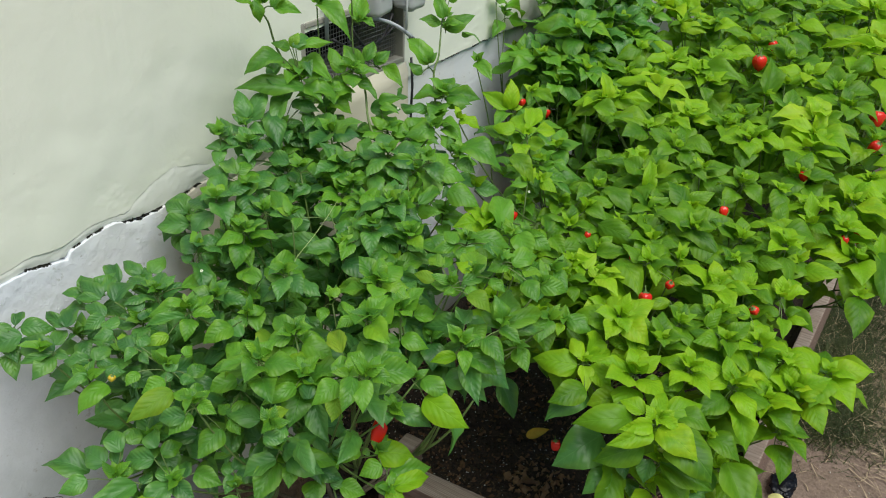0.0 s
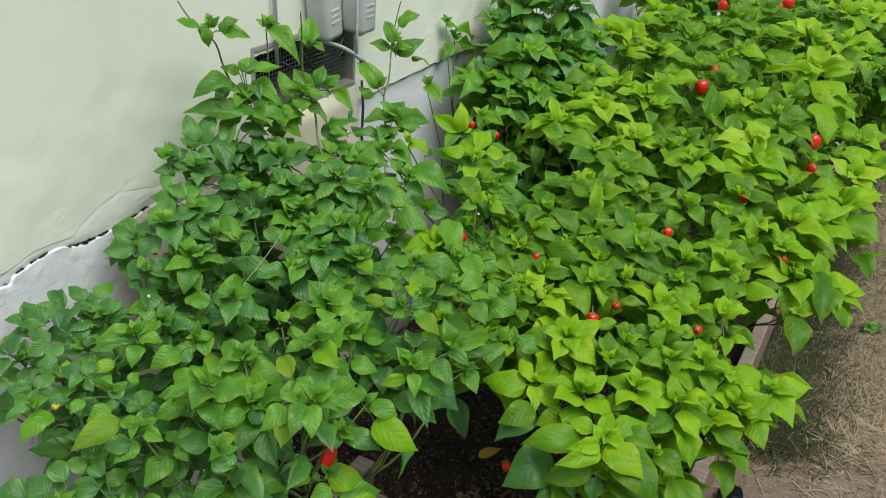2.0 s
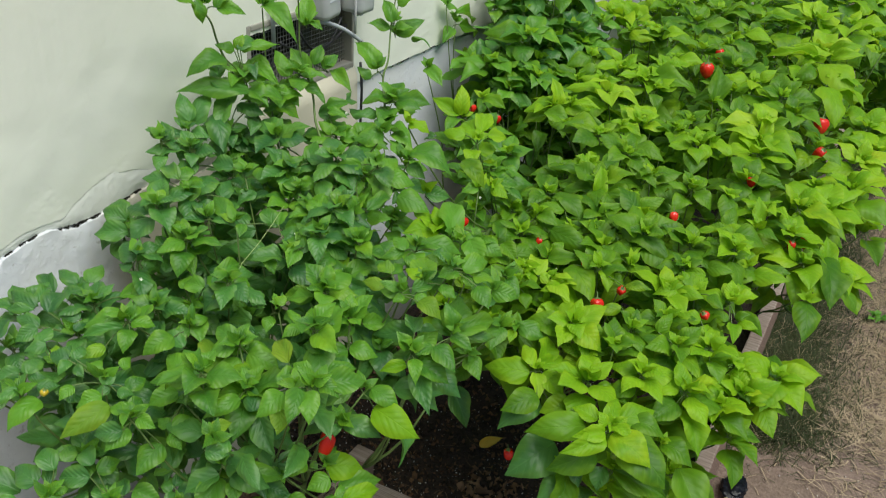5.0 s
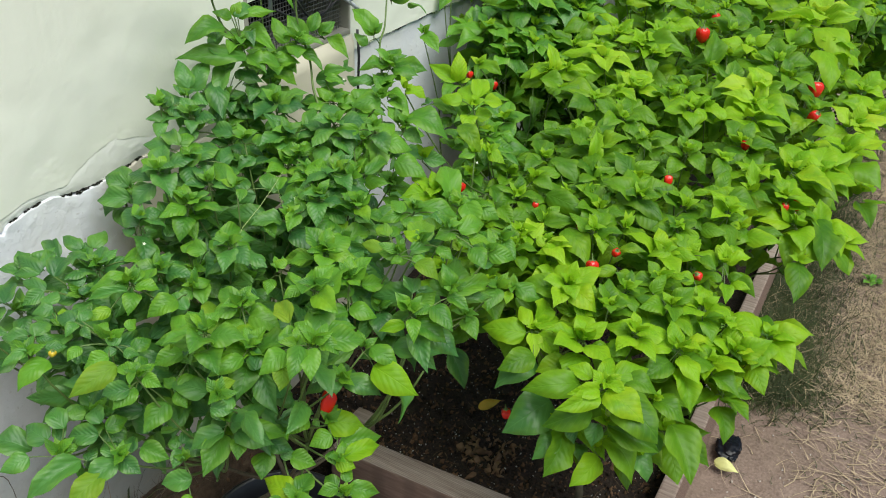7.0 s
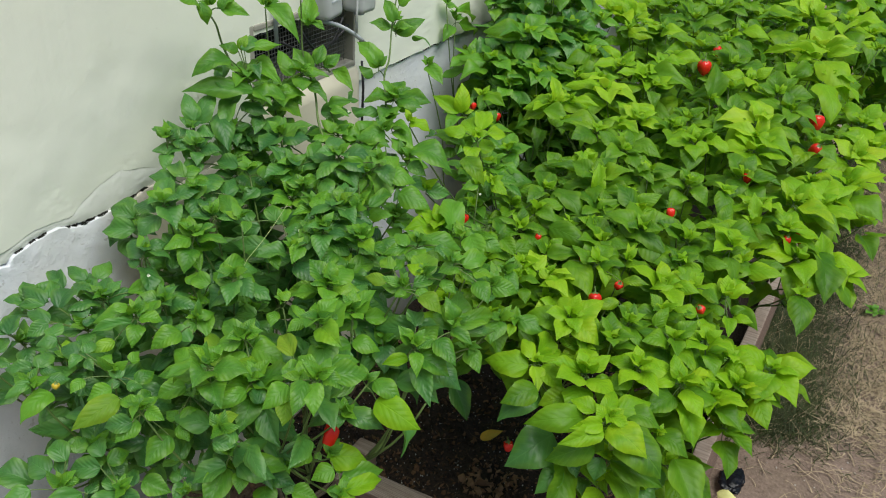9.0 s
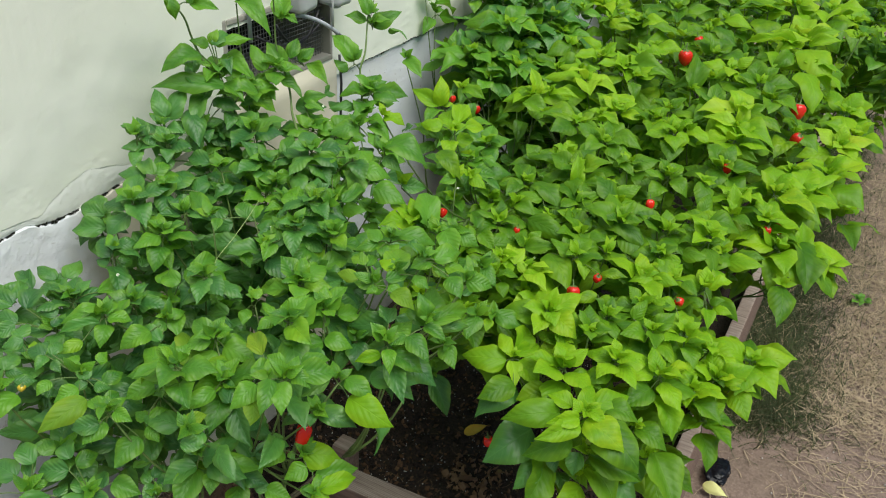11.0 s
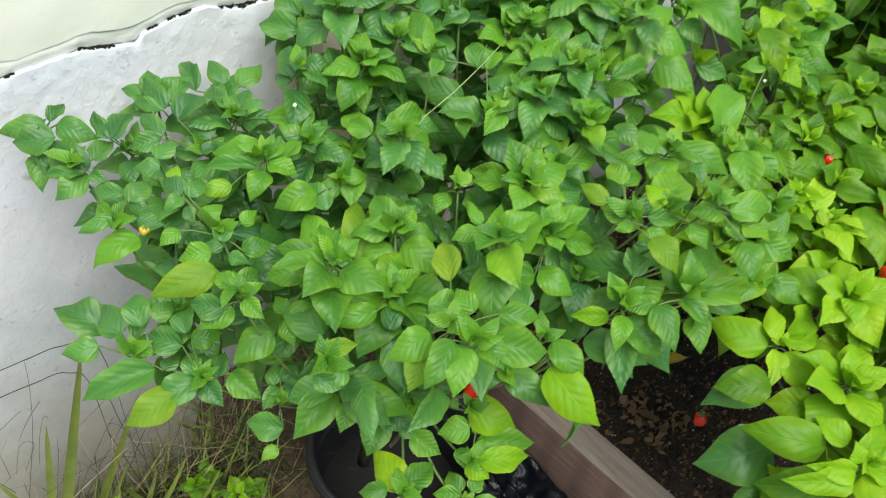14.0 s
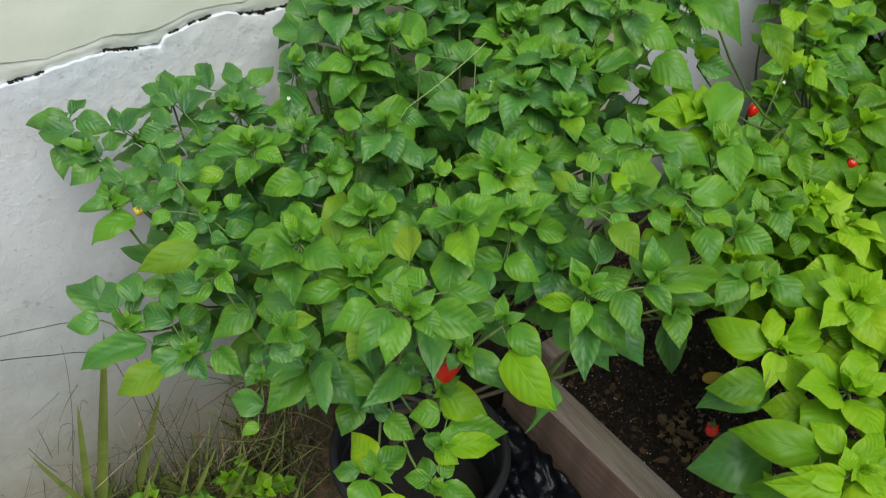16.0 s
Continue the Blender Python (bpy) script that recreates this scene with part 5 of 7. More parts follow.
grow(potted, LEAF_FRESH,
     (-0.766, 0.958, 0.892, -0.735, 0.934, 0.873, 0.031), (-0.758, 0.939, 0.897, -0.748, 0.966, 0.894, 0.02), (-0.704, 0.874, 0.875, -0.753, 0.89, 0.875, 0.032),
     (-0.703, 0.866, 0.875, -0.737, 0.841, 0.866, 0.022), (-0.711, 0.884, 0.869, -0.706, 0.907, 0.868, 0.017), (-0.691, 0.846, 0.87, -0.714, 0.816, 0.859, 0.029),
     (-0.699, 0.844, 0.866, -0.671, 0.874, 0.858, 0.03), (-0.664, 0.894, 0.872, -0.651, 0.923, 0.868, 0.022), (-0.674, 0.953, 0.875, -0.728, 0.971, 0.875, 0.033),
     (-0.682, 0.965, 0.867, -0.658, 0.991, 0.86, 0.026), (-0.74, 1.005, 0.913, -0.759, 0.97, 0.9, 0.029), (-0.736, 0.99, 0.933, -0.779, 0.999, 0.934, 0.028))
grow(potted, LEAF_FRESH,
     (-0.731, 1, 0.927, -0.737, 1.036, 0.927, 0.026), (-0.775, 0.989, 0.923, -0.81, 0.986, 0.921, 0.026), (-0.685, 1.022, 0.891, -0.675, 1, 0.879, 0.02),
     (-0.591, 0.969, 0.941, -0.6, 0.945, 0.932, 0.018), (-0.593, 0.974, 0.944, -0.624, 0.984, 0.945, 0.013), (-0.565, 0.962, 0.939, -0.604, 1.012, 0.942, 0.028),
     (-0.66, 1.029, 0.921, -0.682, 1.023, 0.918, 0.017), (-0.644, 1.07, 0.915, -0.685, 1.052, 0.908, 0.029), (-0.692, 1.094, 0.964, -0.685, 1.064, 0.949, 0.025),
     (-0.73, 1.072, 0.946, -0.708, 1.06, 0.932, 0.021), (-0.656, 1.13, 0.949, -0.661, 1.091, 0.934, 0.026), (-0.62, 1.101, 0.921, -0.667, 1.113, 0.921, 0.025))
grow(potted, LEAF_FRESH,
     (-0.632, 1.125, 0.932, -0.656, 1.162, 0.935, 0.02), (-0.622, 1.122, 0.927, -0.616, 1.173, 0.924, 0.031), (-0.503, 1.08, 0.966, -0.534, 1.073, 0.963, 0.023),
     (-0.497, 1.074, 0.968, -0.505, 1.058, 0.962, 0.013), (-0.536, 1.103, 0.974, -0.565, 1.117, 0.974, 0.022), (-0.537, 1.109, 0.969, -0.543, 1.138, 0.969, 0.016),
     (-0.539, 1.142, 0.992, -0.571, 1.163, 0.993, 0.022), (-0.543, 1.147, 0.986, -0.568, 1.124, 0.977, 0.019), (-0.532, 1.135, 0.987, -0.508, 1.133, 0.977, 0.019),
     (-0.535, 1.172, 0.982, -0.557, 1.208, 0.986, 0.023), (-0.492, 1.087, 0.975, -0.474, 1.121, 0.969, 0.022), (-0.486, 1.084, 0.966, -0.462, 1.091, 0.958, 0.019))
grow(potted, LEAF_FRESH,
     (-0.524, 1.064, 0.872, -0.548, 1.115, 0.874, 0.033), (-0.55, 1.056, 0.911, -0.53, 1.086, 0.905, 0.025), (-0.557, 1.046, 0.91, -0.586, 1.01, 0.898, 0.029),
     (-0.564, 1.046, 0.92, -0.604, 1.042, 0.918, 0.026), (-0.559, 1.057, 0.919, -0.564, 1.098, 0.919, 0.02), (-0.544, 1.012, 0.895, -0.573, 0.975, 0.882, 0.028),
     (-0.542, 1.014, 0.9, -0.506, 1.028, 0.888, 0.028), (-0.539, 0.957, 0.93, -0.573, 0.956, 0.928, 0.021), (-0.444, 1.129, 1, -0.466, 1.106, 0.992, 0.024),
     (-0.438, 1.124, 1.005, -0.422, 1.17, 0.999, 0.029), (-0.443, 1.123, 1.005, -0.466, 1.149, 1.006, 0.017), (-0.439, 1.131, 0.993, -0.417, 1.123, 0.983, 0.018))
grow(potted, LEAF_FRESH,
     (-0.461, 1.109, 0.979, -0.435, 1.107, 0.968, 0.02), (-0.54, 1.191, 0.978, -0.49, 1.226, 0.961, 0.033), (-0.543, 1.301, 0.932, -0.522, 1.334, 0.925, 0.023),
     (-0.512, 1.293, 0.949, -0.475, 1.265, 0.924, 0.038), (-0.53, 1.369, 0.905, -0.487, 1.376, 0.889, 0.033), (-0.474, 1.364, 0.858, -0.439, 1.349, 0.839, 0.031),
     (-0.428, 1.208, 0.93, -0.394, 1.23, 0.919, 0.03), (-0.414, 1.123, 0.987, -0.385, 1.106, 0.971, 0.027), (-0.425, 1.131, 0.994, -0.4, 1.145, 0.987, 0.021),
     (-0.464, 1.309, 0.878, -0.505, 1.336, 0.879, 0.034), (-0.873, 1.062, 0.997, -0.909, 1.125, 1.007, 0.035), (-0.901, 1.079, 1.025, -0.903, 1.115, 1.024, 0.024))
grow(potted, LEAF_FRESH,
     (-0.862, 1.038, 0.94, -0.897, 1.113, 0.944, 0.036), (-0.844, 1.022, 0.945, -0.821, 1.057, 0.937, 0.028), (-0.847, 1.022, 0.934, -0.814, 1.009, 0.916, 0.028),
     (-0.843, 0.963, 0.919, -0.858, 0.925, 0.904, 0.027), (-0.771, 1.07, 0.991, -0.762, 1.051, 0.981, 0.017), (-0.801, 1.077, 0.985, -0.857, 1.104, 0.997, 0.03),
     (-0.801, 0.979, 0.916, -0.82, 1.006, 0.918, 0.024), (-0.754, 0.988, 0.94, -0.76, 1.048, 0.939, 0.028), (-0.851, 1.196, 0.993, -0.857, 1.237, 0.993, 0.03),
     (-0.826, 1.233, 0.992, -0.865, 1.254, 1.001, 0.028), (-0.814, 1.238, 0.996, -0.841, 1.28, 1.006, 0.028), (-0.772, 1.206, 0.995, -0.809, 1.207, 0.994, 0.024))
grow(potted, LEAF_FRESH,
     (-0.778, 1.211, 0.991, -0.777, 1.253, 0.99, 0.024), (-0.705, 1.162, 0.995, -0.737, 1.179, 0.999, 0.025), (-0.705, 1.171, 0.992, -0.716, 1.213, 0.994, 0.028),
     (-0.667, 1.189, 0.992, -0.687, 1.158, 0.981, 0.026), (-0.677, 1.193, 0.991, -0.707, 1.213, 0.995, 0.026), (-0.67, 1.197, 0.984, -0.648, 1.215, 0.976, 0.022),
     (-0.643, 1.202, 0.999, -0.637, 1.26, 0.996, 0.023), (-0.707, 1.124, 0.982, -0.688, 1.121, 0.973, 0.015), (-0.681, 1.119, 0.966, -0.689, 1.165, 0.966, 0.026),
     (-0.69, 1.108, 0.962, -0.727, 1.118, 0.961, 0.026), (-0.642, 1.144, 0.96, -0.666, 1.164, 0.963, 0.022), (-0.643, 1.155, 0.961, -0.638, 1.201, 0.958, 0.03))
grow(potted, LEAF_FRESH,
     (-0.747, 1.106, 0.983, -0.78, 1.124, 0.989, 0.026), (-0.749, 1.123, 0.974, -0.764, 1.155, 0.977, 0.023), (-0.677, 0.818, 0.841, -0.66, 0.849, 0.837, 0.023),
     (-0.683, 0.819, 0.837, -0.706, 0.821, 0.836, 0.017), (-0.678, 0.815, 0.831, -0.654, 0.809, 0.819, 0.02), (-0.597, 0.858, 0.896, -0.621, 0.817, 0.881, 0.023),
     (-0.627, 0.771, 0.71, -0.628, 0.752, 0.701, 0.015), (-0.508, 0.917, 0.936, -0.487, 0.95, 0.93, 0.022), (-0.456, 1.038, 0.902, -0.436, 1.012, 0.884, 0.02),
     (-0.457, 1.05, 0.887, -0.41, 1.054, 0.868, 0.032), (-0.445, 1.067, 0.91, -0.459, 1.046, 0.903, 0.019), (-0.439, 1.065, 0.915, -0.4, 1.052, 0.894, 0.03))
grow(potted, LEAF_FRESH,
     (-0.428, 1.086, 0.923, -0.395, 1.087, 0.909, 0.021), (-0.427, 1.091, 0.926, -0.397, 1.158, 0.917, 0.027), (-0.518, 0.896, 0.944, -0.547, 0.901, 0.943, 0.021),
     (-0.55, 0.876, 0.924, -0.549, 0.913, 0.923, 0.022), (-0.432, 1.265, 0.834, -0.427, 1.223, 0.814, 0.033), (-0.425, 1.33, 0.801, -0.38, 1.342, 0.785, 0.036),
     (-0.432, 1.157, 0.843, -0.402, 1.137, 0.824, 0.03), (-0.495, 0.846, 0.966, -0.481, 0.809, 0.945, 0.026), (-0.488, 0.852, 0.96, -0.464, 0.825, 0.941, 0.027),
     (-0.474, 0.871, 0.965, -0.445, 0.906, 0.956, 0.033), (-0.477, 0.865, 0.967, -0.453, 0.865, 0.958, 0.022), (-0.481, 0.975, 0.884, -0.438, 0.976, 0.866, 0.028))
grow(potted, LEAF_FRESH,
     (-0.521, 0.849, 0.945, -0.53, 0.811, 0.93, 0.028), (-0.596, 0.838, 0.788, -0.548, 0.875, 0.773, 0.032), (-0.61, 0.825, 0.783, -0.602, 0.771, 0.758, 0.038),
     (-0.586, 0.828, 0.787, -0.573, 0.805, 0.773, 0.023), (-0.584, 0.834, 0.783, -0.565, 0.84, 0.775, 0.015), (-0.603, 0.836, 0.777, -0.623, 0.839, 0.776, 0.013),
     (-0.597, 0.841, 0.781, -0.6, 0.857, 0.782, 0.013), (-0.552, 0.925, 0.763, -0.563, 0.891, 0.75, 0.033), (-0.578, 0.862, 0.736, -0.559, 0.834, 0.719, 0.033),
     (-0.549, 0.882, 0.727, -0.517, 0.897, 0.716, 0.028), (-0.515, 0.852, 0.705, -0.519, 0.889, 0.704, 0.028), (-0.526, 0.835, 0.698, -0.546, 0.814, 0.69, 0.022))
grow(potted, LEAF_FRESH,
     (-0.516, 0.846, 0.7, -0.507, 0.868, 0.698, 0.017), (-0.516, 0.838, 0.691, -0.492, 0.81, 0.672, 0.035), (-0.506, 0.918, 0.761, -0.524, 0.892, 0.751, 0.029),
     (-0.496, 0.922, 0.744, -0.461, 0.975, 0.733, 0.034), (-0.502, 0.906, 0.74, -0.485, 0.898, 0.731, 0.018), (-0.501, 0.924, 0.749, -0.51, 0.939, 0.75, 0.015),
     (-0.477, 0.891, 0.702, -0.503, 0.897, 0.701, 0.022), (-0.468, 0.896, 0.712, -0.477, 0.918, 0.714, 0.018), (-0.474, 0.888, 0.704, -0.495, 0.869, 0.697, 0.02),
     (-0.463, 0.895, 0.705, -0.427, 0.918, 0.692, 0.027), (-0.451, 0.881, 0.693, -0.422, 0.869, 0.679, 0.029))
grow(potted, LEAF_YELLOW,
     (-0.733, 0.775, 0.879, -0.755, 0.716, 0.857, 0.033), (-0.713, 0.712, 0.754, -0.723, 0.659, 0.731, 0.036), (-0.675, 0.898, 0.87, -0.74, 0.944, 0.875, 0.035),
     (-0.565, 0.914, 0.928, -0.605, 0.939, 0.93, 0.027), (-0.532, 1.08, 0.965, -0.567, 1.079, 0.963, 0.019), (-0.477, 1.078, 0.963, -0.44, 1.08, 0.947, 0.028),
     (-0.515, 0.836, 0.934, -0.499, 0.811, 0.919, 0.024), (-0.59, 0.796, 0.894, -0.578, 0.823, 0.89, 0.017))
grow(potted, LEAF_LIME,
     (-0.486, 1.103, 0.987, -0.516, 1.107, 0.986, 0.022), (-0.468, 1.039, 0.887, -0.495, 1.015, 0.879, 0.019), (-0.429, 1.312, 0.8, -0.423, 1.289, 0.79, 0.018),
     (-0.47, 0.965, 0.864, -0.405, 0.972, 0.837, 0.042), (-0.518, 0.851, 0.7, -0.572, 0.851, 0.698, 0.036), (-0.52, 0.929, 0.769, -0.48, 0.961, 0.756, 0.039),
     (-0.48, 0.911, 0.74, -0.454, 0.96, 0.732, 0.027), (-0.489, 0.905, 0.734, -0.463, 0.914, 0.725, 0.025), (-0.485, 0.852, 0.696, -0.457, 0.828, 0.677, 0.035))
shoots(potted, LEAF_DEEP,
       (-1.015, 0.73, 0.87, 0.045), (-0.941, 0.732, 0.878, 0.05), (-0.989, 0.852, 0.883, 0.045), (-0.98, 0.929, 0.868, 0.042), (-0.876, 0.964, 0.954, 0.048), (-1.01, 1.053, 0.919, 0.05),
       (-0.894, 1.026, 1.005, 0.05), (-0.878, 1.077, 1.009, 0.05), (-0.803, 0.875, 0.924, 0.056), (-0.833, 0.726, 0.885, 0.046), (-0.768, 0.799, 0.888, 0.048), (-0.707, 0.882, 0.871, 0.046),
       (-0.696, 0.776, 0.876, 0.052), (-0.689, 0.851, 0.857, 0.046), (-0.796, 0.984, 0.885, 0.044), (-0.735, 0.996, 0.947, 0.048), (-0.75, 1.042, 0.855, 0.042), (-0.715, 0.988, 0.851, 0.042),
       (-0.628, 1.119, 0.926, 0.046), (-0.706, 1.089, 0.955, 0.048), (-0.679, 1.134, 0.979, 0.046), (-0.528, 1.068, 0.875, 0.042), (-0.89, 0.86, 0.875, 0.045), (-0.86, 0.8, 0.868, 0.045))
shoots(potted, LEAF_DEEP,
       (-0.95, 0.8, 0.86, 0.042), (-0.9, 0.9, 0.9, 0.045), (-0.82, 0.94, 0.9, 0.045), (-0.77, 0.76, 0.79, 0.045))
shoots(potted, LEAF_FRESH,
       (-0.618, 0.896, 0.88, 0.052), (-0.566, 0.968, 0.952, 0.056), (-0.553, 1.027, 0.937, 0.048), (-0.541, 1.177, 0.98, 0.052), (-0.488, 1.106, 0.979, 0.052), (-0.504, 1.073, 0.972, 0.046),
       (-0.452, 1.12, 1.007, 0.058), (-0.466, 1.049, 0.903, 0.046), (-0.424, 1.091, 0.927, 0.058), (-0.64, 0.84, 0.93, 0.048), (-0.61, 1.05, 0.95, 0.046), (-0.66, 0.93, 0.91, 0.046))
under(potted, 16, LEAF_DEEP, (0.06, 0.15), 0.03, (0.045, 0.055), beyond=-0.94, edge=-0.55, lowest=0.78)
finish(potted, LEAF_DEEP, 1.0, (0.06, 0.20), (0.045, 0.07), bud_material=LEAF_FRESH, lowest=0.69)

tall = plant("tall leggy pepper plant against the house wall", (-0.88, 1.42, 0.0))
grow(tall, LEAF_DEEP,
     (-0.957, 1.166, 1.075, -0.992, 1.182, 1.109, 0.031), (-0.963, 1.177, 1.065, -0.969, 1.228, 1.102, 0.036), (-0.96, 1.232, 1.069, -0.949, 1.276, 1.093, 0.031),
     (-0.955, 1.275, 1.072, -0.907, 1.289, 1.059, 0.031), (-0.955, 1.221, 1.073, -0.906, 1.183, 1.029, 0.04), (-0.955, 1.253, 0.993, -0.956, 1.3, 1.024, 0.034),
     (-0.955, 1.118, 1.053, -0.981, 1.131, 1.08, 0.024), (-0.955, 1.119, 1.057, -0.93, 1.117, 1.046, 0.017), (-0.836, 1.527, 1.011, -0.873, 1.492, 1.007, 0.024),
     (-0.956, 1.119, 1.043, -0.975, 1.087, 1.044, 0.022), (-0.955, 1.126, 1.064, -0.976, 1.101, 1.069, 0.019), (-0.938, 1.208, 1.002, -0.951, 1.231, 1.026, 0.022))
grow(tall, LEAF_DEEP,
     (-0.67, 1.361, 1.005, -0.636, 1.366, 0.991, 0.026))
grow(tall, LEAF_FRESH,
     (-0.952, 1.251, 1.156, -0.976, 1.187, 1.136, 0.038), (-0.92, 1.266, 1.107, -0.998, 1.183, 1.109, 0.041), (-0.955, 1.275, 1.164, -0.98, 1.257, 1.173, 0.02),
     (-0.955, 1.282, 1.163, -0.96, 1.303, 1.184, 0.018), (-0.955, 1.289, 1.166, -0.907, 1.331, 1.171, 0.022), (-0.961, 1.314, 1.135, -0.904, 1.317, 1.109, 0.037),
     (-0.955, 1.196, 1.257, -0.95, 1.204, 1.222, 0.022), (-0.955, 1.196, 1.253, -0.955, 1.146, 1.274, 0.026), (-0.955, 1.243, 1.24, -0.915, 1.263, 1.232, 0.026),
     (-0.955, 1.236, 1.241, -0.939, 1.265, 1.256, 0.021), (-0.955, 1.348, 1.223, -0.877, 1.342, 1.176, 0.035), (-0.955, 1.462, 1.168, -0.976, 1.498, 1.214, 0.036))
grow(tall, LEAF_FRESH,
     (-0.955, 1.469, 1.172, -0.924, 1.472, 1.162, 0.019), (-0.94, 1.394, 1.094, -0.981, 1.405, 1.13, 0.031), (-0.941, 1.449, 1.085, -0.986, 1.458, 1.122, 0.035),
     (-0.93, 1.478, 1.091, -0.914, 1.508, 1.111, 0.024), (-0.94, 1.465, 1.098, -0.944, 1.496, 1.127, 0.026), (-0.952, 1.405, 1.063, -0.95, 1.436, 1.087, 0.023),
     (-0.946, 1.397, 1.061, -0.915, 1.389, 1.044, 0.022), (-0.923, 1.502, 1.082, -0.873, 1.49, 1.052, 0.027), (-0.899, 1.449, 1.03, -0.866, 1.477, 1.039, 0.027),
     (-0.886, 1.434, 1.027, -0.849, 1.444, 1.022, 0.023), (-0.958, 1.378, 1.013, -0.913, 1.345, 0.974, 0.041), (-0.897, 1.322, 1.082, -0.945, 1.271, 1.081, 0.032))
grow(tall, LEAF_FRESH,
     (-0.866, 1.565, 1.081, -0.921, 1.573, 1.12, 0.041), (-0.87, 1.547, 1.065, -0.899, 1.546, 1.083, 0.021), (-0.907, 1.67, 1.13, -0.946, 1.648, 1.136, 0.027),
     (-0.897, 1.664, 1.144, -0.929, 1.68, 1.18, 0.03), (-0.926, 1.722, 1.104, -0.885, 1.77, 1.131, 0.041), (-0.912, 1.707, 1.167, -0.881, 1.742, 1.188, 0.031),
     (-0.914, 1.703, 1.116, -0.879, 1.723, 1.122, 0.021), (-0.85, 1.609, 1.007, -0.785, 1.636, 1.006, 0.042), (-0.851, 1.579, 1.027, -0.882, 1.537, 1.015, 0.032),
     (-0.931, 1.15, 1.014, -0.959, 1.176, 1.047, 0.03), (-0.964, 1.29, 0.967, -0.927, 1.339, 0.979, 0.037), (-0.553, 1.313, 0.934, -0.602, 1.387, 0.951, 0.044))
grow(tall, LEAF_FRESH,
     (-0.573, 1.334, 0.919, -0.639, 1.346, 0.918, 0.035), (-0.792, 1.257, 1.016, -0.821, 1.309, 1.029, 0.029), (-0.706, 1.341, 1.062, -0.739, 1.306, 1.05, 0.036),
     (-0.702, 1.273, 1.031, -0.739, 1.246, 1.021, 0.025), (-0.704, 1.262, 1.007, -0.74, 1.266, 1.006, 0.027), (-0.704, 1.271, 1.003, -0.69, 1.249, 0.99, 0.021),
     (-0.688, 1.276, 1.017, -0.71, 1.32, 1.027, 0.031), (-0.667, 1.282, 1.028, -0.674, 1.331, 1.03, 0.03), (-0.662, 1.281, 1.018, -0.621, 1.304, 1.005, 0.035),
     (-0.674, 1.375, 1.026, -0.599, 1.39, 0.998, 0.05), (-0.665, 1.327, 0.967, -0.611, 1.34, 0.947, 0.043))
grow(tall, LEAF_LIME,
     (-0.846, 1.504, 0.988, -0.812, 1.511, 0.983, 0.021))
shoots(tall, LEAF_DEEP,
       (-0.683, 1.183, 0.998, 0.048), (-0.744, 1.264, 1.037, 0.052), (-0.672, 1.273, 1.043, 0.052), (-0.817, 1.235, 1.008, 0.052), (-0.956, 1.157, 1.063, 0.037), (-0.96, 1.107, 1.063, 0.034),
       (-0.929, 1.138, 1.046, 0.039), (-0.953, 1.243, 1.035, 0.039), (-0.915, 1.209, 0.981, 0.043), (-0.83, 1.063, 0.988, 0.04), (-0.862, 1.174, 0.966, 0.041), (-0.708, 1.137, 0.963, 0.042))
shoots(tall, LEAF_FRESH,
       (-0.941, 1.276, 0.999, 0.04), (-0.946, 1.355, 1.073, 0.047), (-0.946, 1.285, 1.123, 0.05), (-0.936, 1.417, 1.095, 0.049), (-0.859, 1.422, 0.995, 0.051), (-0.83, 1.453, 0.981, 0.056),
       (-0.807, 1.284, 0.993, 0.04), (-0.814, 1.524, 0.998, 0.05), (-0.821, 1.554, 1.036, 0.051), (-0.76, 1.367, 0.964, 0.049), (-0.761, 1.493, 0.951, 0.051), (-0.778, 1.471, 0.927, 0.047),
       (-0.916, 1.28, 0.953, 0.046), (-0.829, 1.019, 0.975, 0.044), (-0.789, 1.199, 0.977, 0.04), (-0.624, 1.15, 0.976, 0.041), (-0.749, 1.267, 0.977, 0.044), (-0.678, 1.229, 0.981, 0.043),
       (-0.724, 1.173, 0.988, 0.037), (-0.679, 1.335, 0.916, 0.038))
tall["canes"] += [[Vector((-1.011, 1.207, 1.284)), Vector((-0.987, 1.206, 1.261)), Vector((-0.965, 1.232, 1.224)), Vector((-0.976, 1.258, 1.183)), Vector((-0.969, 1.261, 1.161)), Vector((-0.949, 1.273, 1.111)), Vector((-0.942, 1.297, 1.065)), Vector((-0.936, 1.324, 1.009))],
                   [Vector((-0.950, 1.436, 1.237)), Vector((-0.963, 1.455, 1.181)), Vector((-0.961, 1.453, 1.124)), Vector((-0.944, 1.448, 1.086)), Vector((-0.915, 1.429, 1.054)), Vector((-0.893, 1.407, 1.016)), Vector((-0.862, 1.387, 0.985))],
                   [Vector((-0.905, 1.701, 1.220)), Vector((-0.913, 1.694, 1.169)), Vector((-0.912, 1.682, 1.126)), Vector((-0.884, 1.631, 1.079)), Vector((-0.869, 1.591, 1.056)), Vector((-0.834, 1.545, 1.010)), Vector((-0.808, 1.495, 0.986))],
                   [Vector((-0.957, 1.163, 1.064)), Vector((-0.936, 1.148, 1.040)), Vector((-0.925, 1.144, 1.015))],
                   [Vector((-0.869, 1.303, 1.003)), Vector((-0.913, 1.339, 1.006)), Vector((-0.935, 1.354, 1.017))]]
under(tall, 16, LEAF_DEEP, (0.06, 0.26), 0.05, (0.05, 0.065), edge=-0.74)
finish(tall, LEAF_DEEP, 0.8, (0.03, 0.25), (0.04, 0.065), bud_material=LEAF_FRESH)

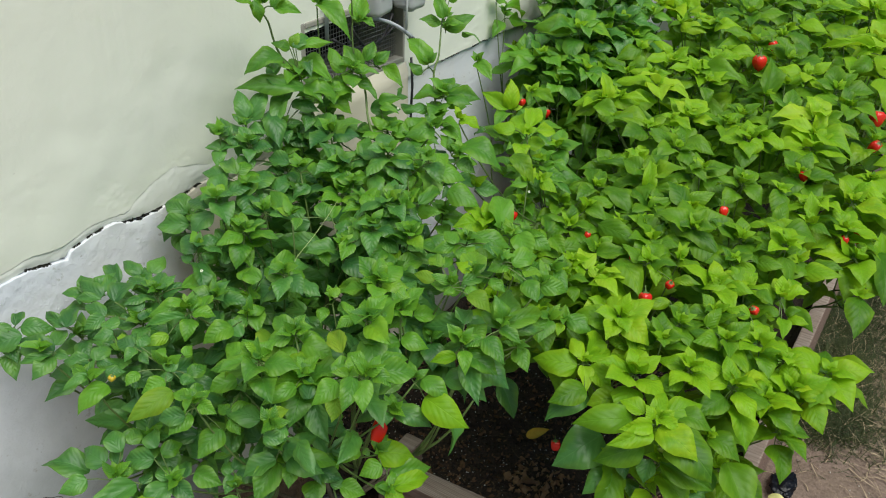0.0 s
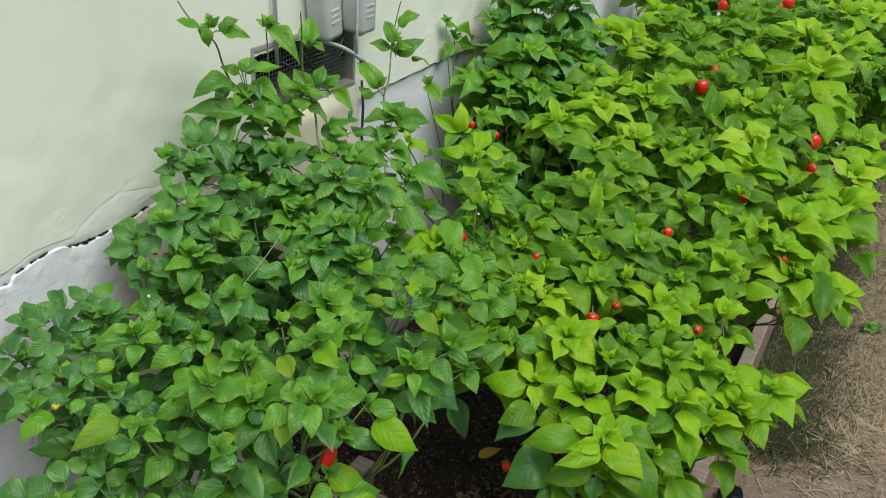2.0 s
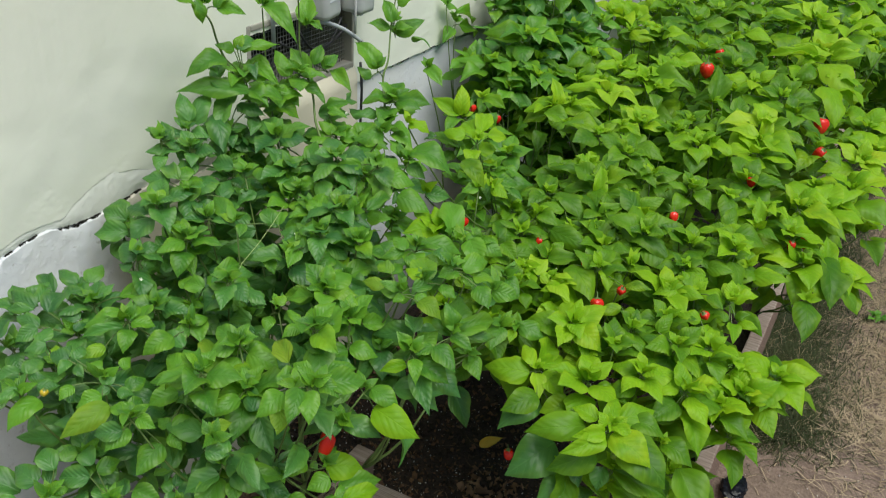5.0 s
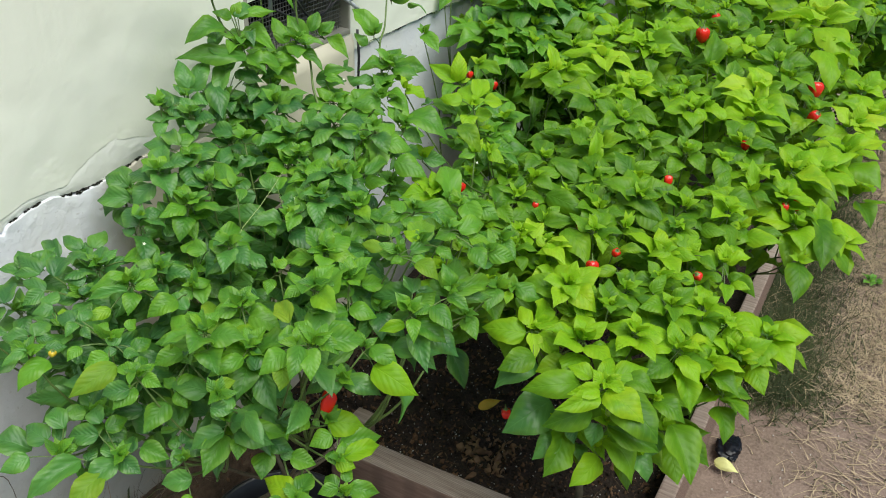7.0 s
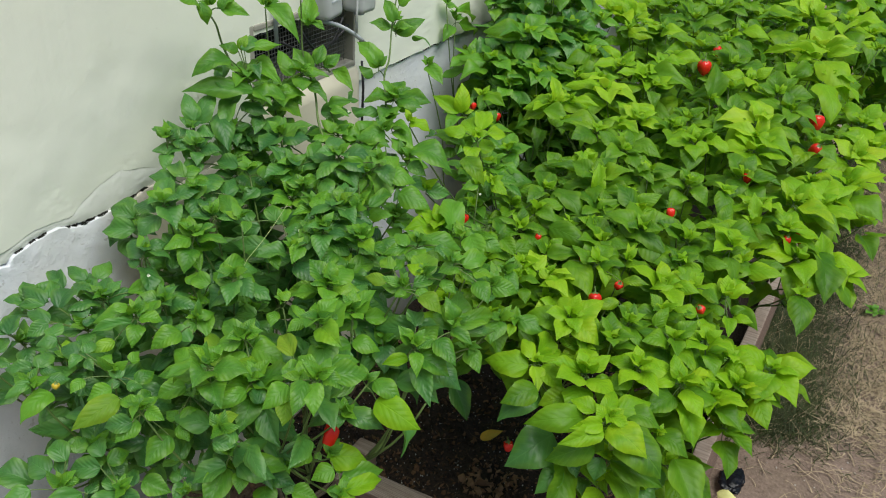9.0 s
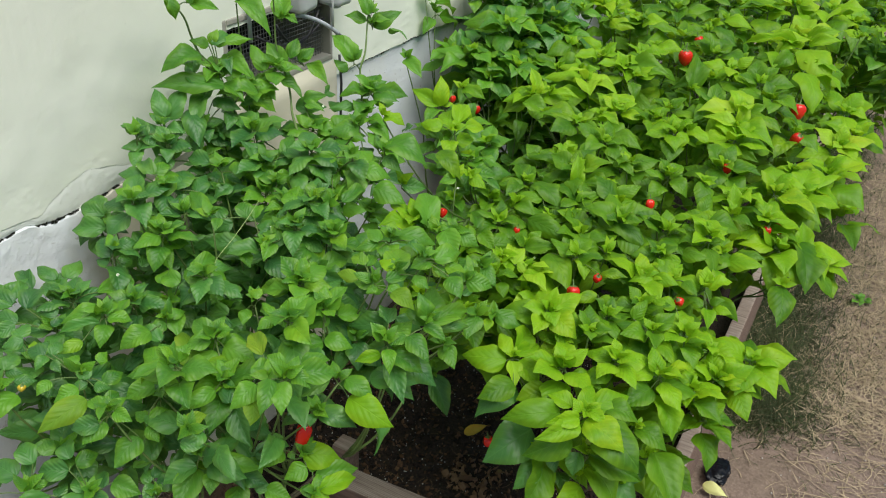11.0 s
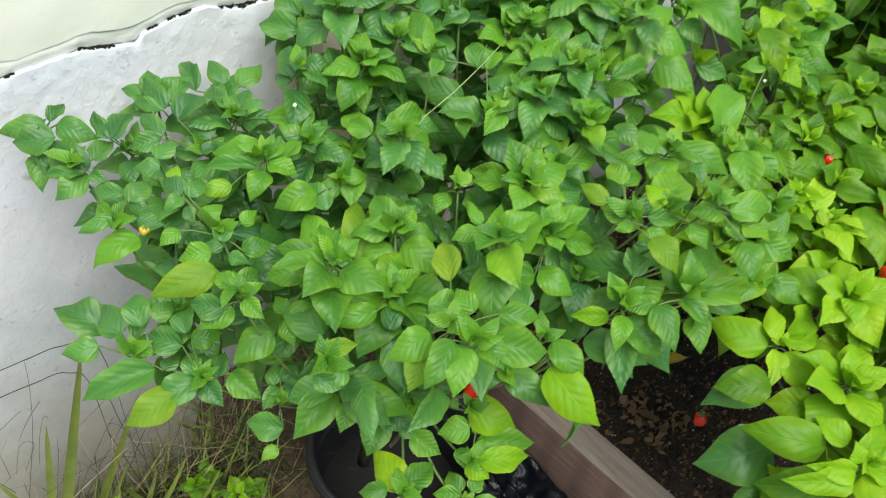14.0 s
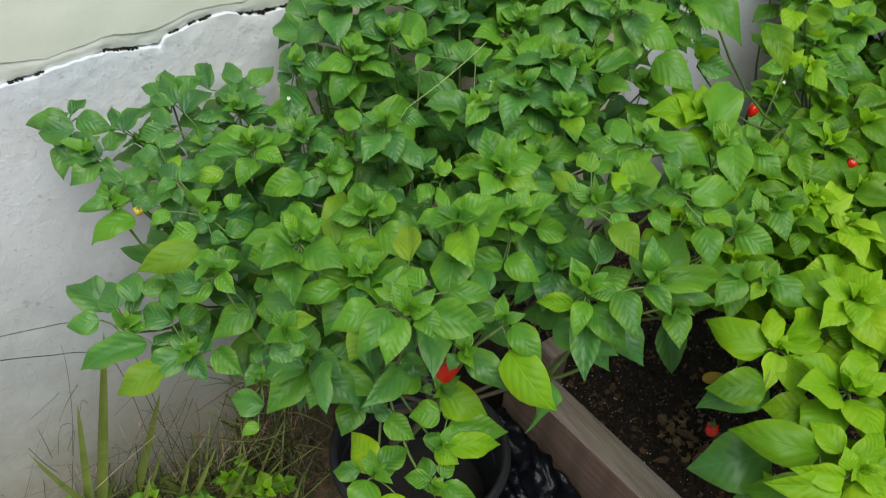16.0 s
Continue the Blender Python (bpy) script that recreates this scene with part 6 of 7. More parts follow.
front = plant("low bright green pepper plant at the end of the bed", (-0.30, 1.50, 0.17))
grow(front, LEAF_SUNNY,
     (-0.282, 1.583, 0.647, -0.336, 1.569, 0.643, 0.034), (-0.246, 1.556, 0.647, -0.279, 1.594, 0.669, 0.033), (-0.26, 1.563, 0.65, -0.286, 1.559, 0.651, 0.016),
     (-0.246, 1.456, 0.706, -0.253, 1.431, 0.698, 0.016), (-0.165, 1.411, 0.729, -0.184, 1.38, 0.717, 0.024), (-0.105, 1.489, 0.626, -0.04, 1.439, 0.621, 0.049),
     (-0.349, 1.243, 0.75, -0.387, 1.195, 0.732, 0.043), (-0.201, 1.228, 0.745, -0.124, 1.208, 0.705, 0.068), (-0.207, 1.26, 0.752, -0.151, 1.27, 0.74, 0.036),
     (-0.262, 1.228, 0.74, -0.341, 1.183, 0.725, 0.047), (-0.3, 1.268, 0.735, -0.342, 1.242, 0.72, 0.041), (-0.233, 1.21, 0.715, -0.292, 1.165, 0.685, 0.047))
grow(front, LEAF_SUNNY,
     (-0.274, 1.221, 0.64, -0.276, 1.152, 0.6, 0.056), (-0.211, 1.244, 0.64, -0.149, 1.215, 0.6, 0.055), (-0.206, 1.218, 0.69, -0.124, 1.238, 0.66, 0.044),
     (-0.127, 1.321, 0.65, -0.069, 1.261, 0.6, 0.064), (-0.161, 1.303, 0.7, -0.105, 1.301, 0.68, 0.041))
grow(front, LEAF_LIME,
     (-0.324, 1.427, 0.678, -0.316, 1.454, 0.695, 0.02), (-0.169, 1.474, 0.715, -0.219, 1.482, 0.719, 0.03), (-0.168, 1.441, 0.729, -0.212, 1.418, 0.718, 0.027),
     (-0.113, 1.47, 0.713, -0.11, 1.411, 0.69, 0.032), (-0.109, 1.563, 0.654, -0.046, 1.556, 0.666, 0.034), (-0.09, 1.55, 0.65, -0.021, 1.532, 0.658, 0.043),
     (-0.054, 1.628, 0.64, -0.004, 1.577, 0.629, 0.043), (-0.083, 1.683, 0.629, -0.127, 1.704, 0.638, 0.03), (-0.071, 1.731, 0.608, -0.097, 1.76, 0.623, 0.025),
     (-0.061, 1.75, 0.596, -0.036, 1.768, 0.613, 0.021), (-0.044, 1.691, 0.635, 0.036, 1.694, 0.658, 0.045), (-0.051, 1.692, 0.62, 0.015, 1.679, 0.632, 0.032))
grow(front, LEAF_LIME,
     (-0.122, 1.479, 0.733, -0.175, 1.482, 0.732, 0.032), (-0.112, 1.479, 0.731, -0.135, 1.439, 0.712, 0.028), (-0.118, 1.59, 0.668, -0.139, 1.604, 0.676, 0.015),
     (-0.153, 1.591, 0.716, -0.151, 1.55, 0.699, 0.027), (-0.159, 1.628, 0.671, -0.119, 1.618, 0.675, 0.025), (-0.377, 1.273, 0.761, -0.448, 1.255, 0.753, 0.047),
     (-0.376, 1.273, 0.777, -0.408, 1.315, 0.778, 0.025), (-0.372, 1.289, 0.766, -0.348, 1.343, 0.759, 0.026), (-0.371, 1.293, 0.775, -0.378, 1.358, 0.774, 0.042),
     (-0.359, 1.285, 0.761, -0.314, 1.267, 0.738, 0.036), (-0.407, 1.441, 0.772, -0.428, 1.402, 0.756, 0.034), (-0.227, 1.204, 0.757, -0.271, 1.145, 0.745, 0.035))
grow(front, LEAF_LIME,
     (-0.226, 1.204, 0.764, -0.263, 1.166, 0.765, 0.026), (-0.248, 1.239, 0.75, -0.29, 1.241, 0.755, 0.032), (-0.218, 1.211, 0.758, -0.151, 1.201, 0.735, 0.051),
     (-0.216, 1.25, 0.757, -0.181, 1.305, 0.755, 0.041), (-0.229, 1.229, 0.76, -0.236, 1.28, 0.77, 0.034), (-0.222, 1.222, 0.766, -0.187, 1.214, 0.762, 0.023),
     (-0.228, 1.212, 0.768, -0.245, 1.217, 0.785, 0.02), (-0.219, 1.224, 0.768, -0.204, 1.236, 0.78, 0.018), (-0.212, 1.23, 0.61, -0.233, 1.168, 0.585, 0.044),
     (-0.147, 1.362, 0.73, -0.104, 1.303, 0.7, 0.048))
grow(front, LEAF_PALE,
     (-0.368, 1.276, 0.762, -0.345, 1.242, 0.741, 0.027), (-0.327, 1.369, 0.755, -0.341, 1.328, 0.74, 0.034))
grow(front, LEAF_DEEP,
     (-0.357, 1.277, 0.715, -0.393, 1.201, 0.69, 0.051), (-0.306, 1.234, 0.68, -0.356, 1.166, 0.64, 0.069), (-0.22, 1.215, 0.69, -0.218, 1.193, 0.66, 0.03),
     (-0.278, 1.208, 0.645, -0.299, 1.162, 0.615, 0.037), (-0.257, 1.249, 0.6, -0.238, 1.229, 0.58, 0.028), (-0.163, 1.28, 0.6, -0.133, 1.261, 0.57, 0.037),
     (-0.152, 1.323, 0.62, -0.153, 1.283, 0.59, 0.04), (-0.265, 1.217, 0.66, -0.248, 1.205, 0.64, 0.023))
shoots(front, LEAF_LIME,
       (-0.37, 1.283, 0.766, 0.066), (-0.398, 1.443, 0.764, 0.055), (-0.351, 1.37, 0.812, 0.06), (-0.287, 1.294, 0.774, 0.062), (-0.217, 1.342, 0.785, 0.054), (-0.15, 1.354, 0.773, 0.058),
       (-0.105, 1.4, 0.736, 0.05))
shoots(front, LEAF_SUNNY,
       (-0.275, 1.367, 0.8, 0.049), (-0.315, 1.36, 0.774, 0.045), (-0.076, 1.414, 0.676, 0.06))
under(front, 6, LEAF_SUNNY, (0.06, 0.20), 0.05, (0.07, 0.09), -0.26, -0.10)
finish(front, LEAF_SUNNY, 0.5, (0.04, 0.22), (0.06, 0.09), LEAF_LIME, beyond=-0.28, edge=-0.08)

middle = plant("dense bright green pepper plant with red peppers", (-0.38, 2.00, 0.17))
grow(middle, LEAF_SUNNY,
     (-0.135, 1.556, 0.796, -0.165, 1.56, 0.798, 0.019), (-0.128, 1.57, 0.796, -0.104, 1.578, 0.807, 0.017), (-0.544, 1.691, 0.861, -0.591, 1.665, 0.856, 0.026),
     (-0.49, 1.664, 0.855, -0.537, 1.649, 0.856, 0.03), (-0.532, 1.631, 0.847, -0.479, 1.622, 0.837, 0.032), (-0.525, 1.7, 0.865, -0.446, 1.666, 0.835, 0.051),
     (-0.392, 1.753, 0.875, -0.446, 1.736, 0.87, 0.024), (-0.423, 1.672, 0.858, -0.382, 1.704, 0.881, 0.03), (-0.413, 1.659, 0.854, -0.381, 1.677, 0.868, 0.022),
     (-0.415, 1.652, 0.851, -0.384, 1.633, 0.839, 0.023), (-0.416, 1.653, 0.853, -0.452, 1.642, 0.853, 0.022), (-0.366, 1.725, 0.869, -0.324, 1.755, 0.893, 0.033))
grow(middle, LEAF_SUNNY,
     (-0.367, 1.719, 0.867, -0.372, 1.69, 0.85, 0.02), (-0.356, 1.703, 0.866, -0.296, 1.686, 0.856, 0.038), (-0.369, 1.662, 0.855, -0.264, 1.628, 0.834, 0.052),
     (-0.375, 1.596, 0.84, -0.328, 1.598, 0.843, 0.028), (-0.343, 1.582, 0.834, -0.373, 1.557, 0.823, 0.024), (-0.323, 1.572, 0.833, -0.269, 1.553, 0.825, 0.035),
     (-0.312, 1.514, 0.82, -0.264, 1.52, 0.827, 0.021), (-0.3, 1.471, 0.807, -0.336, 1.441, 0.795, 0.022), (-0.293, 1.466, 0.806, -0.255, 1.451, 0.801, 0.025),
     (-0.417, 1.526, 0.823, -0.35, 1.474, 0.791, 0.054), (-0.46, 1.521, 0.822, -0.404, 1.541, 0.832, 0.033), (-0.49, 1.598, 0.839, -0.393, 1.59, 0.826, 0.044))
grow(middle, LEAF_SUNNY,
     (-0.407, 1.844, 0.894, -0.358, 1.822, 0.878, 0.034), (-0.298, 1.841, 0.895, -0.263, 1.835, 0.894, 0.021), (-0.222, 1.838, 0.893, -0.216, 1.783, 0.857, 0.04),
     (-0.182, 1.715, 0.868, -0.229, 1.727, 0.877, 0.03), (-0.151, 1.788, 0.865, -0.105, 1.771, 0.861, 0.026), (-0.072, 1.948, 0.829, -0.121, 1.903, 0.795, 0.045),
     (-0.076, 1.931, 0.83, -0.083, 1.887, 0.801, 0.031), (-0.12, 1.715, 0.822, -0.068, 1.717, 0.833, 0.03), (-0.171, 1.696, 0.863, -0.189, 1.666, 0.845, 0.023),
     (-0.21, 1.701, 0.865, -0.223, 1.669, 0.846, 0.024), (-0.229, 1.645, 0.85, -0.247, 1.61, 0.83, 0.027), (-0.201, 1.624, 0.846, -0.153, 1.622, 0.852, 0.029))
grow(middle, LEAF_SUNNY,
     (-0.177, 1.558, 0.83, -0.146, 1.536, 0.823, 0.023), (-0.226, 1.442, 0.801, -0.217, 1.477, 0.824, 0.025), (-0.551, 1.495, 0.844, -0.574, 1.474, 0.836, 0.023),
     (-0.55, 1.497, 0.848, -0.576, 1.529, 0.851, 0.028), (-0.544, 1.503, 0.836, -0.508, 1.491, 0.816, 0.031), (-0.517, 1.508, 0.817, -0.498, 1.583, 0.811, 0.037),
     (-0.564, 1.606, 0.795, -0.601, 1.665, 0.804, 0.036), (-0.563, 1.634, 0.8, -0.523, 1.669, 0.788, 0.039), (-0.461, 1.424, 0.801, -0.443, 1.401, 0.785, 0.024))
grow(middle, LEAF_LIME,
     (-0.129, 1.554, 0.792, -0.115, 1.517, 0.777, 0.026), (-0.121, 1.567, 0.789, -0.086, 1.562, 0.794, 0.021), (-0.448, 1.727, 0.871, -0.459, 1.756, 0.924, 0.031),
     (-0.371, 1.558, 0.83, -0.39, 1.529, 0.817, 0.021), (-0.362, 1.549, 0.826, -0.336, 1.508, 0.803, 0.032), (-0.228, 1.549, 0.827, -0.265, 1.528, 0.816, 0.026),
     (-0.408, 1.467, 0.809, -0.44, 1.443, 0.803, 0.024), (-0.343, 1.402, 0.794, -0.294, 1.391, 0.792, 0.03), (-0.152, 1.803, 0.868, -0.168, 1.829, 0.914, 0.029),
     (-0.136, 1.886, 0.873, -0.107, 1.866, 0.865, 0.022), (-0.178, 1.714, 0.866, -0.252, 1.707, 0.86, 0.025), (-0.129, 1.683, 0.823, -0.065, 1.681, 0.835, 0.039))
grow(middle, LEAF_LIME,
     (-0.128, 1.699, 0.827, -0.132, 1.677, 0.816, 0.015), (-0.14, 1.641, 0.823, -0.128, 1.605, 0.805, 0.025), (-0.196, 1.603, 0.84, -0.237, 1.594, 0.836, 0.021),
     (-0.226, 1.545, 0.827, -0.18, 1.542, 0.831, 0.027), (-0.172, 1.497, 0.814, -0.214, 1.494, 0.812, 0.025), (-0.688, 1.39, 1.066, -0.654, 1.402, 1.054, 0.026))
grow(middle, LEAF_PALE,
     (-0.467, 1.466, 0.813, -0.506, 1.48, 0.813, 0.029), (-0.462, 1.465, 0.813, -0.483, 1.447, 0.807, 0.02), (-0.456, 1.466, 0.817, -0.484, 1.516, 0.82, 0.035),
     (-0.45, 1.463, 0.819, -0.425, 1.478, 0.81, 0.022), (-0.411, 1.441, 0.776, -0.432, 1.408, 0.764, 0.03))
grow(middle, LEAF_DEEP,
     (-0.645, 1.383, 0.955, -0.613, 1.412, 0.945, 0.03))
shoots(middle, LEAF_PALE,
       (-0.436, 1.473, 0.81, 0.058))
shoots(middle, LEAF_LIME,
       (-0.487, 1.471, 0.815, 0.052), (-0.468, 2.015, 0.933, 0.066), (-0.333, 1.995, 0.925, 0.063), (-0.509, 1.832, 0.883, 0.049), (-0.246, 1.544, 0.824, 0.058), (-0.202, 1.568, 0.822, 0.053),
       (-0.209, 2.029, 0.925, 0.083), (-0.161, 1.848, 0.878, 0.055), (-0.164, 1.66, 0.877, 0.049), (-0.097, 1.867, 0.839, 0.068), (-0.101, 1.968, 0.855, 0.082), (-0.059, 2.006, 0.841, 0.079),
       (-0.143, 1.582, 0.818, 0.049), (-0.057, 1.846, 0.798, 0.075), (-0.015, 1.903, 0.771, 0.077), (0.02, 1.941, 0.744, 0.065), (-0.143, 1.463, 0.793, 0.051), (-0.103, 1.504, 0.748, 0.053),
       (-0.036, 1.574, 0.707, 0.077), (-0.078, 1.467, 0.724, 0.066), (-0.049, 1.519, 0.686, 0.058))
shoots(middle, LEAF_SUNNY,
       (-0.528, 1.932, 0.918, 0.074), (-0.374, 2.096, 0.931, 0.063), (-0.381, 2.034, 0.922, 0.065), (-0.459, 1.754, 0.891, 0.066), (-0.56, 1.835, 0.851, 0.06), (-0.544, 1.702, 0.859, 0.064),
       (-0.506, 1.776, 0.84, 0.062), (-0.421, 1.639, 0.844, 0.055), (-0.35, 1.697, 0.872, 0.076), (-0.422, 1.698, 0.862, 0.057), (-0.537, 1.569, 0.833, 0.061), (-0.592, 1.65, 0.828, 0.048),
       (-0.551, 1.674, 0.809, 0.052), (-0.385, 1.604, 0.839, 0.06), (-0.368, 1.53, 0.833, 0.049), (-0.325, 1.642, 0.865, 0.062), (-0.469, 1.555, 0.81, 0.054), (-0.477, 1.418, 0.819, 0.048),
       (-0.465, 1.64, 0.823, 0.056), (-0.235, 1.595, 0.849, 0.045), (-0.244, 1.669, 0.857, 0.061), (-0.383, 1.851, 0.888, 0.067), (-0.445, 1.878, 0.912, 0.064), (-0.404, 1.994, 0.869, 0.069))
shoots(middle, LEAF_SUNNY,
       (-0.287, 1.809, 0.904, 0.05), (-0.225, 1.657, 0.797, 0.049), (-0.341, 1.662, 0.791, 0.05), (-0.204, 1.909, 0.909, 0.068), (-0.24, 1.97, 0.853, 0.051), (-0.198, 1.731, 0.868, 0.07),
       (-0.14, 1.689, 0.835, 0.052), (-0.478, 1.326, 0.788, 0.061), (-0.227, 1.49, 0.803, 0.051), (-0.19, 1.434, 0.794, 0.059), (-0.266, 1.426, 0.802, 0.05), (-0.571, 1.484, 0.813, 0.05),
       (-0.557, 1.394, 0.791, 0.05), (-0.563, 1.32, 0.793, 0.049), (-0.536, 1.478, 0.728, 0.049))
under(middle, 26, LEAF_SUNNY, (0.06, 0.28), 0.06, (0.055, 0.08), edge=-0.12)
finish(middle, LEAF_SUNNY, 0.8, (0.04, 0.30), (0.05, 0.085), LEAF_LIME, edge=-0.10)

leaning = plant("lime green pepper plant leaning out over the path", (-0.22, 2.65, 0.17))
grow(leaning, LEAF_SUNNY,
     (-0.035, 1.911, 0.787, 0.01, 1.807, 0.733, 0.075), (-0.032, 1.773, 0.756, -0.014, 1.691, 0.714, 0.052), (-0.067, 1.98, 0.832, 0.004, 1.941, 0.819, 0.04),
     (-0.087, 2.063, 0.864, -0.084, 2.083, 0.884, 0.017), (-0.211, 2.146, 0.948, -0.176, 2.159, 0.966, 0.025), (-0.208, 2.133, 0.947, -0.129, 2.106, 0.933, 0.042),
     (-0.391, 2.031, 0.933, -0.334, 2.014, 0.92, 0.036), (-0.189, 2.526, 0.992, -0.226, 2.481, 0.952, 0.043), (-0.329, 2.268, 0.966, -0.411, 2.223, 0.932, 0.033),
     (-0.352, 2.189, 0.956, -0.371, 2.258, 1.025, 0.048))
grow(leaning, LEAF_LIME,
     (-0.015, 1.943, 0.778, 0.038, 1.867, 0.743, 0.048), (-0.039, 2.049, 0.818, 0.02, 2.006, 0.802, 0.038), (-0.089, 2.072, 0.866, -0.141, 2.018, 0.821, 0.038),
     (-0.096, 2.006, 0.864, -0.045, 1.994, 0.866, 0.029), (-0.036, 2.103, 0.823, 0.021, 2.072, 0.813, 0.04), (-0.034, 2.094, 0.821, -0.071, 2.068, 0.799, 0.029),
     (-0.031, 2.115, 0.819, 0, 2.138, 0.846, 0.028), (-0.031, 2.229, 0.836, 0.009, 2.242, 0.857, 0.028), (-0.003, 2.255, 0.813, 0.055, 2.237, 0.816, 0.036),
     (-0.011, 2.249, 0.82, 0.022, 2.212, 0.802, 0.032), (-0.215, 2.083, 0.94, -0.222, 2.122, 0.978, 0.033), (-0.217, 2.065, 0.938, -0.129, 2.03, 0.919, 0.058))
grow(leaning, LEAF_LIME,
     (-0.307, 2.016, 0.931, -0.251, 1.99, 0.914, 0.038), (-0.306, 1.993, 0.927, -0.317, 1.954, 0.898, 0.03), (-0.184, 2.627, 0.998, -0.288, 2.614, 0.985, 0.041),
     (-0.187, 2.602, 0.996, -0.321, 2.582, 0.977, 0.033), (-0.194, 2.597, 0.996, -0.226, 2.574, 0.975, 0.027), (-0.194, 2.652, 0.998, -0.231, 2.669, 1.017, 0.026),
     (-0.174, 2.657, 1, -0.096, 2.677, 1.031, 0.038), (-0.163, 2.635, 0.992, -0.086, 2.646, 1.015, 0.034), (-0.168, 2.569, 0.993, -0.078, 2.484, 0.925, 0.085),
     (-0.146, 2.464, 0.967, -0.091, 2.376, 0.898, 0.075), (-0.279, 3.037, 1.021, -0.199, 2.952, 0.944, 0.084), (-0.377, 2.867, 1.012, -0.267, 2.867, 1.016, 0.053))
grow(leaning, LEAF_LIME,
     (-0.397, 2.704, 1.002, -0.319, 2.692, 0.991, 0.046), (-0.309, 2.347, 0.978, -0.371, 2.34, 0.977, 0.037), (-0.303, 2.351, 0.977, -0.305, 2.371, 1, 0.018),
     (-0.285, 2.358, 0.979, -0.256, 2.383, 1.007, 0.028), (-0.294, 2.339, 0.975, -0.329, 2.312, 0.954, 0.03), (-0.088, 3.246, 0.954, -0.151, 3.26, 0.965, 0.04),
     (-0.131, 3.397, 0.998, -0.186, 3.362, 0.961, 0.045), (-0.053, 2.776, 0.997, -0.1, 2.788, 1.008, 0.03))
grow(leaning, LEAF_PALE,
     (-0.217, 2.065, 0.938, -0.292, 2.07, 0.944, 0.039))
shoots(leaning, LEAF_SUNNY,
       (-0.312, 2.875, 1.007, 0.095), (-0.354, 2.415, 0.986, 0.079), (-0.22, 2.299, 0.968, 0.078), (-0.179, 2.217, 0.963, 0.071), (-0.285, 2.138, 0.946, 0.064))
shoots(leaning, LEAF_PALE,
       (-0.249, 2.968, 1.016, 0.095), (-0.218, 2.587, 0.994, 0.095), (-0.186, 2.714, 0.993, 0.095), (-0.222, 2.128, 0.951, 0.088), (-0.138, 3.509, 1.005, 0.095), (-0.016, 2.384, 0.832, 0.078))
shoots(leaning, LEAF_LIME,
       (-0.294, 2.331, 0.978, 0.083), (-0.14, 2.516, 0.969, 0.095), (-0.158, 3.022, 1.004, 0.095), (-0.092, 3.149, 0.955, 0.095), (-0.196, 3.31, 1.03, 0.095), (-0.028, 2.554, 0.863, 0.088),
       (0.011, 2.497, 0.83, 0.076), (-0.02, 2.164, 0.84, 0.092), (0.037, 2.159, 0.763, 0.071))
under(leaning, 22, LEAF_SUNNY, (0.06, 0.28), 0.08, (0.06, 0.09), edge=-0.05)
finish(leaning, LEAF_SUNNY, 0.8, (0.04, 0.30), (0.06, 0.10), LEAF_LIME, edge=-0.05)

far = plant("tall bright green pepper plant deep in the bed", (-0.52, 2.70, 0.17))
grow(far, LEAF_SUNNY,
     (-0.444, 1.928, 0.913, -0.374, 1.912, 0.898, 0.042), (-0.55, 2.288, 0.969, -0.485, 2.288, 0.964, 0.039), (-0.522, 2.25, 0.964, -0.416, 2.249, 0.956, 0.059),
     (-0.49, 2.163, 0.952, -0.462, 2.127, 0.92, 0.034), (-0.412, 2.634, 0.998, -0.335, 2.597, 0.963, 0.055), (-0.413, 2.579, 0.995, -0.488, 2.539, 0.966, 0.051),
     (-1.045, 2.404, 1.011, -1.045, 2.514, 0.959, 0.044), (-1.045, 2.532, 0.93, -1.045, 2.395, 0.934, 0.051), (-1.045, 2.461, 0.912, -1.045, 2.496, 0.833, 0.052),
     (-1.045, 2.27, 0.909, -1.02, 2.373, 0.87, 0.026), (-1.045, 2.305, 0.898, -0.982, 2.312, 0.845, 0.044), (-1.045, 2.562, 0.887, -1.001, 2.598, 0.847, 0.042))
grow(far, LEAF_SUNNY,
     (-0.824, 2.216, 0.959, -0.842, 2.182, 0.938, 0.026), (-0.785, 2.217, 0.959, -0.751, 2.213, 0.949, 0.021), (-0.926, 2.574, 0.995, -0.859, 2.562, 0.968, 0.043),
     (-0.672, 1.967, 0.922, -0.601, 1.959, 0.904, 0.044), (-0.609, 1.933, 0.915, -0.515, 1.942, 0.91, 0.056), (-0.697, 2.302, 0.971, -0.744, 2.254, 0.942, 0.044),
     (-0.759, 2.637, 0.998, -0.805, 2.604, 0.98, 0.035), (-0.828, 1.961, 0.921, -0.768, 1.962, 0.907, 0.037), (-0.509, 1.793, 0.884, -0.574, 1.769, 0.881, 0.022),
     (-0.473, 1.795, 0.885, -0.471, 1.839, 0.923, 0.033))
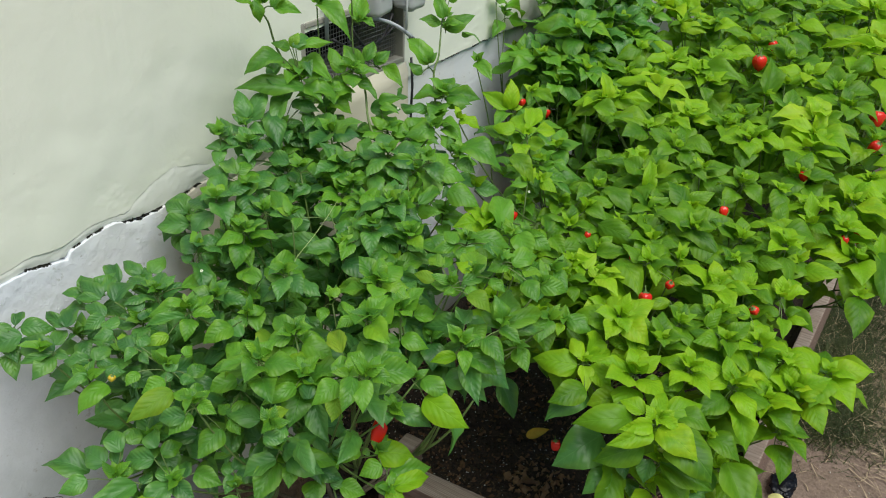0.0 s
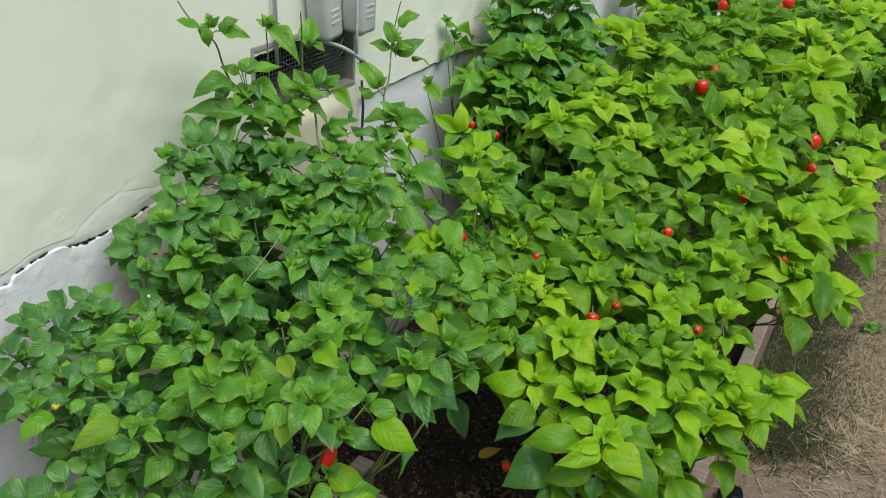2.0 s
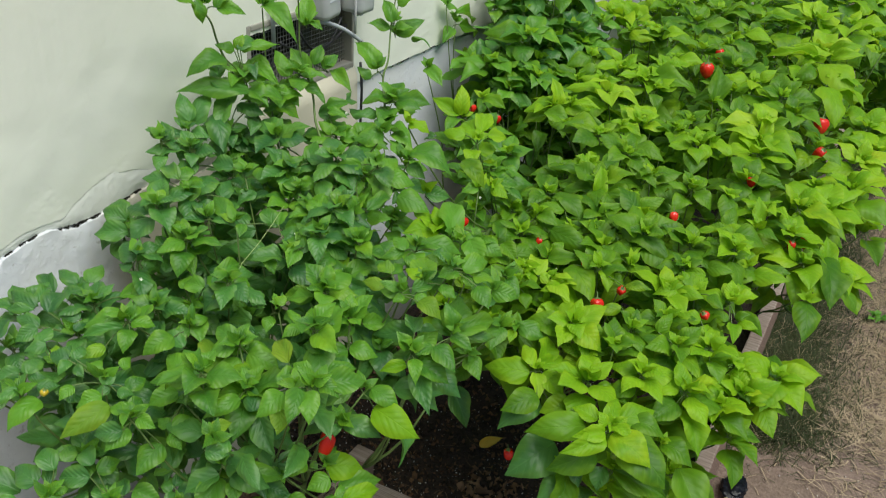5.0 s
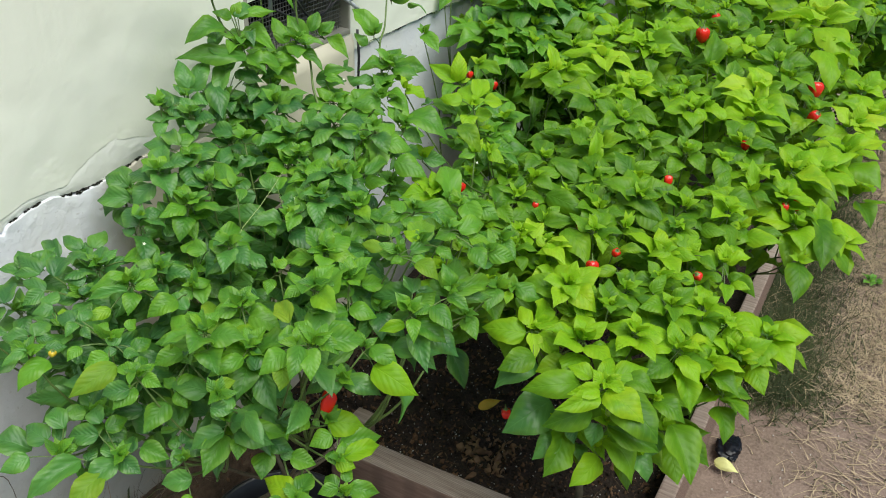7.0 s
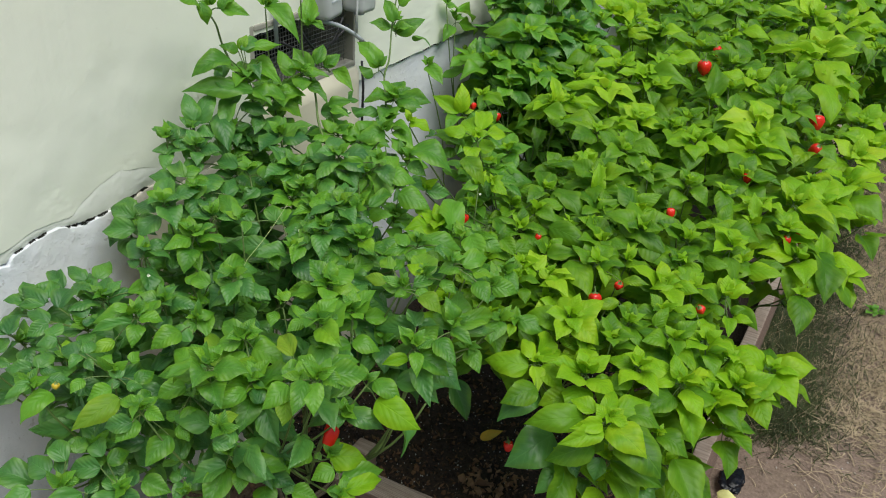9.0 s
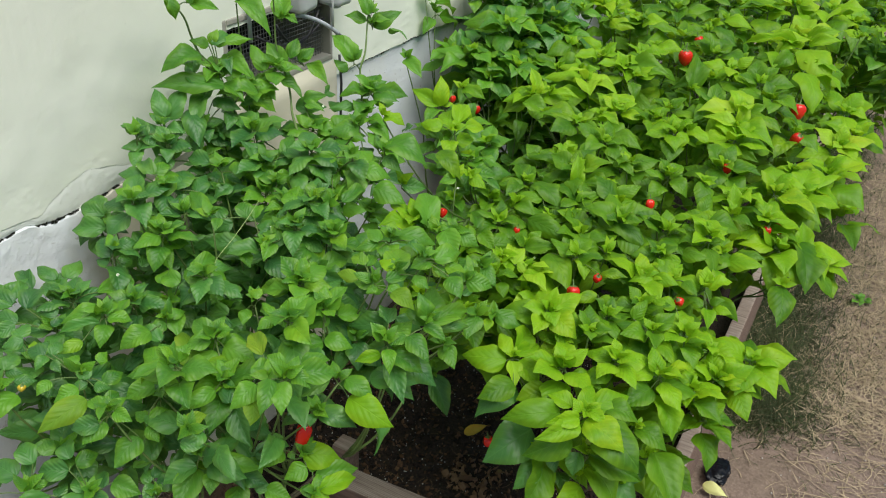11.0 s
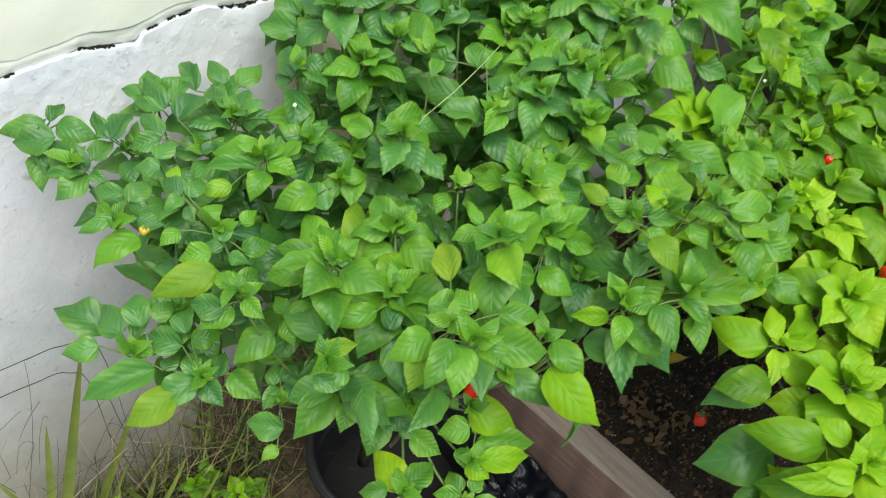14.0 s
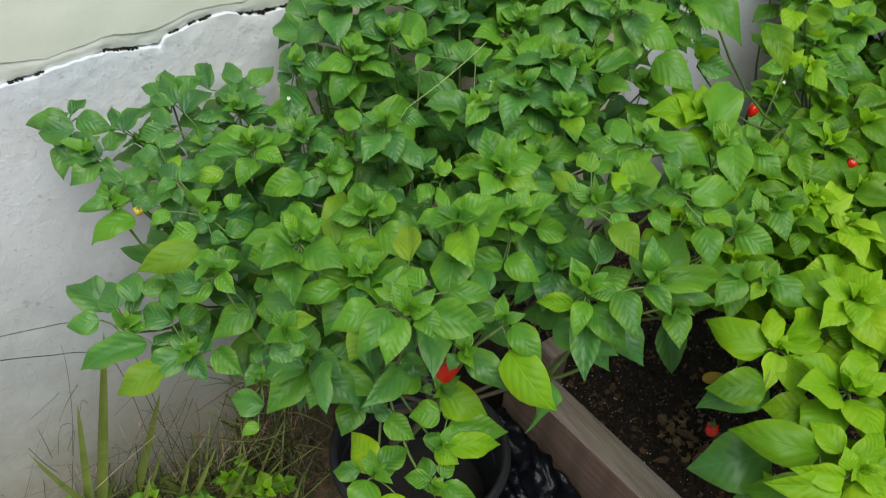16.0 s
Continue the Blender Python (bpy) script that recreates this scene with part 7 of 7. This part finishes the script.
grow(far, LEAF_LIME,
     (-0.578, 2.523, 0.991, -0.51, 2.543, 1.006, 0.041), (-0.635, 2.895, 1.013, -0.56, 2.878, 0.99, 0.048), (-0.5, 2.381, 0.981, -0.423, 2.384, 0.982, 0.038),
     (-0.549, 2.306, 0.972, -0.558, 2.263, 0.937, 0.034), (-0.622, 2.175, 0.953, -0.67, 2.16, 0.953, 0.026), (-0.604, 2.139, 0.948, -0.682, 2.104, 0.937, 0.041),
     (-0.604, 2.167, 0.952, -0.571, 2.181, 0.962, 0.022), (-0.637, 2.03, 0.934, -0.564, 2.039, 0.932, 0.024), (-0.66, 2.002, 0.93, -0.686, 2.021, 0.987, 0.036),
     (-0.669, 2.023, 0.933, -0.727, 1.971, 0.909, 0.04), (-0.498, 1.986, 0.926, -0.448, 1.976, 0.916, 0.032), (-0.507, 2.04, 0.935, -0.438, 2.054, 0.944, 0.03))
grow(far, LEAF_LIME,
     (-0.616, 2.305, 0.972, -0.673, 2.31, 0.991, 0.027), (-0.599, 2.283, 0.967, -0.578, 2.313, 0.996, 0.027), (-0.614, 2.301, 0.97, -0.619, 2.267, 0.943, 0.027),
     (-0.759, 2.733, 1.004, -0.667, 2.71, 0.967, 0.061), (-0.667, 2.516, 0.991, -0.593, 2.515, 0.983, 0.044), (-0.501, 1.786, 0.883, -0.523, 1.817, 0.914, 0.024),
     (-0.479, 1.904, 0.909, -0.434, 1.901, 0.906, 0.028))
grow(far, LEAF_PALE,
     (-0.589, 2.14, 0.948, -0.522, 2.146, 0.948, 0.041), (-0.612, 2.178, 0.954, -0.626, 2.181, 0.965, 0.011))
shoots(far, LEAF_SUNNY,
       (-1, 2.462, 0.979, 0.066), (-0.884, 2.304, 0.928, 0.054), (-0.869, 2.354, 0.974, 0.064), (-0.864, 2.477, 0.988, 0.063), (-0.777, 2.423, 0.945, 0.078), (-0.698, 2.228, 0.925, 0.067),
       (-0.637, 2.838, 1.007, 0.086), (-0.572, 2.565, 0.988, 0.083), (-0.541, 2.74, 1.001, 0.095), (-0.518, 2.913, 1.005, 0.087), (-0.478, 3.037, 1.014, 0.087), (-0.381, 2.763, 0.981, 0.081),
       (-0.459, 2.487, 0.992, 0.081), (-0.381, 2.365, 0.935, 0.073), (-0.363, 2.229, 0.91, 0.064), (-0.415, 3.155, 1.021, 0.095))
shoots(far, LEAF_LIME,
       (-0.755, 2.664, 0.994, 0.095), (-0.698, 2.649, 0.996, 0.093), (-0.6, 2.266, 0.966, 0.063), (-0.529, 2.237, 0.959, 0.065), (-0.73, 2.97, 1.011, 0.082), (-0.629, 2.592, 0.991, 0.079),
       (-0.504, 2.313, 0.974, 0.077), (-0.491, 2.208, 0.954, 0.072))
shoots(far, LEAF_PALE,
       (-0.583, 2.126, 0.949, 0.086))
under(far, 28, LEAF_SUNNY, (0.06, 0.30), 0.09, (0.06, 0.09))
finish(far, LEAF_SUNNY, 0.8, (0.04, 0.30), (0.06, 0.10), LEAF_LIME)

wallside = plant("small lime green pepper plant by the white footing", (-0.66, 1.95, 0.17))
grow(wallside, LEAF_LIME,
     (-0.84, 1.876, 0.902, -0.855, 1.902, 0.965, 0.039), (-0.843, 1.874, 0.901, -0.914, 1.873, 0.929, 0.038), (-0.68, 1.588, 0.986, -0.724, 1.579, 0.982, 0.032),
     (-0.675, 1.629, 0.97, -0.725, 1.665, 0.978, 0.039), (-0.672, 1.64, 0.977, -0.698, 1.7, 0.991, 0.04), (-0.656, 1.636, 0.975, -0.63, 1.668, 0.966, 0.03),
     (-0.67, 1.631, 0.943, -0.651, 1.67, 0.938, 0.031), (-0.679, 1.619, 0.946, -0.658, 1.583, 0.925, 0.034), (-0.628, 1.618, 0.883, -0.591, 1.617, 0.867, 0.029))
grow(wallside, LEAF_FRESH,
     (-0.628, 1.636, 0.887, -0.595, 1.664, 0.876, 0.032), (-0.627, 1.554, 0.904, -0.653, 1.533, 0.897, 0.024))
shoots(wallside, LEAF_LIME,
       (-0.583, 1.337, 0.927, 0.06), (-0.668, 2.026, 0.923, 0.068))
shoots(wallside, LEAF_FRESH,
       (-0.657, 1.67, 0.896, 0.055), (-0.891, 2.124, 0.955, 0.076), (-0.84, 1.892, 0.894, 0.071), (-0.752, 1.842, 0.898, 0.063), (-0.77, 2.138, 0.941, 0.061), (-0.818, 2.097, 0.912, 0.065),
       (-0.679, 1.795, 0.88, 0.058), (-0.634, 1.517, 0.787, 0.048), (-0.667, 1.624, 0.818, 0.05), (-0.739, 1.732, 0.833, 0.05), (-0.637, 1.432, 0.791, 0.049))
under(wallside, 7, LEAF_FRESH, (0.06, 0.30), 0.05, (0.05, 0.07), beyond=-0.92)
finish(wallside, LEAF_FRESH, 0.6, (0.04, 0.2), (0.05, 0.08), LEAF_LIME)

climber = plant("thin green climber against the stucco wall", (-1.0, 2.30, 0.0), "weeds by the wall", "climbing_weed")
tagged(climber["thing"], category="weed")
grow(climber, LEAF_FRESH,
     (-1.045, 2.194, 0.999, -1.045, 2.144, 0.968, 0.035), (-1.045, 2.231, 0.999, -1.045, 2.324, 0.944, 0.034), (-1.045, 2.204, 1.033, -1.045, 2.307, 0.983, 0.03),
     (-1.045, 2.155, 1.064, -1.045, 2.219, 1.038, 0.03), (-0.944, 1.892, 0.988, -0.891, 1.874, 0.957, 0.038))
for k in range(13):
    whorl(climber, (-0.99 + 0.04 * climber["dice"].random(), 2.24 + 0.24 * climber["dice"].random(), 0.74 + 0.036 * k), LEAF_FRESH, climber["dice"].uniform(0.04, 0.06))
finish(climber, LEAF_FRESH, 0.5, (0.02, 0.10), (0.03, 0.05), LEAF_FRESH)

for label, at, centre, size, count, mixed in (
        ("tall fresh green pepper plant beside the wall", (-0.90, 2.40, 0.02), (-0.87, 2.41, 0.66), (0.18, 0.28, 0.48), 80, (LEAF_FRESH, LEAF_FRESH, LEAF_DEEP)),
        ("bushy fresh green pepper plant far along the bed", (-0.45, 3.35, 0.17), (-0.48, 3.35, 0.66), (0.38, 0.36, 0.38), 48, (LEAF_FRESH, LEAF_FRESH, LEAF_LIME)),
        ("lime green pepper plant at the path side of the bed", (-0.22, 3.40, 0.17), (-0.01, 3.45, 0.66), (0.27, 0.40, 0.34), 44, (LEAF_LIME, LEAF_FRESH)),
        ("bushy fresh green pepper plant near the far end", (-0.45, 4.15, 0.17), (-0.45, 4.15, 0.68), (0.42, 0.42, 0.42), 46, (LEAF_FRESH, LEAF_LIME)),
        ("lime green pepper plant near the far end", (-0.20, 4.80, 0.17), (-0.15, 4.8, 0.64), (0.45, 0.42, 0.42), 46, (LEAF_LIME, LEAF_FRESH)),
        ("fresh green pepper plant in the wall corner", (-0.88, 3.70, 0.02), (-0.80, 3.7, 0.70), (0.25, 0.45, 0.40), 44, (LEAF_FRESH, LEAF_DEEP))):
    p = plant(label, at)
    dome(p, centre, size, count, mixed)
    finish(p, LEAF_SUNNY, 0.6, (0.03, 0.30), (0.06, 0.10), LEAF_LIME)

# a dry flower stalk standing out of the potted plant
line_run("dead_stalk", "thin pale dry stalk sticking out of the potted plant", "dead stalk", [Vector(q) for q in ((-0.738, 1.005, 0.93), (-0.730, 1.019, 0.963), (-0.732, 1.060, 0.978), (-0.739, 1.098, 0.989), (-0.745, 1.132, 1.002))], 0.00045, BUD)
# small broad-leaved weeds among the grass
def small_weed(base, tops):
    p = plant("small yellow-green broad-leaved weed in the litter", base, "weeds by the wall", "weed")
    tagged(p["thing"], category="weed")
    for top in tops:
        part("stem", tube(bmesh.new(), arc((0, 0, -0.01), Vector(top) - p["base"], 0.012, 6, (0.5, 0.4, 0)), 0.0012, 5), STEM_GREEN, p["thing"], soft=True)
        whorl(p, top, LEAF_LIME if len(tops) % 2 else LEAF_FRESH, 0.032, WHORL[:2])


small_weed((-0.955, 0.665, 0.02), ((-0.935, 0.680, 0.20), (-0.945, 0.650, 0.16), (-0.920, 0.705, 0.15)))
small_weed((-0.930, 0.745, 0.02), ((-0.925, 0.750, 0.13), (-0.905, 0.770, 0.10)))
small_weed((-0.880, 0.860, 0.02), ((-0.870, 0.850, 0.16), (-0.885, 0.880, 0.12), (-0.86, 0.83, 0.10)))
small_weed((-1.000, 0.580, 0.02), ((-0.985, 0.570, 0.20), (-0.975, 0.600, 0.14)))
small_weed((0.18, 3.15, 0.0), ((0.18, 3.15, 0.03), (0.20, 3.17, 0.025)))
small_weed((-0.960, 0.820, 0.02), ((-0.950, 0.815, 0.12), (-0.965, 0.840, 0.10), (-0.940, 0.830, 0.08)))
pepper(far, (-0.416, 2.362, 0.975), 0.037, 0.042)
pepper(far, (-0.419, 2.491, 0.986), 0.025, 0.029)
pepper(leaning, (-0.122, 2.296, 0.922), 0.036, 0.041)
pepper(leaning, (-0.096, 2.200, 0.886), 0.029, 0.034)
pepper(middle, (-0.197, 1.908, 0.906), 0.021, 0.024)
pepper(middle, (-0.299, 1.738, 0.867), 0.020, 0.023)
pepper(middle, (-0.067, 1.904, 0.811), 0.026, 0.030)
pepper(middle, (-0.087, 1.855, 0.819), 0.019, 0.022)
pepper(middle, (-0.398, 1.547, 0.824), 0.020, 0.023)
pepper(middle, (-0.496, 1.565, 0.826), 0.015, 0.017)
pepper(middle, (-0.341, 1.461, 0.801), 0.025, 0.028)
pepper(middle, (-0.312, 1.505, 0.812), 0.018, 0.020)
pepper(middle, (-0.172, 1.506, 0.814), 0.018, 0.020)
pepper(wallside, (-0.649, 1.554, 0.825), 0.017, 0.020)
pepper(far, (-0.552, 3.139, 1.020), 0.035, 0.041)
pepper(far, (-0.377, 3.323, 1.026), 0.041, 0.047)
pepper(far, (-0.391, 3.247, 1.024), 0.029, 0.033)
pepper(far, (-0.924, 2.447, 0.983), 0.023, 0.027)
pepper(wallside, (-0.832, 1.920, 0.907), 0.019, 0.021)
pepper(wallside, (-0.759, 1.901, 0.903), 0.021, 0.024)
pepper(leaning, (-0.246, 2.348, 0.972), 0.016, 0.018)
pepper(far, (-0.843, 2.696, 0.998), 0.025, 0.029)
pepper(potted, (-0.524, 0.946, 0.788), 0.024, 0.044)
pepper(potted, (-0.795, 0.938, 0.755), 0.018, 0.020)
pepper(potted, (-0.808, 0.744, 0.884), 0.011, 0.011, PEPPER_YELLOW, "small half-ripe yellow pepper")
pepper(front, (-0.206, 1.217, 0.712), 0.024, 0.026, PEPPER_GREEN, "unripe pale green lantern-shaped pepper")
pepper(potted, (-0.732, 0.893, 0.833), 0.018, 0.016)
pepper(front, (-0.405, 1.300, 0.552), 0.021, 0.022)
pepper(tall, (-0.846, 1.375, 0.892), 0.020, 0.024)
flower(tall, (-0.797, 1.279, 1.003))
flower(middle, (-0.170, 1.941, 0.763))
flower(middle, (-0.556, 1.670, 0.787))
flower(middle, (-0.446, 1.537, 0.798))
flower(middle, (-0.363, 1.726, 0.716))
flower(front, (-0.204, 1.358, 0.748))
flower(tall, (-0.853, 1.446, 1.031))
flower(middle, (-0.617, 1.544, 0.891))
flower(middle, (-0.506, 1.922, 0.702))
flower(potted, (-0.840, 0.936, 0.940))
flower(potted, (-0.948, 0.904, 0.874))
flower(potted, (-0.714, 1.120, 0.971))
flower(potted, (-0.633, 1.422, 0.899))


# fallen leaves
def fallen(label, base, tip, width, material):
    ob = new("fallen_leaf", LEAF_MESH[material.name, 4])
    ob.matrix_basis = leaf_pose(base, tip, width, random.Random(5), 0.1)
    tagged(ob, label, "fallen leaf", "fallen leaves")


FADED = simple("faded_yellow_leaf", (0.72, 0.40, 0.03), (0.85, 0.60, 0.06), 60, 0.6, 0.3)
DRY_LEAF = simple("dry_brown_leaf", (0.08, 0.045, 0.025), (0.18, 0.10, 0.05), 40, 0.85, 0.4)
PALE_FALLEN = simple("pale_fallen_leaf", (0.50, 0.50, 0.16), (0.68, 0.68, 0.28), 60, 0.6, 0.3)
for m in (DRY_LEAF, FADED, PALE_FALLEN):
    for k in range(len(SHAPES)):
        LEAF_MESH[m.name, k] = foliage_mesh("leaf", [(k, Matrix())], m)
fallen("curled yellow fallen leaf on the dark soil", (-0.610, 1.655, 0.192), (-0.575, 1.708, 0.194), 0.024, FADED)
fallen("curled brown fallen leaf on the dark soil", (-0.555, 1.530, 0.184), (-0.520, 1.545, 0.182), 0.014, DRY_LEAF)
fallen("curled brown fallen leaf on the dark soil", (-0.520, 1.470, 0.186), (-0.535, 1.440, 0.184), 0.012, DRY_LEAF)
fallen("pale yellow fallen leaf on the straw path", (-0.079, 1.990, 0.016), (-0.014, 1.982, 0.014), 0.032, PALE_FALLEN)
